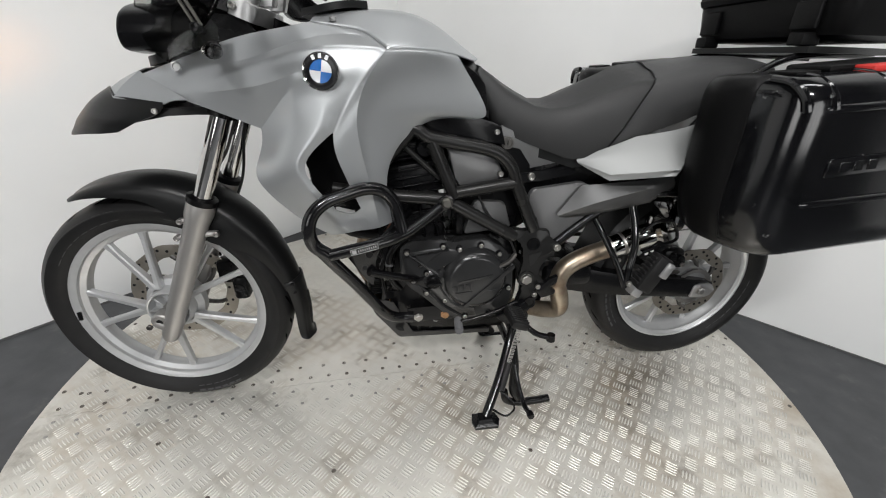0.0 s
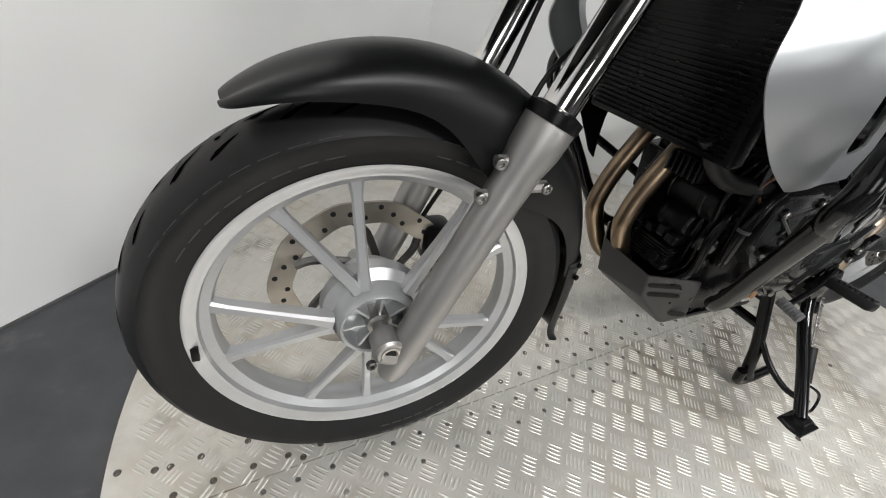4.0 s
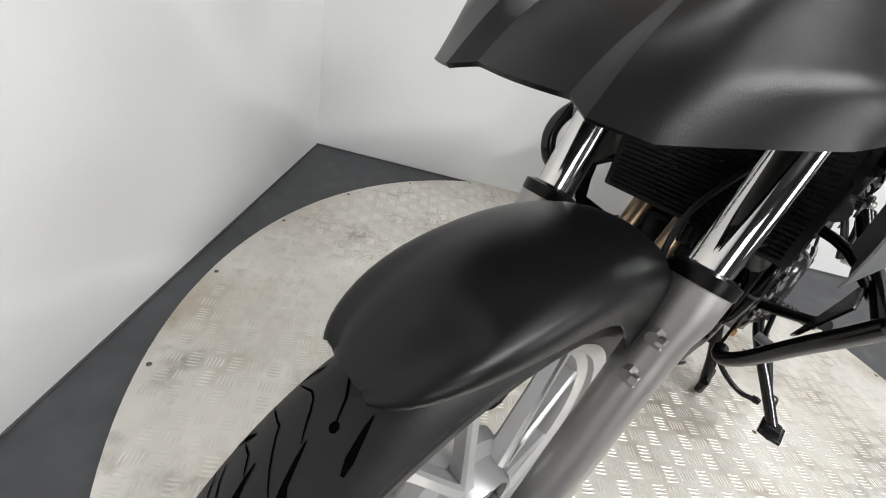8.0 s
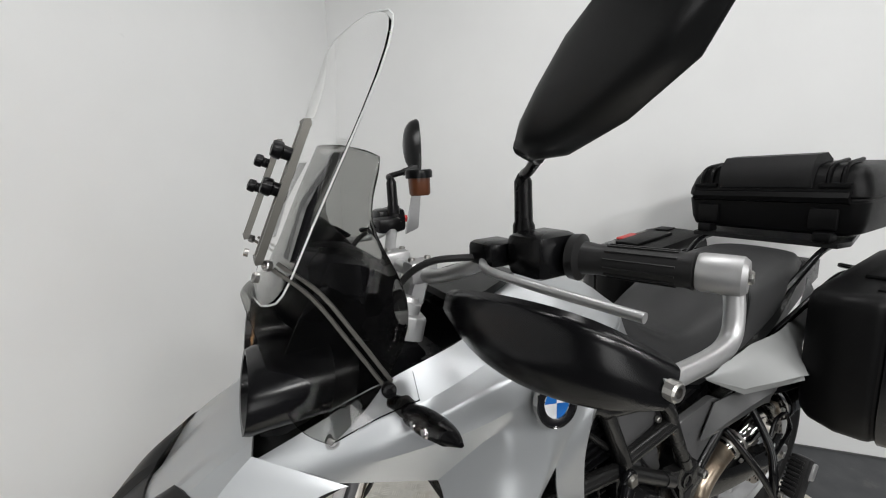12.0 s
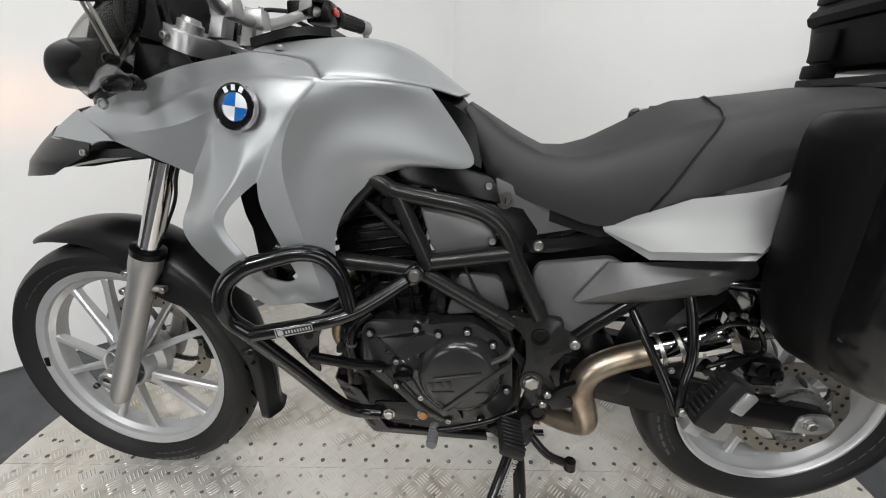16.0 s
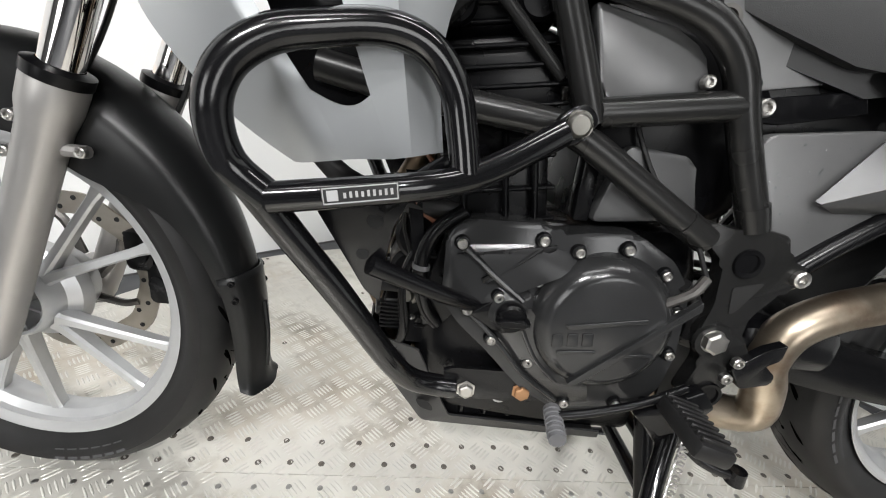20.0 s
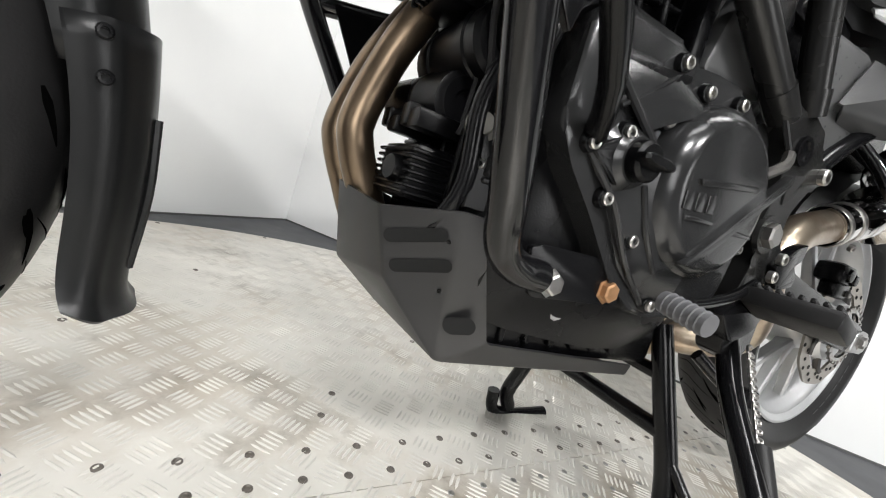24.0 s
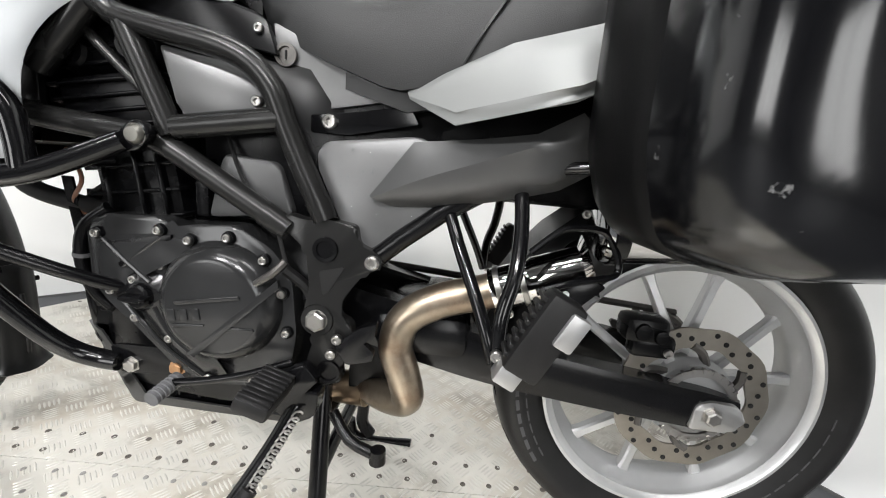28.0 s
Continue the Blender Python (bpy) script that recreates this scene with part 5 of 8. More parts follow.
# flattened tube ends where they meet the cast plate
for s in (1, -1):
    for p, q in (((0.118, 0.578), (0.152, 0.558)), ((0.191, 0.604), (0.203, 0.577))):
        part("tube_collar", bm_tube([(p[0], -0.152 * s, p[1]), (q[0], -0.152 * s, q[1])], 0.0182, 16, 1, True, 0.0165), FRAME, bike)
for s in (1, -1):
    y0, y1 = -0.158 * s, -0.136 * s
    out = [(0.132, 0.568), (0.150, 0.582), (0.178, 0.575), (0.205, 0.580), (0.248, 0.574), (0.252, 0.548), (0.285, 0.536), (0.287, 0.515), (0.262, 0.508), (0.235, 0.470), (0.226, 0.44), (0.246, 0.43), (0.252, 0.40), (0.232, 0.37), (0.235, 0.335), (0.20, 0.325), (0.178, 0.35), (0.192, 0.40), (0.176, 0.44), (0.184, 0.48), (0.178, 0.535)]
    casting = part("frame_casting", bm_plate(out, y0, y1, 0.004, 0.008), FRAME, bike, "cast frame plate by the swingarm pivot")
    part("casting_hole", bm_lathe([(0.0, 0.0005), (0.0115, 0.0005), (0.0125, 0.003), (0.0175, 0.0035), (0.019, -0.002)], 24, (0.206, y0, 0.537), (0, -s, 0)), BLACK, casting)
    # dark plate on the solid casting paints the shade of an opening
    part("casting_hole", bm_plate([(0.198, 0.505), (0.235, 0.515), (0.212, 0.475), (0.204, 0.47)], y0 - 0.0015 * s, y0 + 0.003 * s, 0, 0.004), HOLE, casting)
    part("casting_hole", bm_lathe([(0.0, 0.0005), (0.0125, 0.0005), (0.0135, 0.003), (0.0175, 0.0035), (0.019, -0.002)], 24, (0.216, y0, 0.352), (0, -s, 0)), BLACK, casting)
    bolt((0.197, y0, 0.432), 0.0155, (0, -s, 0), STEEL, casting, True)
    part("pivot_ring", bm_lathe([(0.016, 0.003), (0.023, 0.003), (0.025, -0.002)], 24, (0.197, y0, 0.432), (0, -s, 0)), FRAME, casting)
    bolt((0.273, y0, 0.525), 0.0105, (0, -s, 0), STEEL, casting)
    for x, z in ((0.230, 0.410), (0.222, 0.386), (0.185, 0.362)):
        bolt((x, y0 - 0.010 * s, z), 0.0075, (0, -s, 0), STEEL, casting)
    part("subframe_strut", bm_tube([(0.27, -0.142 * s, 0.525), (0.36, -0.140 * s, 0.60), (0.52, -0.136 * s, 0.70)], 0.014, 10, 2), SATINBLACK, bike)
    part("heel_guard", bm_plate([(0.225, 0.40), (0.262, 0.43), (0.286, 0.44), (0.284, 0.418), (0.266, 0.408), (0.284, 0.395), (0.282, 0.382), (0.245, 0.372)], y0 - 0.011 * s, y0 + 0.002 * s, 0.0015, 0.003), SATINBLACK, bike)

# engine block
part("crankcase", bm_loft([[(x, a * w, z0 + b * (z1 - z0)) for a, b in ((-1, 0.2), (-0.85, 0), (0.85, 0), (1, 0.2), (1, 0.85), (0.85, 1), (-0.85, 1), (-1, 0.85))] for x, w, z0, z1 in ((-0.175, 0.10, 0.30, 0.44), (-0.15, 0.118, 0.265, 0.53), (-0.03, 0.125, 0.25, 0.55), (0.08, 0.125, 0.25, 0.55), (0.165, 0.115, 0.29, 0.55), (0.19, 0.10, 0.32, 0.52))], 2), ENGINE, bike, "black engine crankcase")
lean = Matrix.Translation((-0.075, 0, 0.52)) @ Matrix.Rotation(radians(-9), 4, "Y")


def leaned(bm):
    bm.transform(lean)
    return bm


cyl = part("cylinder_block", leaned(bm_box((-0.075, -0.115, -0.02), (0.055, 0.115, 0.16), 0.012)), ENGINE, bike, "black cylinder block with ribs")
head = part("cylinder_head", leaned(bm_box((-0.09, -0.13, 0.155), (0.065, 0.13, 0.235), 0.014)), ENGINE, bike, "black cylinder head")
cover = part("valve_cover", leaned(bm_box((-0.085, -0.122, 0.235), (0.06, 0.122, 0.30), 0.022, 3)), ENGINE, bike, "black valve cover")
for k in range(3):
    part("cooling_rib", leaned(bm_box((-0.082, -0.124, 0.028 + k * 0.038), (0.06, 0.124, 0.034 + k * 0.038), 0.002, 1)), ENGINE, cyl)
for k in range(4):
    part("cooling_rib", leaned(bm_box((-0.094, -0.138, 0.16 + k * 0.02), (0.068, 0.138, 0.1655 + k * 0.02), 0.002, 1)), ENGINE, head)
for x in (-0.05, 0.0, 0.035):
    part("cylinder_rib", leaned(bm_box((x - 0.004, -0.128, 0.02), (x + 0.004, 0.128, 0.135), 0.003, 1)), ENGINE, cyl)
for x in (-0.05, 0.035):
    part("plug_boss", leaned(bm_lathe([(0, 0.135), (0.018, 0.135), (0.022, 0.13), (0.022, 0.11)], 20, (x, 0, 0.265), (0, -1, 0))), ENGINE, cover)
for k in range(2):
    part("cover_rib", leaned(bm_box((-0.08, -0.128, 0.245 + 0.018 * k), (0.055, 0.128, 0.250 + 0.018 * k), 0.002, 1)), ENGINE, cover)

side = part("engine_side_cover", bm_plate([(-0.150, 0.535), (-0.125, 0.555), (-0.035, 0.558), (-0.02, 0.545), (0.02, 0.553), (0.075, 0.556), (0.125, 0.528), (0.155, 0.49), (0.163, 0.40), (0.155, 0.35), (0.13, 0.312), (0.02, 0.303), (-0.03, 0.33), (-0.085, 0.385), (-0.125, 0.42), (-0.148, 0.45)], -0.150, -0.105, 0.006, 0.01), ENGINEGLOSS, bike, "black engine side cover")
part("engine_side_cover", bm_plate([(-0.150, 0.535), (-0.035, 0.555), (0.075, 0.556), (0.155, 0.49), (0.16, 0.36), (0.02, 0.303), (-0.125, 0.42)], 0.150, 0.105, 0.006, 0.01), ENGINE, bike)
CL = (0.052, -0.150, 0.441)
clutch = part("clutch_cover", bm_lathe([(0, 0.030), (0.066, 0.0305), (0.072, 0.029), (0.0835, 0.019), (0.088, 0.008), (0.091, 0.0), (0.091, -0.01)], 64, CL, (0, -1, 0)), ENGINEGLOSS, bike, "round gloss black clutch cover with cast ribs")
turn7 = radians(7)


def on_cover(points, y0, y1, name, mat, bevel=0.001):
    out = [(CL[0] + x * math.cos(turn7) - z * math.sin(turn7), CL[2] + x * math.sin(turn7) + z * math.cos(turn7)) for x, z in points]
    part(name, bm_plate(out, CL[1] - y1, CL[1] - y0, bevel, 0.002), mat, clutch)


on_cover([(-0.052, 0.012), (0.045, 0.018), (0.046, 0.012), (-0.048, 0.006)], 0.028, 0.0335, "cast_rib", ENGINEGLOSS)
on_cover([(-0.045, -0.068), (0.09, 0.03), (0.104, 0.04), (0.104, 0.028), (-0.03, -0.07)], 0.026, 0.035, "cast_rib", ENGINEGLOSS, 0.002)
on_cover([(0.018, -0.028), (0.058, -0.031), (0.06, -0.036), (0.018, -0.034)], 0.028, 0.0325, "cast_rib", ENGINEGLOSS)
on_cover([(-0.060, -0.022), (-0.012, -0.024), (-0.014, -0.028), (-0.06, -0.027)], 0.028, 0.0325, "cast_rib", ENGINEGLOSS)
for k in range(3):
    on_cover([(-0.066 + 0.018 * k, -0.018), (-0.053 + 0.018 * k, -0.018), (-0.053 + 0.018 * k, 0.0), (-0.066 + 0.018 * k, 0.0)], 0.0285, 0.0318, "cast_mark", ENGINEGLOSS, 0.0005)
part("filler_boss", bm_lathe([(0, 0.012), (0.021, 0.012), (0.024, 0.009), (0.040, -0.003)], 32, (-0.062, -0.150, 0.442), (0, -1, 0)), ENGINEGLOSS, side)
part("oil_filler", bm_lathe([(0, 0.014), (0.015, 0.014), (0.018, 0.011), (0.019, -0.004)], 28, (-0.062, -0.161, 0.442), (0, -1, 0)), ENGINE, side, "ridged oil filler cap")
part("filler_wing", bm_loft([[(-0.062 + a * w, y, 0.442 + b * h) for a, b in ((-1, -0.4), (-0.6, -1), (0.6, -1), (1, -0.4), (1, 0.4), (0.6, 1), (-0.6, 1), (-1, 0.4))] for w, h, y in ((0.020, 0.006, -0.172), (0.020, 0.0055, -0.183), (0.017, 0.003, -0.186))], 1), ENGINE, side)
# sloping flanks of the side cover, rising to the round cover
part("cover_flank", bm_loft([[(-0.10, -0.148, 0.43), (-0.03, -0.148, 0.345), (0.02, -0.148, 0.315), (0.06, -0.148, 0.313)], [(-0.095, -0.152, 0.437), (-0.026, -0.153, 0.352), (0.022, -0.154, 0.322), (0.062, -0.154, 0.32)], [(-0.04, -0.165, 0.455), (-0.012, -0.166, 0.385), (0.02, -0.166, 0.362), (0.052, -0.166, 0.352)]], 0), ENGINEGLOSS, side)
part("cover_flank", bm_loft([[(-0.125, -0.149, 0.525), (-0.04, -0.149, 0.535), (0.01, -0.149, 0.525)], [(-0.118, -0.153, 0.52), (-0.04, -0.153, 0.528), (0.008, -0.153, 0.52)], [(-0.06, -0.160, 0.47), (-0.03, -0.162, 0.49), (0.0, -0.164, 0.505)]], 0), ENGINEGLOSS, side)
part("casting_ridge", bm_tube([(-0.128, -0.150, 0.52), (-0.085, -0.156, 0.487), (-0.05, -0.160, 0.462)], 0.004, 8, 2), ENGINEGLOSS, side)
part("casting_ridge", bm_tube([(-0.035, -0.152, 0.53), (-0.065, -0.156, 0.505), (-0.095, -0.153, 0.48)], 0.0028, 8, 2), ENGINEGLOSS, side)
part("casting_ridge", bm_tube([(-0.112, -0.151, 0.437), (-0.07, -0.158, 0.40), (-0.03, -0.156, 0.355), (0.02, -0.152, 0.318)], 0.0035, 8, 3), ENGINEGLOSS, side)
part("casting_ridge", bm_tube([(-0.045, -0.162, 0.425), (-0.022, -0.163, 0.385), (0.012, -0.160, 0.352)], 0.003, 8, 3), ENGINEGLOSS, side)
part("casting_ridge", bm_plate([(-0.135, 0.512), (-0.02, 0.534), (-0.02, 0.528), (-0.10, 0.478), (-0.103, 0.484), (-0.06, 0.515)], -0.1545, -0.148, 0.001), ENGINE, side)
part("casting_ridge", bm_plate([(-0.115, 0.437), (-0.068, 0.468), (-0.045, 0.462), (-0.04, 0.425), (-0.075, 0.415)], -0.157, -0.147, 0.004, 0.006), ENGINE, side)
for x, z in ((-0.131, 0.526), (-0.037, 0.539), (0.007, 0.529), (0.064, 0.538), (0.116, 0.511), (0.143, 0.464), (0.150, 0.404), (-0.035, 0.488), (-0.079, 0.462), (-0.115, 0.442), (-0.080, 0.403), (-0.029, 0.375), (0.03, 0.318), (0.10, 0.322)):
    part("bolt_boss", bm_lathe([(0.0055, 0.006), (0.0085, 0.005), (0.0105, -0.004)], 14, (x, -0.151, z), (0, -1, 0)), ENGINE, side)
    bolt((x, -0.156, z), 0.0062, (0, -1, 0), STEEL, side)
part("clutch_lever", bm_tube([(0.112, -0.172, 0.48), (0.14, -0.176, 0.5), (0.155, -0.17, 0.517)], 0.006, 8, 3), DARKSTEEL, side)
part("clutch_cable", bm_tube([(0.155, -0.17, 0.517), (0.13, -0.155, 0.57), (0.08, -0.14, 0.62), (0.04, -0.12, 0.70)], 0.003, 6, 5), RUBBER, bike)
part("breather_hose", bm_tube([(0.145, -0.15, 0.50), (0.175, -0.14, 0.47), (0.185, -0.13, 0.42)], 0.008, 8, 4), RUBBER, bike)
part("airbox", bm_loft([[(x, a * w, z0 + b * (z1 - z0)) for a, b in ((-1, 0.1), (-0.9, 0), (0.9, 0), (1, 0.1), (1, 0.9), (0.9, 1), (-0.9, 1), (-1, 0.9))] for x, w, z0, z1 in ((0.0, 0.10, 0.56, 0.82), (0.05, 0.118, 0.56, 0.80), (0.16, 0.118, 0.56, 0.78), (0.21, 0.10, 0.58, 0.74))], 1), BLACK, bike)
part("throttle_cover", bm_plate([(0.02, 0.56), (0.045, 0.655), (0.125, 0.648), (0.15, 0.575)], -0.131, -0.11, 0.006, 0.012), GREYPLASTIC, bike)
part("relay_box", bm_box((0.0, -0.128, 0.56), (0.02, -0.10, 0.645), 0.004), BLACK, bike)
part("sump", bm_box((-0.14, -0.095, 0.225), (0.17, 0.095, 0.285), 0.014), ENGINE, bike)
for k in range(6):
    part("sump_rib", bm_box((-0.10 + 0.035 * k, -0.101, 0.24), (-0.092 + 0.035 * k, 0.101, 0.30), 0.002, 1), ENGINE, bike)
bolt((-0.046, -0.104, 0.287), 0.0135, (0, -1, 0), CASTALU)

# front of the engine: filter, hoses, exhaust headers
part("oil_filter", bm_lathe([(0, 0.062), (0.012, 0.062), (0.013, 0.066), (0.024, 0.066), (0.027, 0.062), (0.030, 0.060), (0.030, 0.02), (0.0315, 0.018), (0.0315, 0.008), (0.030, 0.006), (0.030, -0.05), (0, -0.05)], 28, (-0.198, 0.0, 0.452), (0.1, -1, 0)), BLACK, bike, "black oil filter canister")
cooler = part("oil_cooler", bm_box((-0.228, -0.068, 0.352), (-0.165, 0.02, 0.405), 0.006), BLACK, bike, "finned black oil cooler")
for k in range(7):
    part("cooler_fin", bm_box((-0.232, -0.071, 0.357 + 0.0065 * k), (-0.165, 0.022, 0.3605 + 0.0065 * k), 0.001, 1), ENGINE, cooler)
part("cooler_cap", bm_lathe([(0, 0.008), (0.011, 0.008), (0.0125, 0.006), (0.0135, -0.004)], 20, (-0.233, -0.045, 0.378), (-1, -0.2, 0)), BLACK, cooler)
for y, z, w, h in ((-0.06, 0.425, 0.012, 0.018), (-0.035, 0.43, 0.009, 0.022), (-0.005, 0.422, 0.012, 0.016), (0.02, 0.43, 0.010, 0.02)):
    part("sensor_plug", bm_box((-0.236, y - w, z - h * 0.5), (-0.19, y + w, z + h * 0.5), 0.003), ENGINE, bike)
part("hose_union", bm_lathe([(0, 0.014), (0.009, 0.014), (0.010, 0.008), (0.015, 0.007), (0.016, -0.01)], 18, (-0.188, -0.10, 0.432), (-0.5, -1, 0)), BRACKET, bike)
for k in range(4):
    part("wiring", bm_tube([(-0.15 - 0.006 * k, -0.10 + 0.012 * k, 0.60), (-0.19 - 0.004 * k, -0.105 + 0.015 * k, 0.565), (-0.205 + 0.008 * k, -0.095 + 0.01 * k, 0.53), (-0.19, -0.09 + 0.02 * k, 0.47), (-0.2 + 0.01 * k, -0.085 + 0.02 * k, 0.42)], 0.0035, 6, 4), RUBBER, bike)
part("horn_bracket", bm_plate([(-0.205, 0.60), (-0.188, 0.60), (-0.165, 0.45), (-0.155, 0.40), (-0.168, 0.40), (-0.182, 0.45)], -0.128, -0.124, 0.001), SATINBLACK, bike)
part("regulator", bm_box((-0.235, -0.055, 0.535), (-0.195, 0.02, 0.575), 0.005), BLACK, bike)
for k in range(6):
    part("regulator_fin", bm_box((-0.243, -0.052 + 0.012 * k, 0.537), (-0.232, -0.048 + 0.012 * k, 0.573), 0.001, 1), BLACK, bike)
part("starter", bm_lathe([(0, 0.075), (0.012, 0.075), (0.014, 0.070), (0.030, 0.070), (0.035, 0.066), (0.035, 0.050), (0.037, 0.048), (0.037, 0.040), (0.035, 0.038), (0.035, -0.02), (0.037, -0.022), (0.037, -0.03), (0.035, -0.032), (0.035, -0.05), (0, -0.06)], 32, (-0.180, -0.02, 0.505), (0, -1, 0.05)), BLACK, bike, "black starter motor")
for k in range(4):
    part("front_rib", bm_box((-0.180 + 0.004 * k, -0.112, 0.385 + 0.034 * k), (-0.14, 0.11, 0.391 + 0.034 * k), 0.002, 1), ENGINE, bike)
for z, w in ((0.40, 0.014), (0.445, 0.010), (0.49, 0.013)):
    part("front_boss", bm_lathe([(0, 0.012), (w * 0.6, 0.012), (w * 0.75, 0.010), (w, -0.006)], 16, (-0.172, -0.100, z), (-0.8, -0.6, 0)), ENGINE, bike)
    bolt((-0.183, -0.108, z), 0.0045, (-0.8, -0.6, 0), STEEL)
for k in range(4):
    part("block_web", bm_plate([(-0.172, 0.40), (-0.150, 0.39), (-0.128, 0.42), (-0.128, 0.53), (-0.150, 0.53), (-0.168, 0.45)], -0.122 + 0.05 * k, -0.117 + 0.05 * k, 0.001), ENGINE, bike)
part("coolant_hose", bm_tube([(-0.13, -0.132, 0.56), (-0.165, -0.137, 0.53), (-0.178, -0.135, 0.48), (-0.168, -0.13, 0.43), (-0.15, -0.12, 0.40)], 0.0095, 12, 5), SATINBLACK, bike)
part("cable_tie", bm_lathe([(0.0095, -0.003), (0.0112, -0.003), (0.0112, 0.003), (0.0095, 0.003)], 14, (-0.177, -0.1352, 0.485), (0.15, 0, 1)), RUBBERGREY, bike)
for k in range(5):
    part("case_rib", bm_box((-0.19, -0.11 + 0.035 * k, 0.36), (-0.15, -0.103 + 0.035 * k, 0.47), 0.002, 1), ENGINE, bike)
for y, dx in ((-0.085, 0.0), (-0.105, 0.012)):
    part("coolant_pipe", bm_tube([(-0.12, y + 0.02, 0.52), (-0.165 - dx, y, 0.50), (-0.185 - dx, y, 0.45), (-0.18 - dx, y, 0.38), (-0.19 - dx, y + 0.02, 0.33)], 0.0085, 10, 5), SATINBLACK, bike, "black bent coolant pipe")
part("coolant_hose", bm_tube([(-0.34, -0.10, 0.64), (-0.28, -0.11, 0.58), (-0.20, -0.115, 0.56), (-0.13, -0.11, 0.55)], 0.014, 10, 5), RUBBER, bike)
part("wiring", bm_tube([(-0.20, -0.12, 0.64), (-0.17, -0.13, 0.60), (-0.19, -0.125, 0.56), (-0.15, -0.12, 0.53)], 0.003, 6, 5), COPPER, bike, "brown wire loop")
for y in (0.0, 0.085):
    part("exhaust_header", bm_tube([(-0.12, y, 0.665), (-0.165, y + 0.01, 0.645), (-0.203, y + 0.02, 0.582), (-0.234, y + 0.025, 0.517), (-0.250, y + 0.03, 0.467), (-0.260, y + 0.03, 0.422), (-0.258, y + 0.03, 0.398), (-0.238, y + 0.03, 0.355), (-0.20, y + 0.02, 0.29), (-0.14, y, 0.255)], 0.0195, 16, 6), BRONZE, bike, "heat-tinted brown exhaust header")
part("collector", bm_tube([(-0.16, 0.01, 0.245), (0.0, 0.0, 0.235), (0.16, -0.02, 0.245), (0.25, -0.04, 0.255)], 0.03, 16, 4), BRONZE, bike)
part("mid_pipe", bm_tube([(0.25, -0.04, 0.262), (0.295, -0.08, 0.272), (0.330, -0.112, 0.295), (0.322, -0.124, 0.345), (0.308, -0.125, 0.39), (0.322, -0.125, 0.437), (0.37, -0.122, 0.468), (0.44, -0.118, 0.490), (0.50, -0.12, 0.515)], 0.0265, 20, 6), PIPE, bike, "heat-tinted bent exhaust pipe")
up = Vector((0.155, -0.014, 0.062)).normalized()
muffler = part("muffler", bm_lathe([(0.0, 0.0), (0.045, 0.0), (0.054, 0.004), (0.057, 0.014), (0.058, 0.34), (0.05, 0.37), (0.0, 0.375)], 40, (0.566, -0.150, 0.613), Vector((0.98, -0.05, 0.10))), SILENCER, bike, "polished steel silencer with a black end band")
part("end_cap", bm_lathe([(0.0575, 0.012), (0.0595, 0.013), (0.0595, 0.030), (0.0575, 0.031)], 40, (0.566, -0.150, 0.613), Vector((0.98, -0.05, 0.10))), SATINBLACK, muffler)
part("exhaust_clamp", bm_lathe([(0.027, 0), (0.031, 0.0), (0.032, 0.008), (0.032, 0.05), (0.031, 0.058), (0.034, 0.065), (0.034, 0.13), (0.05, 0.14)], 28, (0.445, -0.1165, 0.492), up), CHROME, muffler)
for k in range(3):
    part("clamp_band", bm_lathe([(0.0325, 0), (0.0345, 0.001), (0.0345, 0.008), (0.0325, 0.009)], 28, Vector((0.452, -0.1165, 0.494)) + up * 0.035 * k, up), STEEL, muffler)
bolt(Vector((0.47, -0.150, 0.47)), 0.006, (0, -1, -0.3), STEEL, muffler)
bolt(Vector((0.538, -0.203, 0.624)), 0.005, (0, -1, 0.3), STEEL, muffler)
part("muffler_hanger", bm_tube([(0.478, -0.205, 0.572), (0.505, -0.20, 0.596), (0.525, -0.20, 0.606), (0.560, -0.20, 0.606), (0.575, -0.20, 0.592), (0.586, -0.203, 0.566), (0.578, -0.207, 0.552), (0.53, -0.212, 0.540), (0.49, -0.215, 0.525)], 0.0045, 8, 4), SATINBLACK, bike)
bm = bm_plate([(0.495, 0.50), (0.545, 0.548), (0.58, 0.535), (0.53, 0.485)], -0.196, -0.191, 0.001, 0.006)
part("hanger_plate", bm, SATINBLACK, bike)
for x, z in ((0.515, 0.512), (0.53, 0.52)):
    part("hanger_hole", bm_lathe([(0, 0.0008), (0.005, 0.0008), (0.005, -0.001)], 14, (x, -0.1962, z), (0, -1, 0)), WHITE, bike)

# skid plate of bent sheet
SK = {"tl": (-0.247, -0.066, 0.342), "tr": (-0.258, 0.058, 0.352), "ml": (-0.228, -0.068, 0.275), "mr": (-0.240, 0.056, 0.266), "sl": (-0.188, -0.114, 0.357), "bl": (-0.155, -0.086, 0.206), "br": (-0.165, 0.088, 0.208), "sr": (-0.196, 0.115, 0.352), "kl": (-0.170, -0.122, 0.356), "el": (-0.116, -0.106, 0.238), "er": (-0.128, 0.10, 0.224), "kr": (-0.166, 0.125, 0.345)}
flat = (Vector(SK["sl"]) - Vector(SK["tl"])).cross(Vector(SK["bl"]) - Vector(SK["tl"])).normalized()
SK["ml"] = tuple(Vector(SK["ml"]) - flat * flat.dot(Vector(SK["ml"]) - Vector(SK["tl"])))
bm = bmesh.new()
v = {k: bm.verts.new(p) for k, p in SK.items()}
for q in (("tl", "tr", "mr", "ml"), ("ml", "mr", "br", "bl"), ("tl", "ml", "bl", "sl"), ("tr", "sr", "br", "mr"), ("sl", "bl", "el", "kl"), ("sr", "kr", "er", "br")):
    bm.faces.new([v[k] for k in q])
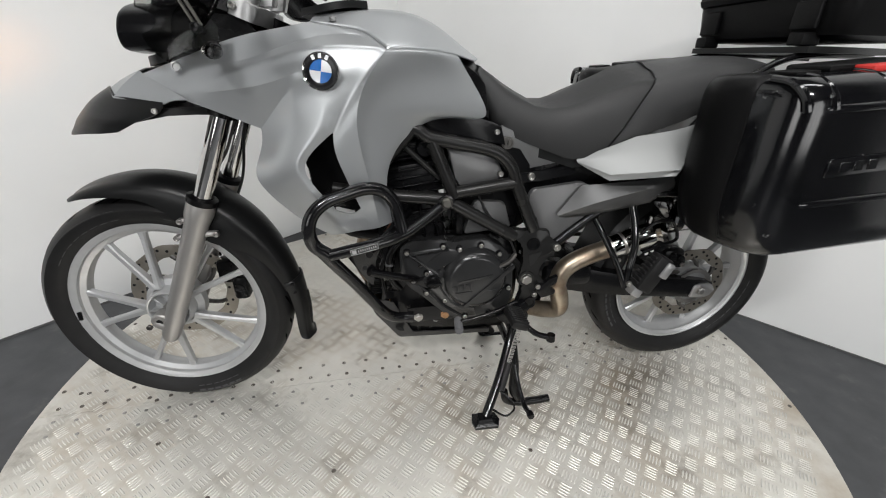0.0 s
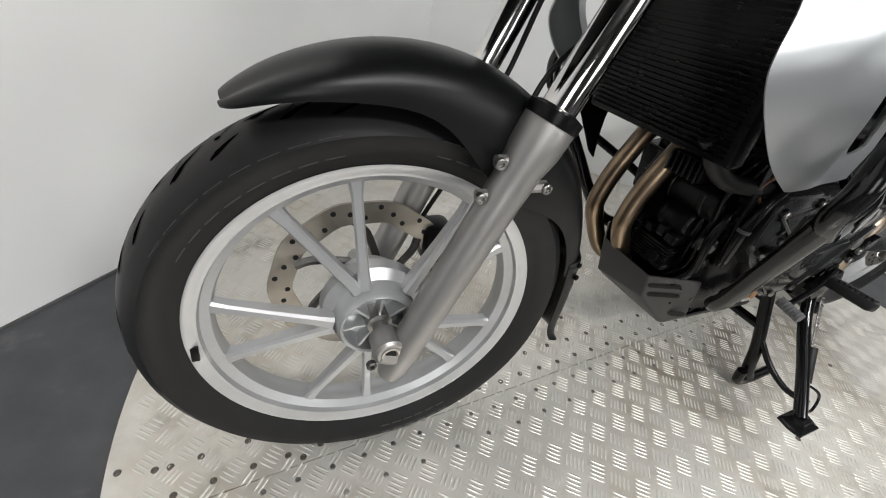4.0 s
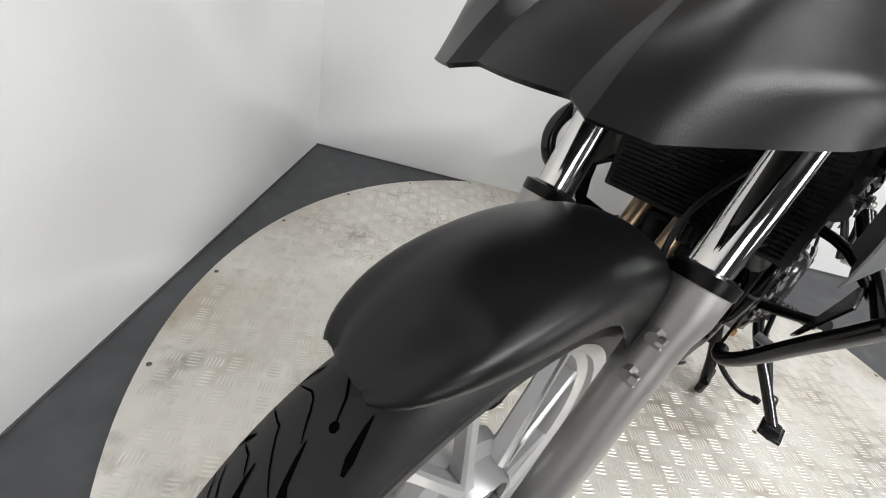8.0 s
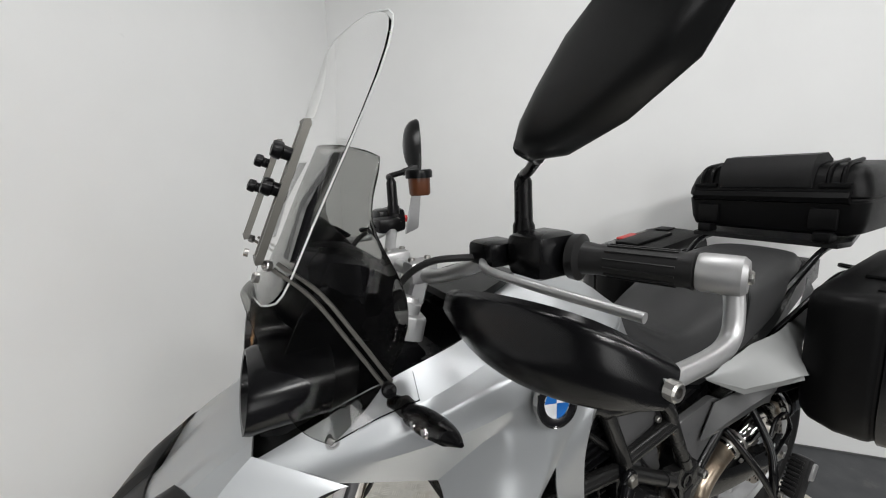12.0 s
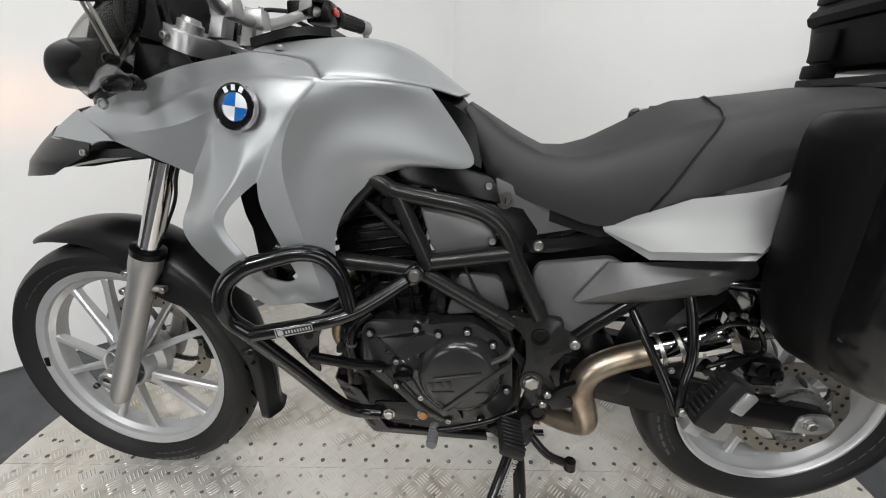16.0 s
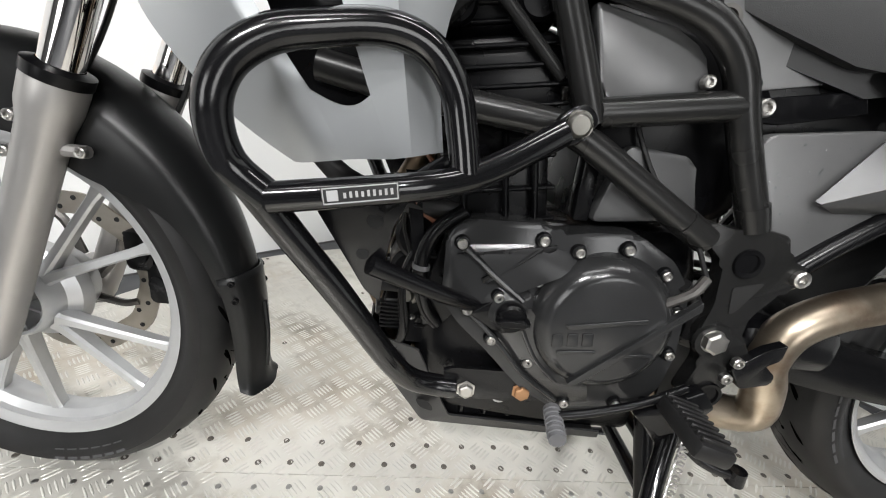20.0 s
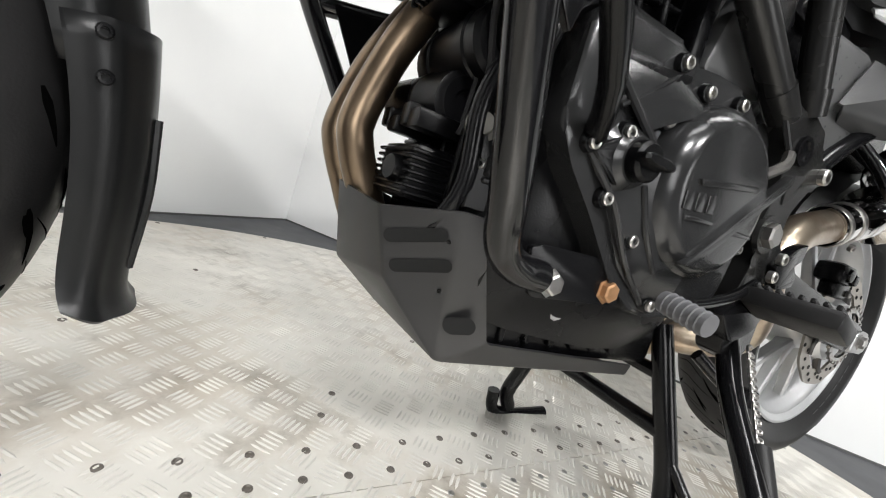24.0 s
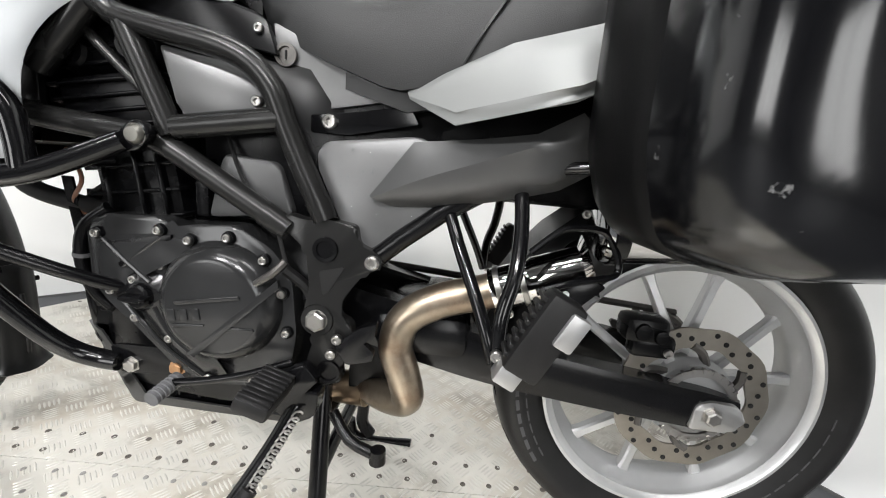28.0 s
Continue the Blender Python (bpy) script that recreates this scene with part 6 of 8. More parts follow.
tail = [bm.verts.new(p) for p in ((0.12, -0.10, 0.212), (0.12, 0.10, 0.212))]
bm.faces.new((v["bl"], v["br"], tail[1], tail[0]))
skirt = [bm.verts.new(p) for p in ((0.12, -0.104, 0.228), (0.12, 0.104, 0.228))]
bm.faces.new((v["bl"], tail[0], skirt[0], v["el"]))
bm.faces.new((v["br"], v["er"], skirt[1], tail[1]))
bmesh.ops.bevel(bm, geom=[e for e in bm.edges if len(e.link_faces) == 2], offset=0.004, segments=2, profile=0.5, affect="EDGES", clamp_overlap=True)
bmesh.ops.solidify(bm, geom=bm.faces[:], thickness=0.003)
skid = part("skid_plate", bm, SHEETBLACK, bike, "black folded sheet metal engine guard with slots painted as dark patches")
a, b, c = Vector(SK["tl"]), Vector(SK["sl"]), Vector(SK["bl"])
nrm = (b - a).cross(c - a).normalized()
if nrm.y > 0:
    nrm = -nrm
ux = (b - a).normalized()
uz = nrm.cross(ux)
if uz.z < 0:
    uz = -uz
ux = (ux + uz * 0.10).normalized()
uz = (uz - ux * uz.dot(ux)).normalized()


# each slot is a flat black patch on the sheet, painted shade
def slot_shade(cx, cz, w, h, name="slot_shade"):
    at = a + ux * cx - uz * cz + nrm * 0.0012
    bm = bmesh.new()
    ring = []
    for k in range(20):
        t = 2 * math.pi * k / 20
        ring.append(bm.verts.new(at + ux * (math.copysign(w - h, math.cos(t)) + h * math.cos(t)) + uz * h * math.sin(t)))
    bm.faces.new(ring)
    part(name, bm, HOLE, skid)


slot_shade(0.032, 0.028, 0.030, 0.0066)
slot_shade(0.034, 0.057, 0.030, 0.0066)
slot_shade(0.067, 0.117, 0.016, 0.0095)
for cx, cz in ((0.062, 0.034), (0.05, 0.082)):
    bolt(a + ux * cx - uz * cz, 0.0022, nrm, BLACK, skid)
for s in (-1, 1):
    y = 0.146 * s
    rail = part("skid_bracket", bm_plate([(-0.135, 0.346), (-0.118, 0.350), (-0.005, 0.352), (0.01, 0.345), (0.008, 0.318), (-0.01, 0.308), (-0.12, 0.302)], y, y - 0.006 * s, 0.001, 0.006), SATINBLACK, bike)
    bolt((-0.101, y, 0.318), 0.0105, (0, s, 0), STEEL, rail, True)
    bolt((-0.026, y, 0.322), 0.0105, (0, s, 0), RUSTBOLT, rail, True)

# crash bars
for s in (1, -1):
    loop = [(-0.306, -0.269, 0.584), (-0.334, -0.276, 0.612), (-0.340, -0.284, 0.650), (-0.330, -0.280, 0.683), (-0.304, -0.270, 0.706), (-0.268, -0.258, 0.717), (-0.222, -0.241, 0.725), (-0.186, -0.230, 0.716), (-0.161, -0.225, 0.687), (-0.150, -0.226, 0.650), (-0.143, -0.230, 0.615)]
    bar = part("crash_bar", bm_tube([(x, y * s, z) for x, y, z in loop], 0.0145, 18, 6), GLOSSBLACK, bike, "gloss black tubular crash bar")
    part("crash_bar_tube", bm_tube([(x, y * s, z) for x, y, z in ((-0.306, -0.272, 0.585), (-0.20, -0.252, 0.600), (-0.144, -0.232, 0.611), (-0.102, -0.214, 0.630), (-0.050, -0.190, 0.660))], 0.0135, 18, 5), GLOSSBLACK, bar)
    part("crash_bar_tube", bm_tube([(x, y * s, z) for x, y, z in ((-0.322, -0.272, 0.598), (-0.293, -0.252, 0.546), (-0.256, -0.226, 0.481), (-0.205, -0.188, 0.384), (-0.178, -0.164, 0.342), (-0.148, -0.152, 0.326), (-0.118, -0.149, 0.322))], 0.0145, 18, 6), GLOSSBLACK, bar)
    part("crash_bar_brace", bm_tube([(x, y * s, z) for x, y, z in ((-0.225, -0.235, 0.52), (-0.15, -0.19, 0.475), (-0.10, -0.14, 0.44))], 0.010, 12, 3), SATINBLACK, bar)
    part("crash_bar_brace", bm_tube([(x, y * s, z) for x, y, z in ((-0.215, -0.255, 0.585), (-0.16, -0.20, 0.62), (-0.12, -0.13, 0.63))], 0.009, 12, 3), SATINBLACK, bar)
    gus = part("gusset", bm_plate([(-0.285, 0.585), (-0.185, 0.600), (-0.205, 0.56), (-0.212, 0.52), (-0.216, 0.47), (-0.232, 0.485)], -0.243 * s, -0.238 * s, 0.001, 0.004, 2, lambda x, z: 0.22 * (0.60 - z) * s), SATINBLACK, bar, "black gusset plate with dark discs painted as holes")
    # black discs paint the dark of the gusset's holes
    for x, z, r in ((-0.222, 0.565, 0.008), (-0.234, 0.528, 0.006)):
        part("gusset_hole_shade", bm_lathe([(0, 0.0006), (r, 0.0006), (r, -0.001)], 16, (x, (-0.2435 + 0.22 * (0.60 - z)) * s, z), (0, -s, 0)), HOLE, bar)
    part("mount_bolt", bm_lathe([(0, 0.007), (0.009, 0.0065), (0.0115, 0.004), (0.0125, 0.0), (0.0145, 0.0), (0.0145, -0.003)], 24, (-0.035, -0.188 * s, 0.669), (0, -s, 0)), BRACKET, bar)
    part("mount_eye", bm_plate([(-0.068, 0.650), (-0.052, 0.680), (-0.030, 0.692), (-0.012, 0.674), (-0.034, 0.646)], -0.188 * s, -0.178 * s, 0.003, 0.012), GLOSSBLACK, bar)
    part("mount_spacer", bm_lathe([(0.0, 0.0), (0.012, 0), (0.012, 0.035), (0, 0.035)], 16, (-0.035, -0.179 * s, 0.669), (0, s, 0)), BLACK, bar)
stick = Matrix.Translation((-0.230, -0.2712, 0.5965)) @ Matrix.Rotation(radians(12), 4, "Z") @ Matrix.Rotation(radians(-8.5), 4, "Y") @ Matrix.Diagonal((0.83, 1, 0.9, 1))
for name, x0, x1, z0, z1, y, mat in (("sticker", -0.038, 0.038, -0.0085, 0.0085, 0.0, STICKER), ("sticker_mark", -0.033, -0.022, -0.005, 0.005, -0.0006, STICKERMARK)):
    bm = bm_box((x0, y - 0.0012, z0), (x1, y + 0.001, z1), 0.0004, 1)
    bm.transform(stick)
    part(name, bm, mat, bike)
for k in range(9):
    bm = bm_box((-0.017 + k * 0.0058, -0.0024, -0.0028), (-0.0143 + k * 0.0058, -0.0005, 0.0028 if k % 3 else 0.002))
    bm.transform(stick)
    part("sticker_mark", bm, STICKERMARK, bike)
for z0, z1, x0, x1 in ((0.0066, 0.0076, -0.037, 0.037), (-0.0076, -0.0066, -0.037, 0.037), (-0.0076, 0.0076, -0.037, -0.036), (-0.0076, 0.0076, 0.036, 0.037)):
    bm = bm_box((x0, -0.0022, z0), (x1, -0.0005, z1))
    bm.transform(stick)
    part("sticker_edge", bm, STICKERMARK, bike)

# footrests, levers and stands
def footrest(at, s, tilt):
    m = Matrix.Translation(at) @ Matrix.Rotation(radians(tilt), 4, "Y")
    pad = bm_box((-0.024, min(0, -0.085 * s), -0.011), (0.024, max(0, -0.085 * s), 0.011), 0.006)
    pad.transform(m)
    rest = part("footrest", pad, RUBBER, bike, "ribbed black rubber footrest")
    for k in range(8):
        rib = bm_box((-0.022, -0.0022, 0.010), (0.022, 0.0022, 0.0155), 0.001, 1)
        rib.transform(m @ Matrix.Translation((0, -(0.008 + 0.0098 * k) * s, 0)))
        part("footrest_rib", rib, RUBBER, rest)
    return rest


for s in (1, -1):
    footrest((0.155, -0.185 * s, 0.352), s, 18)
    part("footrest_bracket", bm_plate([(0.11, 0.33), (0.19, 0.375), (0.21, 0.35), (0.18, 0.315), (0.145, 0.30)], -0.186 * s, -0.168 * s, 0.003, 0.006), SATINBLACK, bike)
    hang = part("passenger_hanger", bm_tube([(x, y * s, z) for x, y, z in ((0.375, -0.150, 0.598), (0.392, -0.178, 0.560), (0.425, -0.215, 0.49), (0.447, -0.235, 0.435))], 0.0085, 12, 5), GLOSSBLACK, bike, "black passenger footrest tube")
    part("hanger_tube", bm_tube([(x, y * s, z) for x, y, z in ((0.462, -0.150, 0.66), (0.466, -0.185, 0.60), (0.462, -0.215, 0.545), (0.450, -0.230, 0.495), (0.449, -0.237, 0.435))], 0.0095, 12, 5), GLOSSBLACK, hang)
    m = Matrix.Translation((0.464, -0.242 * s, 0.445)) @ Matrix.Rotation(radians(27), 4, "Y")
    b = bm_box((-0.016, min(0, -0.038 * s), 0.0), (0.03, max(0, -0.038 * s), 0.105), 0.007)
    b.transform(m)
    peg = part("passenger_footrest", b, RUBBER, hang, "folded black passenger footrest")
    for k in range(8):
        b = bm_box((-0.021, min(0, -0.03 * s), 0.012 + 0.011 * k), (-0.014, max(0, -0.03 * s), 0.018 + 0.011 * k), 0.001, 1)
        b.transform(m)
        part("footrest_rib", b, RUBBER, hang)
    b = bm_box((0.012, min(-0.03 * s, -0.043 * s), 0.055), (0.036, max(-0.03 * s, -0.043 * s), 0.098), 0.004)
    b.transform(m)
    part("peg_plate", b, CASTALU, hang)
    b = bm_box((-0.014, min(0, -0.03 * s), -0.022), (0.016, max(0, -0.03 * s), 0.004), 0.004)
    b.transform(m)
    part("peg_joint", b, CASTALU, hang)
    bolt((0.447, -0.248 * s, 0.452), 0.0075, (0, -s, 0), STEEL, hang)
# gear lever
part("gear_lever", bm_tube([(0.17, -0.178, 0.372), (0.11, -0.190, 0.352), (0.05, -0.196, 0.338), (0.005, -0.200, 0.332)], 0.0055, 10, 4), SATINBLACK, bike)
part("gear_pedal", bm_tube([(0.004, -0.185, 0.330), (0.0, -0.232, 0.324)], 0.0105, 12, 1), RUBBERGREY, bike, "grey rubber gear pedal")
for k in range(6):
    part("pedal_ring", bm_lathe([(0.0095, 0), (0.0118, 0.0015), (0.0095, 0.003)], 12, Vector((0.004, -0.187, 0.330)).lerp(Vector((0.0, -0.232, 0.324)), 0.08 + k * 0.15), (-0.08, -1, -0.13)), RUBBERGREY, bike)
# side stand
leg = part("side_stand", bm_tube([(0.175, -0.170, 0.300), (0.150, -0.205, 0.245), (0.112, -0.265, 0.18), (0.062, -0.330, 0.112)], 0.0125, 14, 4), GLOSSBLACK, bike, "black side stand folded down")
part("stand_foot", bm_loft([[(0.056 + a * w, -0.334 + b * w * 0.9, z) for a, b in ((-1, -1), (1.3, -1), (1.6, 0), (1.3, 1), (-1, 1), (-1.2, 0))] for w, z in ((0.014, 0.118), (0.019, 0.109), (0.027, 0.103), (0.027, 0.096))], 1), SATINBLACK, leg)
part("stand_bracket", bm_plate([(0.13, 0.335), (0.21, 0.33), (0.205, 0.29), (0.175, 0.275), (0.15, 0.285)], -0.180, -0.150, 0.003, 0.008), SATINBLACK, leg)
spring = [(Vector((0.185, -0.19, 0.30)).lerp(Vector((0.13, -0.262, 0.19)), k / 90) + 0.0065 * Vector((math.cos(k * 1.05), 0.4 * math.sin(k * 1.05), math.sin(k * 1.05) * 0.6))) for k in range(91)]
part("stand_spring", bm_tube(spring, 0.0017, 6, 1), STEEL, leg, "steel return spring")
part("spring_sleeve", bm_tube([(0.142, -0.245, 0.215), (0.112, -0.285, 0.155)], 0.011, 10, 1), RUBBER, leg)
part("stand_loop", bm_tube([(0.11, -0.288, 0.155), (0.135, -0.31, 0.14), (0.145, -0.318, 0.115), (0.12, -0.325, 0.10), (0.085, -0.318, 0.12)], 0.003, 6, 5), SATINBLACK, leg)
# centre stand
for s in (1, -1):
    cs = part("centre_stand_leg", bm_tube([(x, y * s, z) for x, y, z in ((0.185, -0.085, 0.285), (0.192, -0.115, 0.20), (0.200, -0.150, 0.10), (0.196, -0.168, 0.035), (0.215, -0.174, 0.0))], 0.0145, 14, 4), SATINBLACK, bike, "black centre stand leg")
    part("stand_shoe", bm_tube([(x, y * s, z) for x, y, z in ((0.165, -0.172, 0.035), (0.175, -0.173, -0.004), (0.215, -0.174, -0.018), (0.265, -0.174, -0.018), (0.318, -0.173, -0.014))], 0.012, 12, 4), SATINBLACK, cs)
part("centre_stand_cross", bm_tube([(0.195, -0.13, 0.15), (0.195, 0.13, 0.15)], 0.012, 12, 1), SATINBLACK, bike)
part("centre_stand_cross", bm_tube([(0.19, -0.11, 0.22), (0.19, 0.11, 0.22)], 0.010, 12, 1), SATINBLACK, bike)
part("centre_stand_lever", bm_tube([(0.198, -0.15, 0.12), (0.20, -0.20, 0.075), (0.204, -0.25, 0.05), (0.208, -0.285, 0.052)], 0.0075, 10, 4), SATINBLACK, bike)
part("lever_tip", bm_lathe([(0, 0.012), (0.009, 0.01), (0.011, 0), (0.009, -0.01), (0, -0.012)], 12, (0.208, -0.29, 0.054), (0, -1, 0)), SATINBLACK, bike)
part("stand_tang", bm_tube([(0.215, -0.125, 0.262), (0.25, -0.15, 0.235), (0.295, -0.160, 0.222)], 0.009, 10, 3), SATINBLACK, bike)
part("tang_tip", bm_lathe([(0, 0.014), (0.012, 0.012), (0.013, -0.01), (0, -0.012)], 12, (0.298, -0.162, 0.222), (0, 0, 1)), SATINBLACK, bike)
part("chain_guard", bm_plate([(0.25, 0.42), (0.30, 0.33), (0.29, 0.27), (0.22, 0.27), (0.22, 0.40)], -0.06, -0.05, 0.001), BLACK, bike)
part("rear_hugger", bm_loft([[tuple(on_wheel(RX, 0.348 + d, a, y)) for y, d in ((-0.08, -0.02), (-0.06, 0.0), (0.06, 0.0), (0.08, -0.02), (0.06, 0.005), (-0.06, 0.005))] for a in range(95, 181, 10)], 1), MATTBLACK, bike)
part("tail_underside", bm_loft([[(x, a * w, z + b * 0.03) for a, b in ((-1, -1), (1, -1), (1, 1), (-1, 1))] for x, w, z in ((0.35, 0.10, 0.68), (0.6, 0.12, 0.78), (0.85, 0.11, 0.88), (1.0, 0.09, 0.90))], 2), BLACK, bike)

# ---------------------------------------------------------------- motorcycle: lights, screen, cockpit
def yz_plate(outline, x0, x1, bevel=0.003, r=0.0, slope=0.0):
    """An outline of (y, z), thick from x0 (front) to x1; slope leans its top back."""
    pts = rounded(outline, r, 4) if r else [Vector(p) for p in outline]
    bm = bmesh.new()
    a = [bm.verts.new((x0, p[0], p[1])) for p in pts]
    b = [bm.verts.new((x1, p[0], p[1])) for p in pts]
    face = bm.faces.new(a)
    bm.faces.new(b[::-1])
    for i in range(len(pts)):
        bm.faces.new((a[i], b[i], b[(i + 1) % len(pts)], a[(i + 1) % len(pts)]))
    if bevel:
        bmesh.ops.bevel(bm, geom=list(face.edges), offset=bevel, segments=3, profile=0.5, affect="EDGES", clamp_overlap=True)
    for v in bm.verts:
        v.co.x += slope * (v.co.z - 1.04)
    return bm


def yz_ring(outer, inner, x0, x1, x_in, slope, r):
    """A bezel: an outline with an opening, its inner lip set back to x_in."""
    o, i = rounded(outer, r, 4), rounded(inner, r * 0.8, 4)
    n = len(o)
    bm = bmesh.new()
    rings = []
    for pts, x in ((o, x1), (o, x0 + 0.008), ([p.lerp(q, 0.25) for p, q in zip(o, i)], x0), ([p.lerp(q, 0.8) for p, q in zip(o, i)], x0 + 0.001), (i, x_in)):
        rings.append([bm.verts.new((x + slope * (p[1] - 1.04), p[0], p[1])) for p in pts])
    for p, q in zip(rings, rings[1:]):
        for k in range(n):
            bm.faces.new((p[k], p[(k + 1) % n], q[(k + 1) % n], q[k]))
    return bm


SL = 0.22
HIGH = [(0.130, 1.044), (0.124, 1.070), (0.084, 1.106), (-0.014, 1.100), (-0.044, 1.072), (-0.030, 0.984), (0.084, 0.974), (0.124, 1.002)]
HIGH_IN = [(0.121, 1.045), (0.115, 1.065), (0.078, 1.097), (-0.010, 1.092), (-0.035, 1.067), (-0.021, 0.993), (0.080, 0.984), (0.115, 1.007)]
LOW = [(-0.022, 1.016), (-0.030, 1.046), (-0.058, 1.061), (-0.115, 1.058), (-0.147, 1.040), (-0.152, 1.008), (-0.132, 0.982), (-0.065, 0.976), (-0.030, 0.990)]
LOW_IN = [(-0.033, 1.016), (-0.040, 1.038), (-0.062, 1.048), (-0.112, 1.046), (-0.135, 1.032), (-0.139, 1.010), (-0.124, 0.993), (-0.068, 0.988), (-0.039, 0.998)]

LOW = [(-0.094 + (y + 0.086) * 1.06, 1.020 + (z - 1.018) * 1.07) for y, z in LOW]
LOW_IN = [(-0.094 + (y + 0.086) * 1.10, 1.020 + (z - 1.018) * 1.12) for y, z in LOW_IN]


def bowl(outline, centre, x_front, x_back, r):
    """A reflector: drawn from the lamp's outline back to a small socket, with upright flutes."""
    pts = rounded(outline, r, 4)
    bm = bmesh.new()
    rings = []
    for t in (0, 0.12, 0.3, 0.5, 0.7, 0.86):
        depth = x_front + (x_back - x_front) * math.sin(t / 0.86 * math.pi / 2)
        rings.append([bm.verts.new((depth + SL * (p[1] - 1.04) + 0.0012 * math.cos((p[0] + (centre[0] - p[0]) * t) * 700), p[0] + (centre[0] - p[0]) * t, p[1] + (centre[1] - p[1]) * t)) for p in pts])
    for p, q in zip(rings, rings[1:]):
        for k in range(len(pts)):
            bm.faces.new((p[k], p[(k + 1) % len(pts)], q[(k + 1) % len(pts)], q[k]))
    bm.faces.new(rings[-1])
    return bm


headlight = part("headlight_housing", join(yz_plate([(y * 0.97 + 0.001, 1.04 + (z - 1.04) * 0.97) for y, z in HIGH], -0.592, -0.55, 0.004, 0.012, SL), yz_plate([(-0.086 + (y + 0.086) * 0.97, 1.018 + (z - 1.018) * 0.97) for y, z in LOW], -0.594, -0.55, 0.004, 0.012, SL)), BLACK, bike, "black twin headlight housing")
part("headlight_bezel", yz_ring(HIGH, HIGH_IN, -0.664, -0.58, -0.652, SL, 0.016), SATINBLACK, headlight)
part("headlight_bezel", yz_ring(LOW, LOW_IN, -0.676, -0.58, -0.660, SL, 0.02), SATINBLACK, headlight)
# this bowl emits by itself; the bulb's light is put into its material
part("reflector", bowl(HIGH_IN, (-0.004, 1.046), -0.651, -0.606, 0.0128), FLUTEGLOW, headlight, "fluted headlight reflector with the bulb's light painted on as a glow", 60)
part("reflector", bowl(LOW_IN, (-0.085, 1.02), -0.659, -0.612, 0.016), REFLECTOR, headlight, "unlit fluted headlight reflector", 60)
for rim_line, x in ((HIGH_IN, -0.655), (LOW_IN, -0.664)):
    lens = part("headlight_lens", yz_plate(rim_line, x, x + 0.003, 0.001, 0.014, SL), LENSGLASS, headlight, "clear headlight glass")
    lens.visible_shadow = False
for k in range(12):
    y0 = -0.132 + 0.0082 * k
    part("lens_flute", bm_tube([(-0.6635 + SL * (0.994 - 1.04), y0, 0.994 + 0.0014 * abs(k - 5.5)), (-0.6628 + SL * (1.002 - 1.04), y0 + 0.0015, 1.003)], 0.0007, 5, 1), GLASSEDGE, headlight)
shade = part("bulb_shade", bm_lathe([(0, 0.012), (0.009, 0.011), (0.012, 0.003), (0.0125, -0.02)], 20, (-0.640, -0.085, 1.02), (-1, 0, 0)), CHROME, headlight)
bulb = part("headlight_bulb", bm_lathe([(0, 0.016), (0.005, 0.014), (0.006, 0.0), (0.005, -0.012)], 16, (-0.622, -0.004, 1.046), (-1, 0, 0)), BULB, headlight, "lit halogen bulb")
# added glowing plates paint the light that the reflector throws back
glow = part("reflector_glow", yz_plate([(0.022, 1.074), (-0.014, 1.080), (-0.031, 1.062), (-0.020, 1.004), (0.008, 1.002), (0.016, 1.03)], -0.6325, -0.631, 0.0004, 0.012, SL), BULBGLOW, headlight, "flat glowing plate added for the reflector's brightest part")
part("reflector_glow", yz_plate([(0.075, 0.992), (-0.018, 0.9975), (-0.018, 1.005), (0.075, 1.0005)], -0.6425, -0.641, 0.0004, 0, SL), BULBGLOW, headlight)
headlight.location.x = 0.022
part("headlight_apron", bm_loft([[(x, a * w, z + b * 0.009) for a, b in ((-1, -1), (1, -1), (1, 1), (-1, 1))] for x, w, z in ((-0.648, 0.095, 0.962), (-0.62, 0.118, 0.968), (-0.56, 0.115, 0.985))], 2), MATTBLACK, bike)
part("lamp_back", bm_loft([[(x, a * w, z + b * h) for a, b in ((-1, -0.6), (-0.6, -1), (0.6, -1), (1, -0.6), (1, 0.6), (0.6, 1), (-0.6, 1), (-1, 0.6))] for x, w, z, h in ((-0.562, 0.115, 1.035, 0.050), (-0.545, 0.110, 1.040, 0.052), (-0.52, 0.075, 1.045, 0.045), (-0.50, 0.05, 1.05, 0.03))], 2), MATTBLACK, bike)

# smoked screen and clear touring extension
SMOKED = [
    [(-0.575, -0.176, 0.962), (-0.612, -0.166, 0.985), (-0.628, -0.152, 1.045), (-0.640, -0.075, 1.112), (-0.645, 0.0, 1.116)],
    [(-0.515, -0.180, 1.004), (-0.580, -0.163, 1.045), (-0.608, -0.125, 1.095), (-0.632, -0.060, 1.126), (-0.638, 0.0, 1.130)],
    [(-0.450, -0.165, 1.080), (-0.530, -0.142, 1.105), (-0.580, -0.095, 1.125), (-0.605, -0.05, 1.135), (-0.612, 0.0, 1.138)],
    [(-0.462, -0.148, 1.150), (-0.520, -0.130, 1.165), (-0.556, -0.09, 1.175), (-0.580, -0.045, 1.18), (-0.586, 0.0, 1.18)],
    [(-0.496, -0.132, 1.215), (-0.518, -0.120, 1.222), (-0.540, -0.085, 1.228), (-0.556, -0.042, 1.232), (-0.560, 0.0, 1.232)],
    [(-0.470, -0.128, 1.275), (-0.490, -0.112, 1.282), (-0.510, -0.082, 1.286), (-0.524, -0.040, 1.29), (-0.528, 0.0, 1.292)],
    [(-0.462, -0.112, 1.295), (-0.478, -0.100, 1.306), (-0.496, -0.075, 1.312), (-0.510, -0.036, 1.317), (-0.514, 0.0, 1.318)],
]
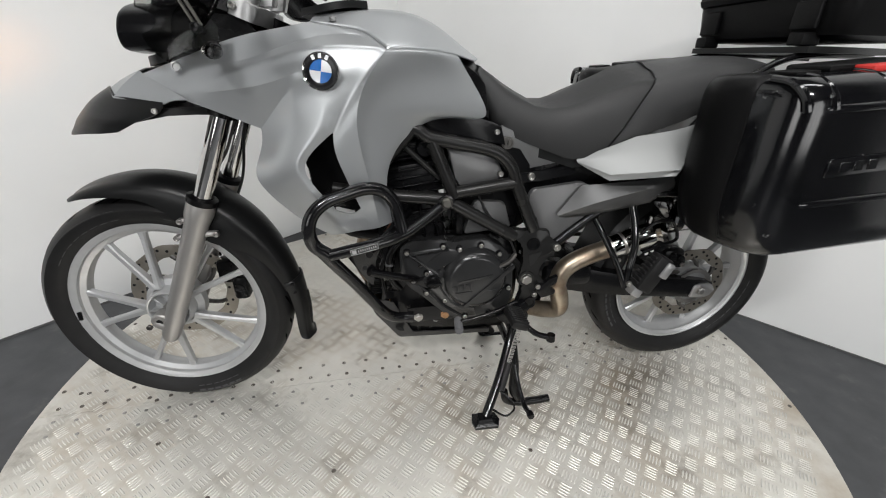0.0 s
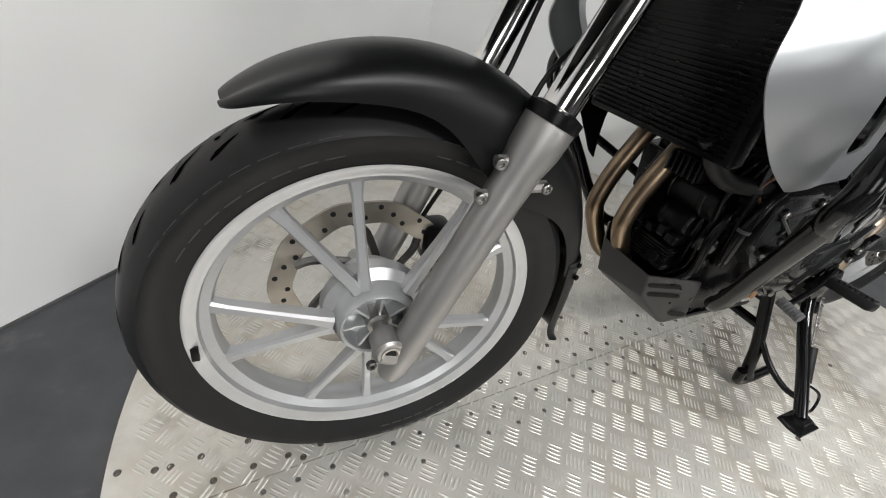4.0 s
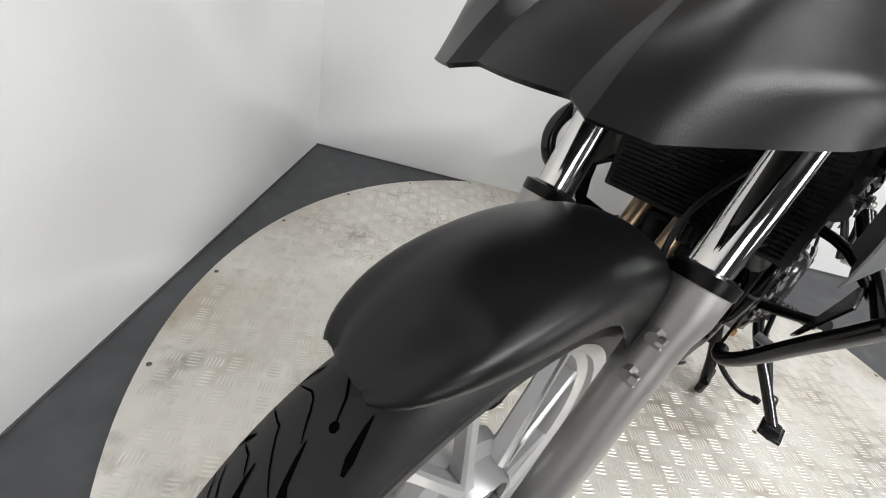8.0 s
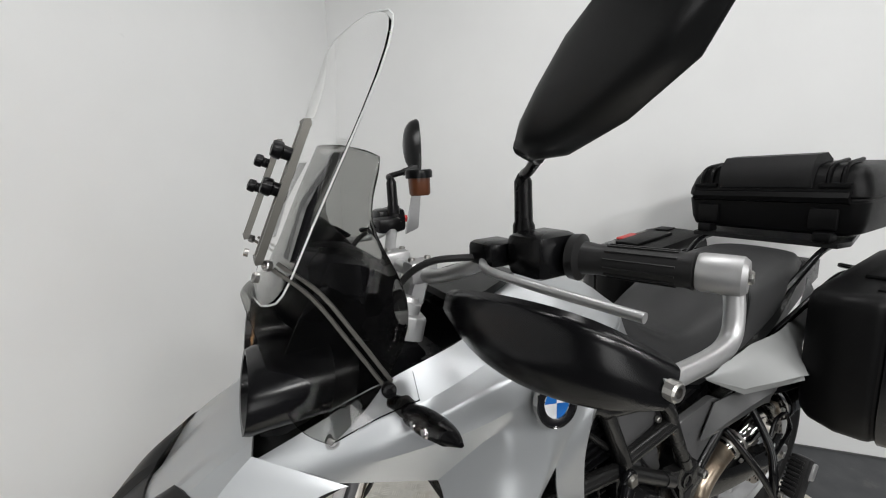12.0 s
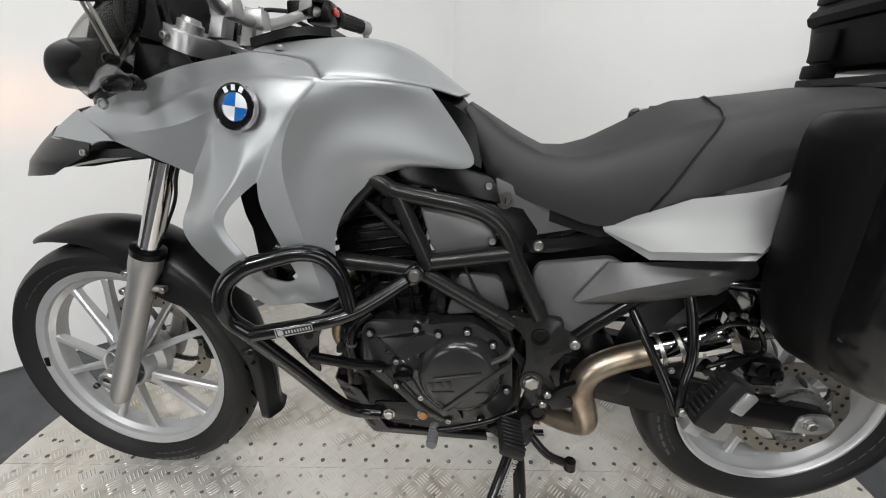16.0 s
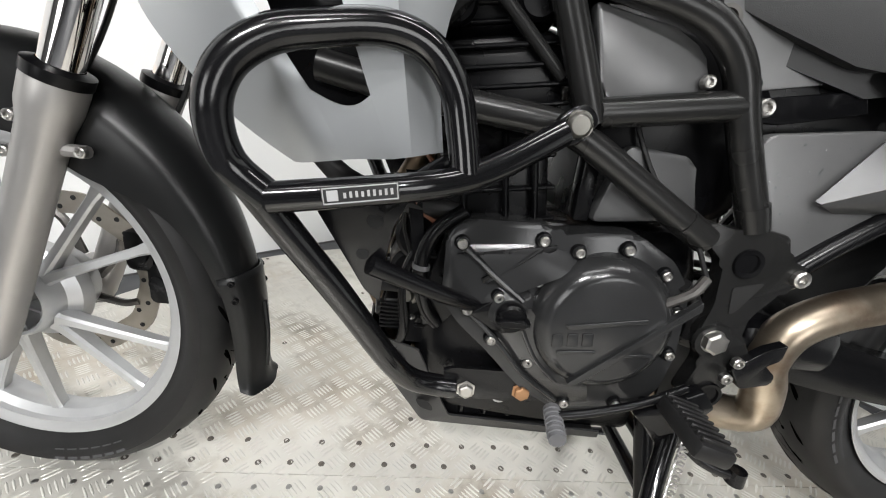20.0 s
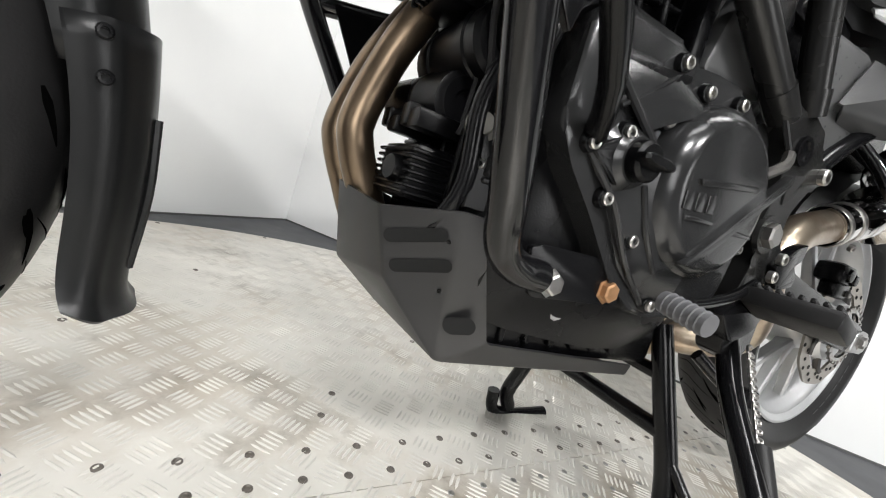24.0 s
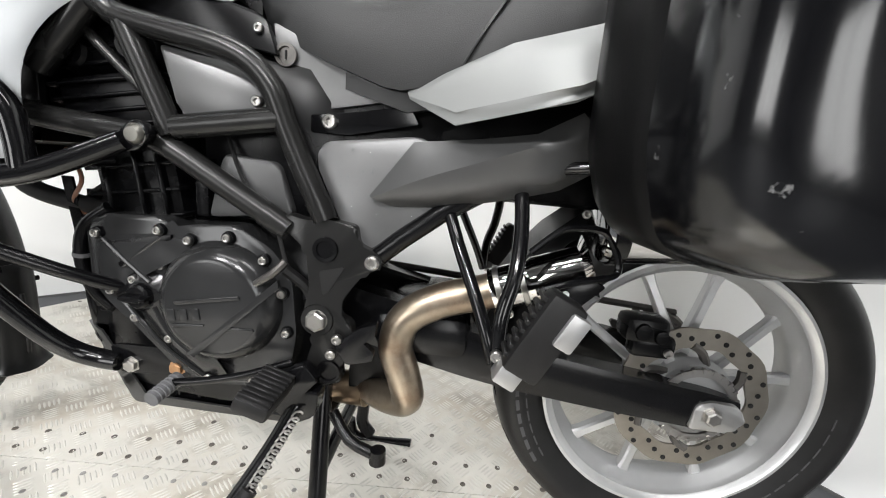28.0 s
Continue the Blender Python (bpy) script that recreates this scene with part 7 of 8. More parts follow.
rows = [r + [(x, -y, z) for x, y, z in r[-2::-1]] for r in SMOKED]
smoked = skin("windscreen", rows, SMOKEGLASS, bike, "smoked wind screen", 0.003, 2, [(0, 0, 0, 8, 1), (6, 0, 6, 8, 0.8), (0, 0, 6, 0, 0.8), (0, 8, 6, 8, 0.8)])
smoked.visible_shadow = False


def clear_at(y, z):
    return (-0.640 + (z - 1.125) * 0.450 + 0.9 * y * y + 0.012, y, z)


outline_rows = []
for z, w in ((1.120, 0.085), (1.132, 0.128), (1.160, 0.145), (1.22, 0.155), (1.30, 0.172), (1.38, 0.186), (1.43, 0.182), (1.452, 0.165), (1.462, 0.12)):
    row = []
    for k in range(9):
        u = -1 + k / 4
        dz = max(0.0, 1.165 - z) * min(1, max(0, (u * w + 0.02) / 0.04)) if z < 1.165 else 0
        row.append(clear_at(u * w, z + dz))
    outline_rows.append(row)
clear = skin("screen_extension", outline_rows, CLEARGLASS, bike, "clear acrylic touring screen extension", 0.004, 1, [(0, 0, 0, 8, 1), (8, 0, 8, 8, 1), (0, 0, 8, 0, 1), (0, 8, 8, 8, 1)])
clear.visible_shadow = False
part("screen_edge", bm_tube([outline_rows[0][k] for k in range(9)], 0.0014, 6, 2), GLASSEDGE, clear, "bright polished screen edge")
for s in (0, 8):
    part("screen_edge", bm_tube([r[s] for r in outline_rows], 0.0013, 6, 2), GLASSEDGE, clear)
part("screen_edge", bm_tube(outline_rows[8], 0.0013, 6, 2), GLASSEDGE, clear)
for s in (-1, 1):
    y = 0.122 * s
    plate = part("screen_bracket", join(
        bm_tube([(-0.622, y - 0.012 * s, 1.185), (-0.552, y - 0.012 * s, 1.335)], 0.006, 4, 1), bm_tube([(-0.622, y + 0.010 * s, 1.185), (-0.552, y + 0.010 * s, 1.335)], 0.006, 4, 1), bm_tube([(-0.552, y - 0.014 * s, 1.335), (-0.552, y + 0.012 * s, 1.335)], 0.006, 4, 1), bm_tube([(-0.622, y - 0.014 * s, 1.185), (-0.622, y + 0.012 * s, 1.185)], 0.006, 4, 1)), BRACKET, bike, "slotted grey screen bracket")
    part("bracket_back", bm_loft([[(x + a * 0.006, y + b * w, z) for a, b in ((-1, -1), (1, -1), (1, 1), (-1, 1))] for x, z, w in ((-0.585, 1.18, 0.018), (-0.56, 1.24, 0.02), (-0.52, 1.30, 0.015))], 1), SATINBLACK, plate)
    for x, z in ((-0.572, 1.303), (-0.588, 1.263)):
        part("screen_knob", bm_lathe([(0, 0.013), (0.004, 0.013), (0.004, 0.016), (0.009, 0.015), (0.0105, 0.011), (0.0105, 0.005), (0.008, 0.003), (0.008, -0.006)], 20, (x - 0.006, y, z), (-0.9, 0, 0.4)), BLACK, plate)
    bolt((-0.625, 0.101 * s, 1.160), 0.0065, (-0.9, 0.1 * s, 0.3), STEEL, plate)
    bolt((-0.613, 0.130 * s, 1.178), 0.0065, (-0.8, 0.5 * s, 0.3), STEEL, plate)
    strap = part("screen_strap", join(
        bm_tube([(-0.612, 0.128 * s, 1.176), (-0.575, 0.160 * s, 1.14), (-0.54, 0.176 * s, 1.08), (-0.508, 0.188 * s, 1.022)], 0.0028, 4, 4), bm_tube([(-0.603, 0.131 * s, 1.179), (-0.565, 0.162 * s, 1.143), (-0.530, 0.177 * s, 1.083), (-0.499, 0.189 * s, 1.026)], 0.0028, 4, 4)), BRACKET, plate, "twin grey metal strap")
    part("screen_knob", bm_lathe([(0, 0.008), (0.004, 0.008), (0.004, 0.010), (0.008, 0.009), (0.009, 0.006), (0.009, 0.0), (0.007, -0.010)], 20, (-0.506, 0.196 * s, 1.021), (-0.2, s, 0.2)), BLACK, strap)
    part("deflector", bm_loft([[(x, y2 * s, z), (x, (y2 + 0.003) * s, z), (x + 0.0, (y2 + 0.018) * s, z - 0.032), (x, (y2 + 0.015) * s, z - 0.032)] for x, y2, z in ((-0.572, 0.165, 1.000), (-0.52, 0.178, 1.020), (-0.470, 0.186, 1.030))], 2), CLEARGLASS, bike, "small clear wind deflector")
    # indicator
    stalk = part("indicator_stalk", bm_tube([(-0.492, 0.165 * s, 0.985), (-0.485, 0.188 * s, 0.988), (-0.480, 0.205 * s, 0.987)], 0.0095, 12, 3), BLACK, bike)
    part("stalk_bellows", bm_lathe([(0.010, -0.004), (0.013, -0.002), (0.010, 0.002), (0.013, 0.006), (0.010, 0.010)], 14, (-0.485, 0.188 * s, 0.988), (0.1, s, 0)), RUBBER, stalk)
    secs = []
    for t, w, h in ((0, 0.010, 0.008), (0.2, 0.017, 0.0125), (0.5, 0.018, 0.013), (0.8, 0.012, 0.010), (1, 0.003, 0.003)):
        c = Vector((-0.482, 0.200 * s, 0.988)).lerp(Vector((-0.458, 0.280 * s, 0.979)), t)
        secs.append([c + Vector((w * math.cos(a * math.pi / 6), 0.3 * w * math.cos(a * math.pi / 6) * s, h * math.sin(a * math.pi / 6))) for a in range(12)])
    body = part("indicator", bm_loft(secs, 3), BLACK, stalk, "slim LED indicator with a clear lens")
    part("indicator_lens", bm_loft([[Vector((p.x - 0.003, p.y, p.z)) for p in sec[3:10]] for sec in secs[1:4]], 2), LENSGLASS, stalk)
    for t in (0.32, 0.55):
        part("led", bm_lathe([(0, 0.003), (0.005, 0.002), (0.0065, 0), (0.0065, -0.002)], 14, Vector((-0.482, 0.200 * s, 0.988)).lerp(Vector((-0.458, 0.280 * s, 0.979)), t) + Vector((-0.0165, 0, 0)), (-1, 0.1 * s, 0)), CHROME, stalk)

# instruments
part("instrument_panel", bm_loft([[(x, a * w, z + b * h) for a, b in ((-1, -0.7), (-0.7, -1), (0.7, -1), (1, -0.7), (1, 0.7), (0.7, 1), (-0.7, 1), (-1, 0.7))] for x, w, z, h in ((-0.604, 0.035, 1.112, 0.03), (-0.585, 0.075, 1.12, 0.052), (-0.55, 0.115, 1.122, 0.066), (-0.51, 0.142, 1.115, 0.07), (-0.465, 0.125, 1.095, 0.06))], 2), BLACK, bike, "black instrument panel")
for dy, x, z, r in ((-0.035, -0.52, 1.185, 0.036), (0.045, -0.50, 1.15, 0.04)):
    dial = part("dial_housing", bm_lathe([(0, -0.03), (r, -0.03), (r * 1.08, 0.0), (r * 1.08, 0.012), (r, 0.014), (r * 0.94, 0.006)], 32, (x, dy, z), (0.72, 0, 0.6)), BLACK, bike)
    part("dial_glass", bm_lathe([(0, 0.0065), (r * 0.94, 0.0065), (r * 0.94, 0.005)], 32, (x, dy, z), (0.72, 0, 0.6)), DIALGLASS, dial)
for s in (1, -1):
    part("cockpit_panel", bm_plate([(-0.620, 0.985), (-0.622, 1.035), (-0.585, 1.105), (-0.560, 1.140), (-0.520, 1.140), (-0.440, 1.045), (-0.415, 1.01), (-0.47, 0.99), (-0.56, 0.975)], -0.118 * s, -0.113 * s, 0.001, 0.008), BLACK, bike, "black inner cockpit panel")
part("cockpit_tray", bm_loft([[(x, a * w, z + b * 0.01) for a, b in ((-1, -1), (1, -1), (1, 1), (-1, 1))] for x, w, z in ((-0.56, 0.10, 1.01), (-0.48, 0.115, 1.0), (-0.38, 0.12, 0.99))], 2), BLACK, bike)

# handlebar
bar = [(-0.254, -0.436, 1.166), (-0.300, -0.30, 1.168), (-0.325, -0.215, 1.165), (-0.372, -0.12, 1.125), (-0.388, -0.06, 1.115), (-0.388, 0.06, 1.115), (-0.372, 0.12, 1.125), (-0.325, 0.215, 1.165), (-0.300, 0.30, 1.168), (-0.254, 0.436, 1.166)]
part("handlebar", bm_tube(bar, 0.0112, 16, 6), CASTALU, bike, "silver handlebar")
for s in (-1, 1):
    riser = part("handlebar_riser", join(bm_loft([[(x + a * 0.016, s * 0.052 + b * 0.018, z) for a, b in ((-1, -0.7), (-0.7, -1), (0.7, -1), (1, -0.7), (1, 0.7), (0.7, 1), (-0.7, 1), (-1, 0.7))] for x, z in ((-0.408, 1.07), (-0.398, 1.10), (-0.39, 1.118))], 1), bm_box((-0.412, s * 0.052 - 0.02, 1.10), (-0.364, s * 0.052 + 0.02, 1.138), 0.008)), CASTALU, bike, "cast handlebar riser")
    for dx in (-0.402, -0.374):
        bolt((dx, s * 0.052, 1.138), 0.0055, (0.2, 0, 1), STEEL, riser)
    d = (Vector((-0.254, 0.436 * s, 1.166)) - Vector((-0.300, 0.30 * s, 1.168))).normalized()
    base = Vector((-0.300, 0.30 * s, 1.168))
    grip = part("grip", bm_lathe([(0.012, -0.012), (0.026, -0.010), (0.027, 0.0), (0.019, 0.004), (0.017, 0.02), (0.0175, 0.105), (0.019, 0.112), (0.014, 0.114)], 24, base, d), RUBBER, bike, "black rubber grip")
    for k in range(12):
        a = 2 * math.pi * k / 12
        u, w = d.orthogonal().normalized(), d.cross(d.orthogonal().normalized())
        off = 0.0178 * (math.cos(a) * u + math.sin(a) * w)
        part("grip_rib", bm_tube([base + d * 0.03 + off, base + d * 0.098 + off], 0.0012, 5, 1), RUBBER, grip)
    weight = part("bar_end", bm_lathe([(0, 0.150), (0.006, 0.150), (0.0065, 0.153), (0.0145, 0.153), (0.0182, 0.149), (0.0186, 0.142), (0.0186, 0.118), (0.017, 0.114)], 28, base, d), CASTALU, bike, "machined silver bar end")
    bolt(base + d * 0.1515, 0.0065, d, STEEL, weight)
    part("switch_block", bm_box((-0.352, min(0.225 * s, 0.288 * s), 1.142), (-0.285, max(0.225 * s, 0.288 * s), 1.196), 0.012), BLACK, bike, "black switch block")
    part("switch", bm_box((-0.285, min(0.24 * s, 0.265 * s), 1.162), (-0.276, max(0.24 * s, 0.265 * s), 1.178), 0.003), REDPLASTIC if s > 0 else BLACK, bike)
    part("lever_perch", bm_box((-0.372, min(0.17 * s, 0.225 * s), 1.15), (-0.32, max(0.17 * s, 0.225 * s), 1.182), 0.008), BLACK, bike)
    part("control_lever", bm_tube([(-0.36, 0.19 * s, 1.158), (-0.385, 0.235 * s, 1.155), (-0.372, 0.30 * s, 1.148), (-0.345, 0.36 * s, 1.138), (-0.335, 0.405 * s, 1.135)], 0.0055, 10, 4), CASTALU if s < 0 else BLACK, bike, "hand lever")
    part("control_cable", bm_tube([(-0.365, 0.185 * s, 1.16), (-0.42, 0.15 * s, 1.155), (-0.455, 0.12 * s, 1.12), (-0.46, 0.10 * s, 1.06), (-0.43, 0.07 * s, 0.98)], 0.0048, 8, 6), RUBBER, bike)
    # hand guard
    support = part("hand_guard_bar", bm_tube([(-0.2545, 0.434 * s, 1.160), (-0.256, 0.438 * s, 1.135), (-0.268, 0.442 * s, 1.112), (-0.30, 0.445 * s, 1.104), (-0.378, 0.447 * s, 1.104)], 0.0086, 14, 5), CASTALU, bike, "bare metal hand guard bar")
    rows = [
        [(-0.360, 0.444 * s, 1.118), (-0.362, 0.453 * s, 1.114), (-0.372, 0.457 * s, 1.100), (-0.378, 0.453 * s, 1.086), (-0.376, 0.444 * s, 1.084)],
        [(-0.408, 0.415 * s, 1.154), (-0.420, 0.420 * s, 1.151), (-0.427, 0.421 * s, 1.110), (-0.408, 0.418 * s, 1.074), (-0.400, 0.412 * s, 1.073)],
        [(-0.432, 0.345 * s, 1.158), (-0.444, 0.348 * s, 1.154), (-0.452, 0.350 * s, 1.112), (-0.436, 0.348 * s, 1.072), (-0.426, 0.342 * s, 1.071)],
        [(-0.440, 0.275 * s, 1.150), (-0.450, 0.276 * s, 1.146), (-0.456, 0.278 * s, 1.117), (-0.443, 0.278 * s, 1.084), (-0.433, 0.275 * s, 1.083)],
        [(-0.428, 0.225 * s, 1.135), (-0.434, 0.224 * s, 1.132), (-0.440, 0.224 * s, 1.115), (-0.432, 0.226 * s, 1.100), (-0.426, 0.227 * s, 1.099)],
    ]
    guard = skin("hand_guard", rows if s < 0 else [r[::-1] for r in rows], SATINBLACK, bike, "satin black hand guard", 0.004, 2, [(0, 0, 0, 4, 1), (4, 0, 4, 4, 1), (0, 0, 4, 0, 1), (0, 4, 4, 4, 1), (0, 2, 4, 2, 0.3), (0, 1, 4, 1, 0.5)])
    bolt((-0.374, 0.455 * s, 1.103), 0.0085, (0, s, 0), STEEL, guard)
    # mirror
    part("mirror_base", bm_lathe([(0.0, 0.06), (0.006, 0.06), (0.011, 0.05), (0.0115, 0.0), (0.014, -0.005), (0.014, -0.02)], 16, (-0.318, 0.222 * s, 1.205), (0, 0, 1)), BLACK, bike)
    hub = (-0.350, -0.285, 1.281) if s < 0 else (-0.272, 0.262, 1.275)
    part("mirror_stem", bm_tube([(-0.318, 0.222 * s, 1.25), (-0.320, 0.226 * s, 1.262), (-0.332 if s < 0 else -0.31, 0.250 * s, 1.268), hub], 0.0065, 12, 5), BLACK, bike)
    n = Vector((0.94, -0.02 if s < 0 else -0.30, -0.10)).normalized()
    long = Vector((-0.20, 0.86 * s, 0.56)) if s < 0 else Vector((-0.10, 0.62, 0.60))
    long = (long - n * long.dot(n)).normalized()
    short = n.cross(long)
    c = Vector((-0.373, -0.385, 1.343)) if s < 0 else Vector((-0.208, 0.312, 1.335))
    shape = [(-0.112, 0.0), (-0.10, 0.014), (-0.06, 0.036), (0.0, 0.048), (0.06, 0.047), (0.092, 0.030), (0.098, 0.0), (0.090, -0.030), (0.055, -0.044), (0.0, -0.042), (-0.06, -0.026), (-0.10, -0.011)]
    size = 1.0 if s < 0 else 0.82
    ring = lambda k, d: [c + (long * a * k + short * b * k) * size + n * d for a, b in shape]
    head = part("mirror", bm_loft([ring(0.25, -0.034), ring(0.6, -0.030), ring(0.88, -0.018), ring(1.0, -0.002), ring(1.0, 0.004), ring(0.94, 0.005)], 2), MATTBLACK, bike, "black rear view mirror")
    bm = bmesh.new()
    bm.faces.new([bm.verts.new(p) for p in ring(0.9, 0.0055)])
    part("mirror_glass", bm, MIRROR, head, "silvered mirror glass")
    part("mirror_neck", bm_tube([hub, c - long * 0.095 * size - n * 0.006], 0.008, 12, 1, True, 0.013), MATTBLACK, head)
# brake reservoir on the throttle side
res = part("brake_reservoir", bm_lathe([(0, 0), (0.018, 0), (0.021, 0.004), (0.022, 0.034), (0.025, 0.036), (0.025, 0.046), (0.0, 0.047)], 24, (-0.302, 0.112, 1.228), (0, 0, 1)), DARKAMBER, bike, "brake fluid reservoir with a black lid")
part("reservoir_lid", bm_lathe([(0.0265, 0.034), (0.027, 0.046), (0.025, 0.050), (0, 0.050)], 24, (-0.302, 0.112, 1.228), (0, 0, 1)), BLACK, res)
part("reservoir_bracket", bm_plate([(-0.330, 1.15), (-0.300, 1.16), (-0.285, 1.26), (-0.300, 1.265)], 0.134, 0.138, 0.001, 0.003), CASTALU, res)

# ---------------------------------------------------------------- luggage
def shell(x0, x1, z0, z1, y, k):
    """One rounded outline of a case at depth y, drawn in by k; its lower front corner is cut back."""
    out = [(x0 + k + 0.02, z1 - k), (x1 - k, z1 - k), (x1 - k, z0 + k), (x0 + 0.060, z0 + k), (x0 + 0.016 + k * 0.6, z0 + 0.022 + k * 0.5), (x0 + k, z0 + 0.09)]
    return [(p[0], y, p[1]) for p in rounded(out, 0.036, 5)]


def pannier(name, s, dx, x1, z1, dy, label):
    """A case in two halves; its front runs back towards the outer face."""
    top = tagged(new(name), label, "pannier", "panniers")
    top.matrix_world = BIKE @ Matrix.Translation((0.52, 0, 0.72)) @ Matrix.Rotation(radians(-5.0), 4, "Y") @ Matrix.Translation((-0.52, 0, -0.72))
    seam, outer, inner, x0, z0 = 0.360 + dy, 0.456 + dy, 0.225 + dy, 0.52 + dx, 0.572
    part("inner_shell", bm_loft([shell(x + dx, x1, z, z1 + e, (y + dy) * s, 0) for y, x, z, e in ((0.225, 0.545, 0.638, -0.03), (0.232, 0.522, 0.618, -0.012), (0.25, 0.510, 0.608, -0.004), (0.30, 0.503, 0.600, 0), (0.345, 0.517, 0.596, 0), (0.352, 0.520, 0.597, 0), (0.359, 0.526, 0.602, -0.005))], 1), CASEMATT, top, "matt black inner case half")
    part("seam_gasket", bm_loft([shell(0.526 + dx, x1, 0.602, z1 - 0.006, (y + dy) * s, 0.0) for y in (0.356, 0.366)], 1), RUBBER, top)
    lid = part("outer_shell", bm_loft([shell(x + dx, x1 + 0.52 - x, z, z1 + e, (y + dy) * s, 0) for y, x, z, e in ((0.3635, 0.526, 0.602, -0.006), (0.368, 0.521, 0.597, -0.001), (0.40, 0.526, 0.600, 0), (0.424, 0.534, 0.606, -0.004), (0.440, 0.545, 0.614, -0.014), (0.451, 0.562, 0.626, -0.03), (0.456, 0.592, 0.648, -0.055))], 1), CASEGLOSS, top, "scuffed glossy black case lid")
    # moulded ridges across the lid
    for zz, h in ((0.905, 0.006), (0.728, 0.009)):
        part("lid_ridge", bm_tube([(x0 + 0.05, (outer - 0.034) * s, zz - 0.004), (x0 + 0.075, (outer - 0.016) * s, zz - 0.001), (x0 + 0.11, (outer - 0.0035) * s, zz), (x0 + 0.2, (outer - 0.0015) * s, zz), (x1 - 0.14, (outer - 0.0015) * s, zz), (x1 - 0.10, (outer - 0.012) * s, zz)], 0.0085, 12, 4), CASEGLOSS, lid)
    for xx in (x0 + 0.035, x0 + 0.09, x0 + 0.20, x0 + 0.31, x0 + 0.40):
        part("lid_rib", bm_tube([(xx, (seam + 0.02) * s, z1 - 0.003), (xx, (outer - 0.035) * s, z1 - 0.008), (xx + 0.004, (outer - 0.008) * s, z1 - 0.03), (xx + 0.008, (outer - 0.0) * s, z1 - 0.055)], 0.0065, 8, 3), CASEGLOSS, lid)
    part("name_plate", bm_plate([(x0 + 0.12, z0 + 0.208), (x0 + 0.26, z0 + 0.210), (x0 + 0.26, z0 + 0.246), (x0 + 0.12, z0 + 0.244)], (outer + 0.0035) * s, (outer - 0.004) * s, 0.002, 0.006), CASEGLOSS, lid)
    for k in range(3):
        part("plate_mark", bm_box((x0 + 0.145 + 0.03 * k, min((outer + 0.002) * s, (outer + 0.0045) * s), z0 + 0.217), (x0 + 0.165 + 0.03 * k, max((outer + 0.002) * s, (outer + 0.0045) * s), z0 + 0.236), 0.0006, 1), CASEGLOSS, lid)
    part("carry_handle", bm_box((x0 + 0.15, min((inner + 0.06) * s, (seam + 0.02) * s), z1 - 0.004), (x0 + 0.36, max((inner + 0.06) * s, (seam + 0.02) * s), z1 + 0.010), 0.006), CASEMATT, top)
    part("latch", bm_box((x0 + 0.20, min((seam + 0.015) * s, (seam + 0.055) * s), z1 - 0.004), (x0 + 0.29, max((seam + 0.015) * s, (seam + 0.055) * s), z1 + 0.008), 0.004), REDPLASTIC, top, "red latch")
    for xx in (x0 + 0.07, x0 + 0.40):
        part("strap_bracket", bm_box((xx, min((seam - 0.03) * s, (seam + 0.03) * s), z1 - 0.002), (xx + 0.05, max((seam - 0.03) * s, (seam + 0.03) * s), z1 + 0.005), 0.002), CASEMATT, top)
    return top


pannier("pannier", -1, 0.0, 1.0, 0.960, 0.0, "large black hard pannier with scuffed glossy lid on the bike's side")
pannier("pannier", 1, -0.005, 1.00, 0.955, 0.02, "black hard pannier with a red latch on the bike's far side")

case = tagged(new("top_case"), "black hard top case with a padded backrest on the rear rack", "top case")
case.matrix_world = BIKE


def case_ring(z, k, x0=0.800, x1=1.15, w=0.232):
    out = [(x0 + k, -w + k), (x1 - k, -w + k), (x1 - k, w - k), (x0 + k, w - k)]
    return [(p[0], p[1], z) for p in rounded(out, 0.05, 4)]


part("lower_shell", bm_loft([case_ring(z, k) for z, k in ((1.036, 0.03), (1.044, 0.014), (1.07, 0.006), (1.13, 0.0), (1.136, 0.004))], 1), CASEMATT, case, "matt black case bottom")
part("seam", bm_loft([case_ring(z, 0.006) for z in (1.134, 1.142)], 1), RUBBER, case)
part("upper_shell", bm_loft([case_ring(z, k) for z, k in ((1.140, 0.004), (1.146, -0.002), (1.165, 0.0), (1.20, 0.010), (1.222, 0.022), (1.234, 0.045), (1.238, 0.09))], 1), CASEMATT, case, "matt black case lid")
part("backrest_pad", bm_loft([[(0.79 + x, y, z) for x, z in ((0.030, 1.165), (0.004, 1.172), (-0.006, 1.20), (0.002, 1.235), (0.03, 1.262), (0.09, 1.266), (0.13, 1.245), (0.12, 1.2))] for y in (-0.118, -0.11, -0.06, 0.0, 0.06, 0.11, 0.118)], 1), CASEPAD, case, "padded backrest")
part("front_ridge", bm_loft([[(0.802 + a, y, 1.145 + b) for a, b in ((0.01, -0.022), (-0.012, -0.014), (-0.018, 0.0), (-0.010, 0.014), (0.012, 0.02))] for y in (-0.20, -0.18, 0.18, 0.20)], 1), CASEMATT, case)
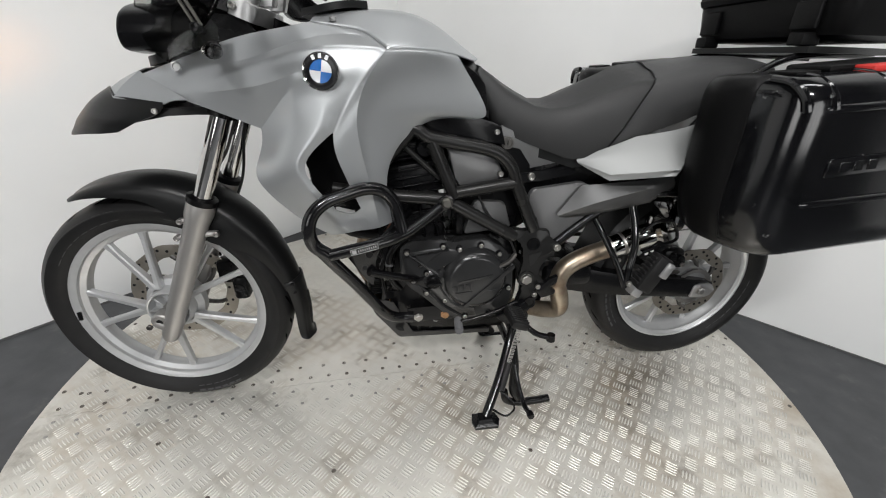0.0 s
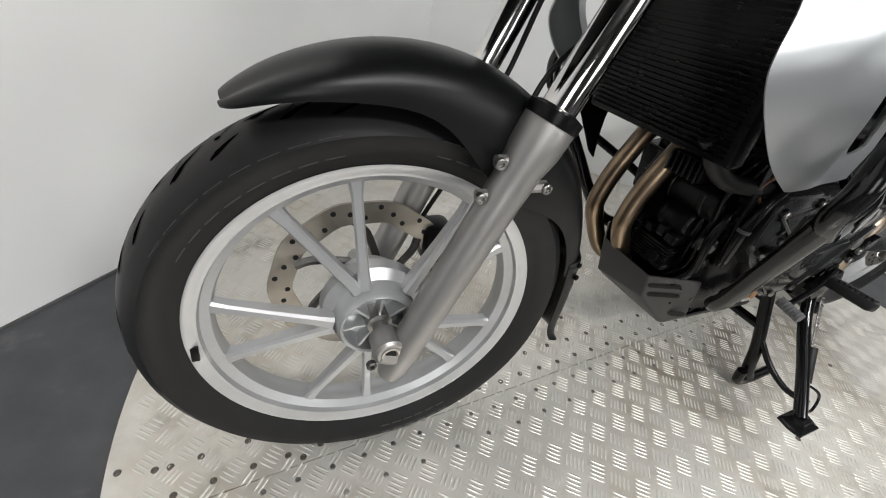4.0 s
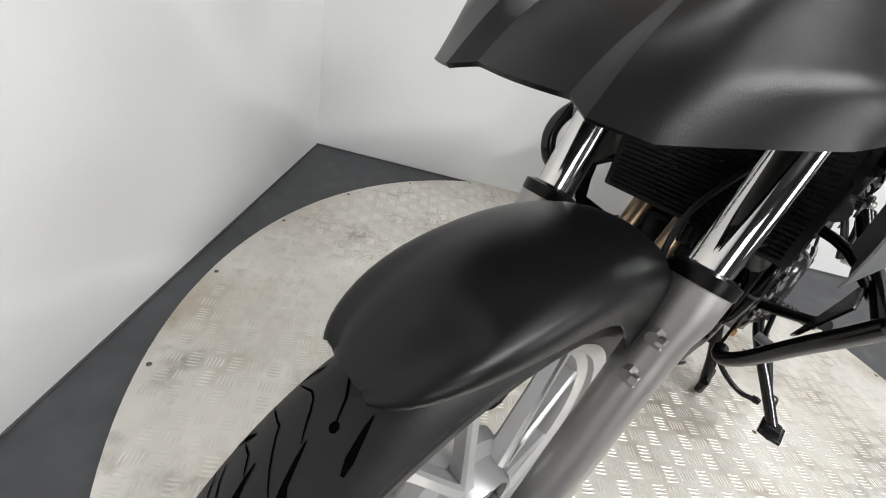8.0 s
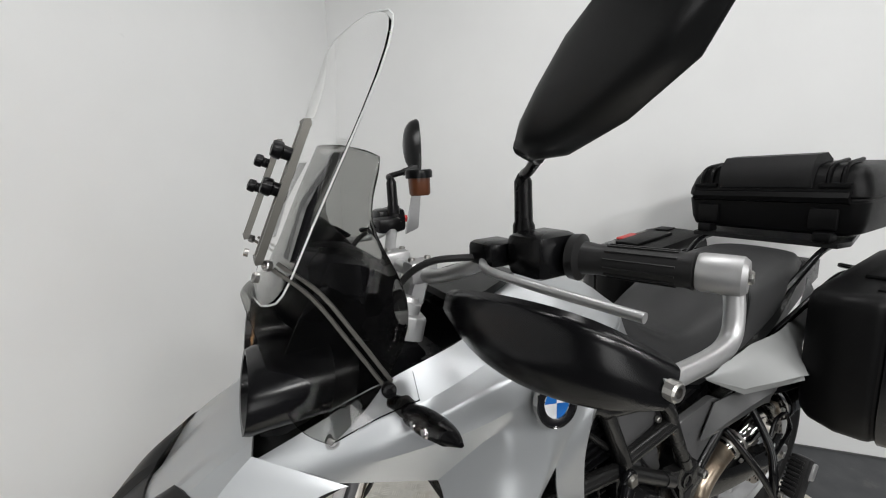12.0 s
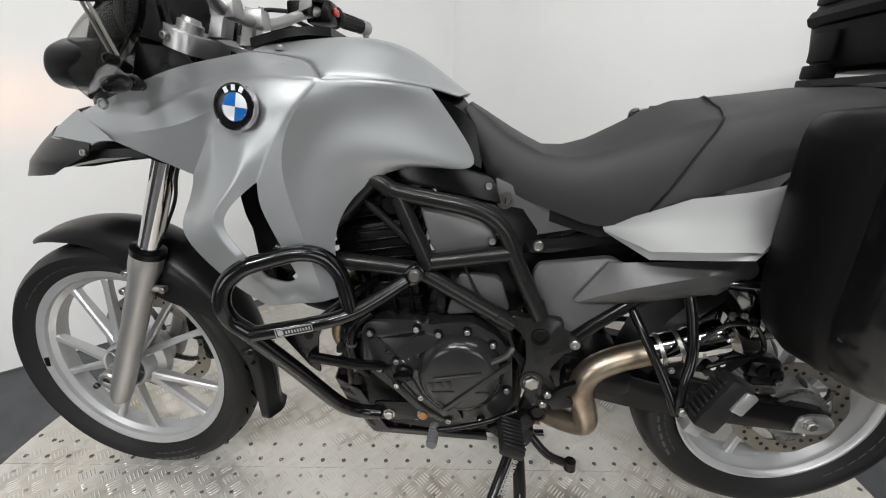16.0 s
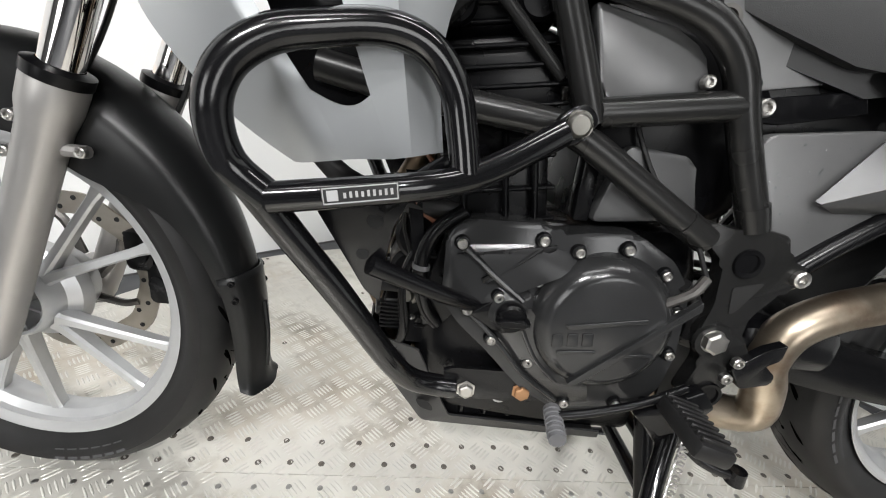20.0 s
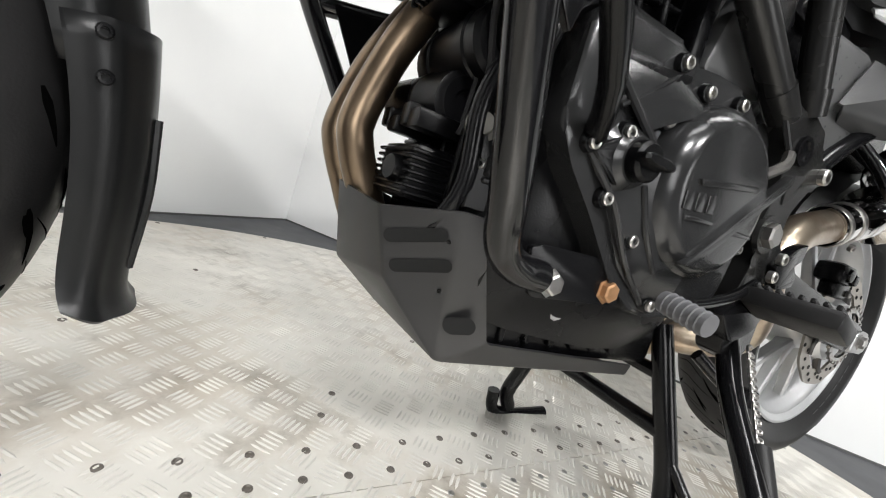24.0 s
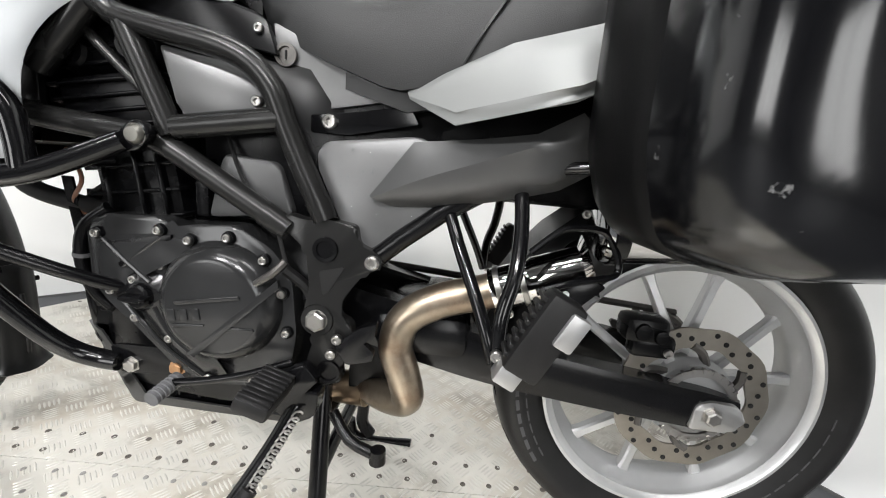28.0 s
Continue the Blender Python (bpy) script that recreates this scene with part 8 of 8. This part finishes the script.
for s in (-1, 1):
    part("case_latch", bm_box((0.792, s * 0.150 - 0.032, 1.055), (0.806, s * 0.150 + 0.032, 1.115), 0.005), CASEMATT, case)
    part("case_foot", bm_box((0.782, s * 0.155 - 0.02, 1.022), (0.83, s * 0.155 + 0.02, 1.05), 0.004), CASEMATT, case)
    part("hinge", bm_box((0.794, s * 0.165 - 0.035, 1.17), (0.812, s * 0.165 + 0.035, 1.184), 0.004), CASEMATT, case)
    for k in range(2):
        part("lid_strap", bm_tube([(0.802, s * (0.15 + 0.03 * k), 1.17), (0.806, s * (0.15 + 0.03 * k), 1.205), (0.83, s * (0.15 + 0.03 * k), 1.232), (0.92, s * (0.15 + 0.03 * k), 1.242)], 0.006, 6, 3), CASEMATT, case)

# rack between the bike and its cases
for s in (-1, 1):
    part("rack_tube", bm_tube([(0.60, 0.13 * s, 0.87), (0.70, 0.155 * s, 0.955), (0.80, 0.16 * s, 1.0), (1.0, 0.15 * s, 1.005), (1.10, 0.08 * s, 1.0)], 0.0085, 10, 4), GLOSSBLACK, bike, "black luggage rack tube")
    part("pannier_mount", bm_tube([(0.55, 0.15 * s, 0.80), (0.60, 0.205 * s, 0.90), (0.75, 0.212 * s, 0.945), (0.92, 0.205 * s, 0.93), (1.0, 0.14 * s, 0.92)], 0.008, 10, 4), GLOSSBLACK, bike)
    part("pannier_mount", bm_tube([(0.46, 0.14 * s, 0.66), (0.55, 0.20 * s, 0.68), (0.80, 0.21 * s, 0.68), (0.93, 0.20 * s, 0.80), (0.92, 0.205 * s, 0.93)], 0.008, 10, 4), GLOSSBLACK, bike)
part("rack_plate", bm_loft([[(x, a * w, z + b * 0.007) for a, b in ((-1, -1), (1, -1), (1, 1), (-1, 1))] for x, w, z in ((0.79, 0.19, 1.014), (0.85, 0.20, 1.014), (1.05, 0.16, 1.014), (1.12, 0.10, 1.014))], 1), MATTBLACK, bike)


# ---------------------------------------------------------------- turntable details
def shared(name, bm, mat):
    data = bpy.data.meshes.new(name)
    bmesh.ops.recalc_face_normals(bm, faces=bm.faces[:])
    bm.to_mesh(data)
    bm.free()
    data.materials.append(mat)
    return data


def tread(tile=0.0465, long=0.036, wide=0.0062, high=0.0011):
    """Five-bar tread: tiles of raised bars whose direction alternates, at 45 degrees to the seam."""
    verts, faces = [], []
    turn = math.atan2(SEAM.y, SEAM.x) + math.pi / 4
    e1, e2 = Vector((math.cos(turn), math.sin(turn))), Vector((-math.sin(turn), math.cos(turn)))
    n = int(R_PLATE / tile) + 2
    for i in range(-n, n + 1):
        for j in range(-n, n + 1):
            mid = SEAM_AT + e1 * (i + 0.5) * tile + e2 * (j + 0.5) * tile
            if mid.length > R_PLATE - 0.03:
                continue
            a, b = (e1, e2) if (i + j) % 2 else (e2, e1)
            for k in range(5):
                c = mid + b * (k - 2) * tile * 0.185
                if abs((c - SEAM_AT).dot(SEAM_N)) < 0.006:
                    continue
                v = len(verts)
                for u, w, h in ((-0.5, 0, -0.0004), (-0.2, -0.5, -0.0004), (0.2, -0.5, -0.0004), (0.5, 0, -0.0004), (0.2, 0.5, -0.0004), (-0.2, 0.5, -0.0004), (-0.3, 0, high), (0.3, 0, high)):
                    p = c + a * u * long + b * w * wide
                    verts.append((p.x, p.y, h))
                for q in ((0, 1, 6), (1, 2, 7, 6), (2, 3, 7), (3, 4, 7), (4, 5, 6, 7), (5, 0, 6)):
                    faces.append(tuple(v + m for m in q))
    data = bpy.data.meshes.new("tread_pattern")
    data.from_pydata(verts, [], faces)
    data.materials.append(TREADBAR)
    ob = new("tread_pattern", data)
    ob.parent = turntable
    return tagged(ob, "worn raised five-bar tread pattern", kind="stuff")


tread()
flat_rivet = shared("rivet", bm_lathe([(0, 0.0012), (0.003, 0.0016), (0.0048, 0.0012), (0.0056, -0.0004), (0.0056, -0.003)], 14, (0, 0, 0), (0, 0, 1)), STEEL)
dark_rivet = shared("rivet", bm_lathe([(0, 0.0002), (0.003, 0.0003), (0.0042, 0.0014), (0.0056, 0.0012), (0.0064, -0.0004), (0.0064, -0.003)], 14, (0, 0, 0), (0, 0, 1)), DIRTYRIVET)
rng = random.Random(4)
for off, step, start, kind in ((0.026, 0.0605, -1.16, dark_rivet), (0.078, 0.0735, -1.13, dark_rivet), (-0.026, 0.0605, -1.15, flat_rivet), (-0.078, 0.0765, -1.14, flat_rivet)):
    u = start
    while u < 1.18:
        p = SEAM_AT + SEAM * (u + 0.22) + SEAM_N * off
        if p.length < R_PLATE - 0.02:
            ob = new("rivet", kind)
            ob.parent = turntable
            ob.matrix_local = Matrix.Translation((p.x + rng.uniform(-0.002, 0.002), p.y + rng.uniform(-0.002, 0.002), 0))
        u += step
for x, y in ((-0.886, -0.145), (-1.106, -0.112), (-0.80, -0.30), (-0.159, 0.102), (-0.135, 0.163), (0.373, 0.20), (0.62, -0.21), (-0.55, 0.31), (0.10, 0.42), (-0.30, -0.40), (0.25, -0.36), (-0.60, -0.46), (0.60, 0.42), (-0.02, -0.66), (-0.42, 0.66)):
    ob = new("rivet", dark_rivet)
    ob.parent = turntable
    ob.matrix_local = Matrix.Translation((x, y, 0))
for k in range(22):
    a = radians(k * 360 / 22 + 5)
    ob = new("edge_screw", dark_rivet)
    ob.parent = turntable
    ob.matrix_local = Matrix.Translation((1.19 * math.cos(a), 1.19 * math.sin(a), 0))


# ---------------------------------------------------------------- water drops on the side covers
drop = shared("water_drop", bm_lathe([(0, 0.0009), (0.0009, 0.0007), (0.0014, 0.0)], 8, (0, 0, 0), (0, -1, 0)), WATER)
rng = random.Random(9)
for k in range(44):
    x, z = rng.uniform(0.20, 0.37), rng.uniform(0.56, 0.69)
    if z < 0.70 - 1.05 * (x - 0.19) * 0.2 and z > 0.545 + 0.35 * (x - 0.24):
        ob = new("water_drop", drop)
        ob.parent = bike
        ob.matrix_local = Matrix.Translation((x, -0.1423, z)) @ Matrix.Diagonal((1, 1, rng.uniform(0.8, 1.6), 1)).to_4x4()
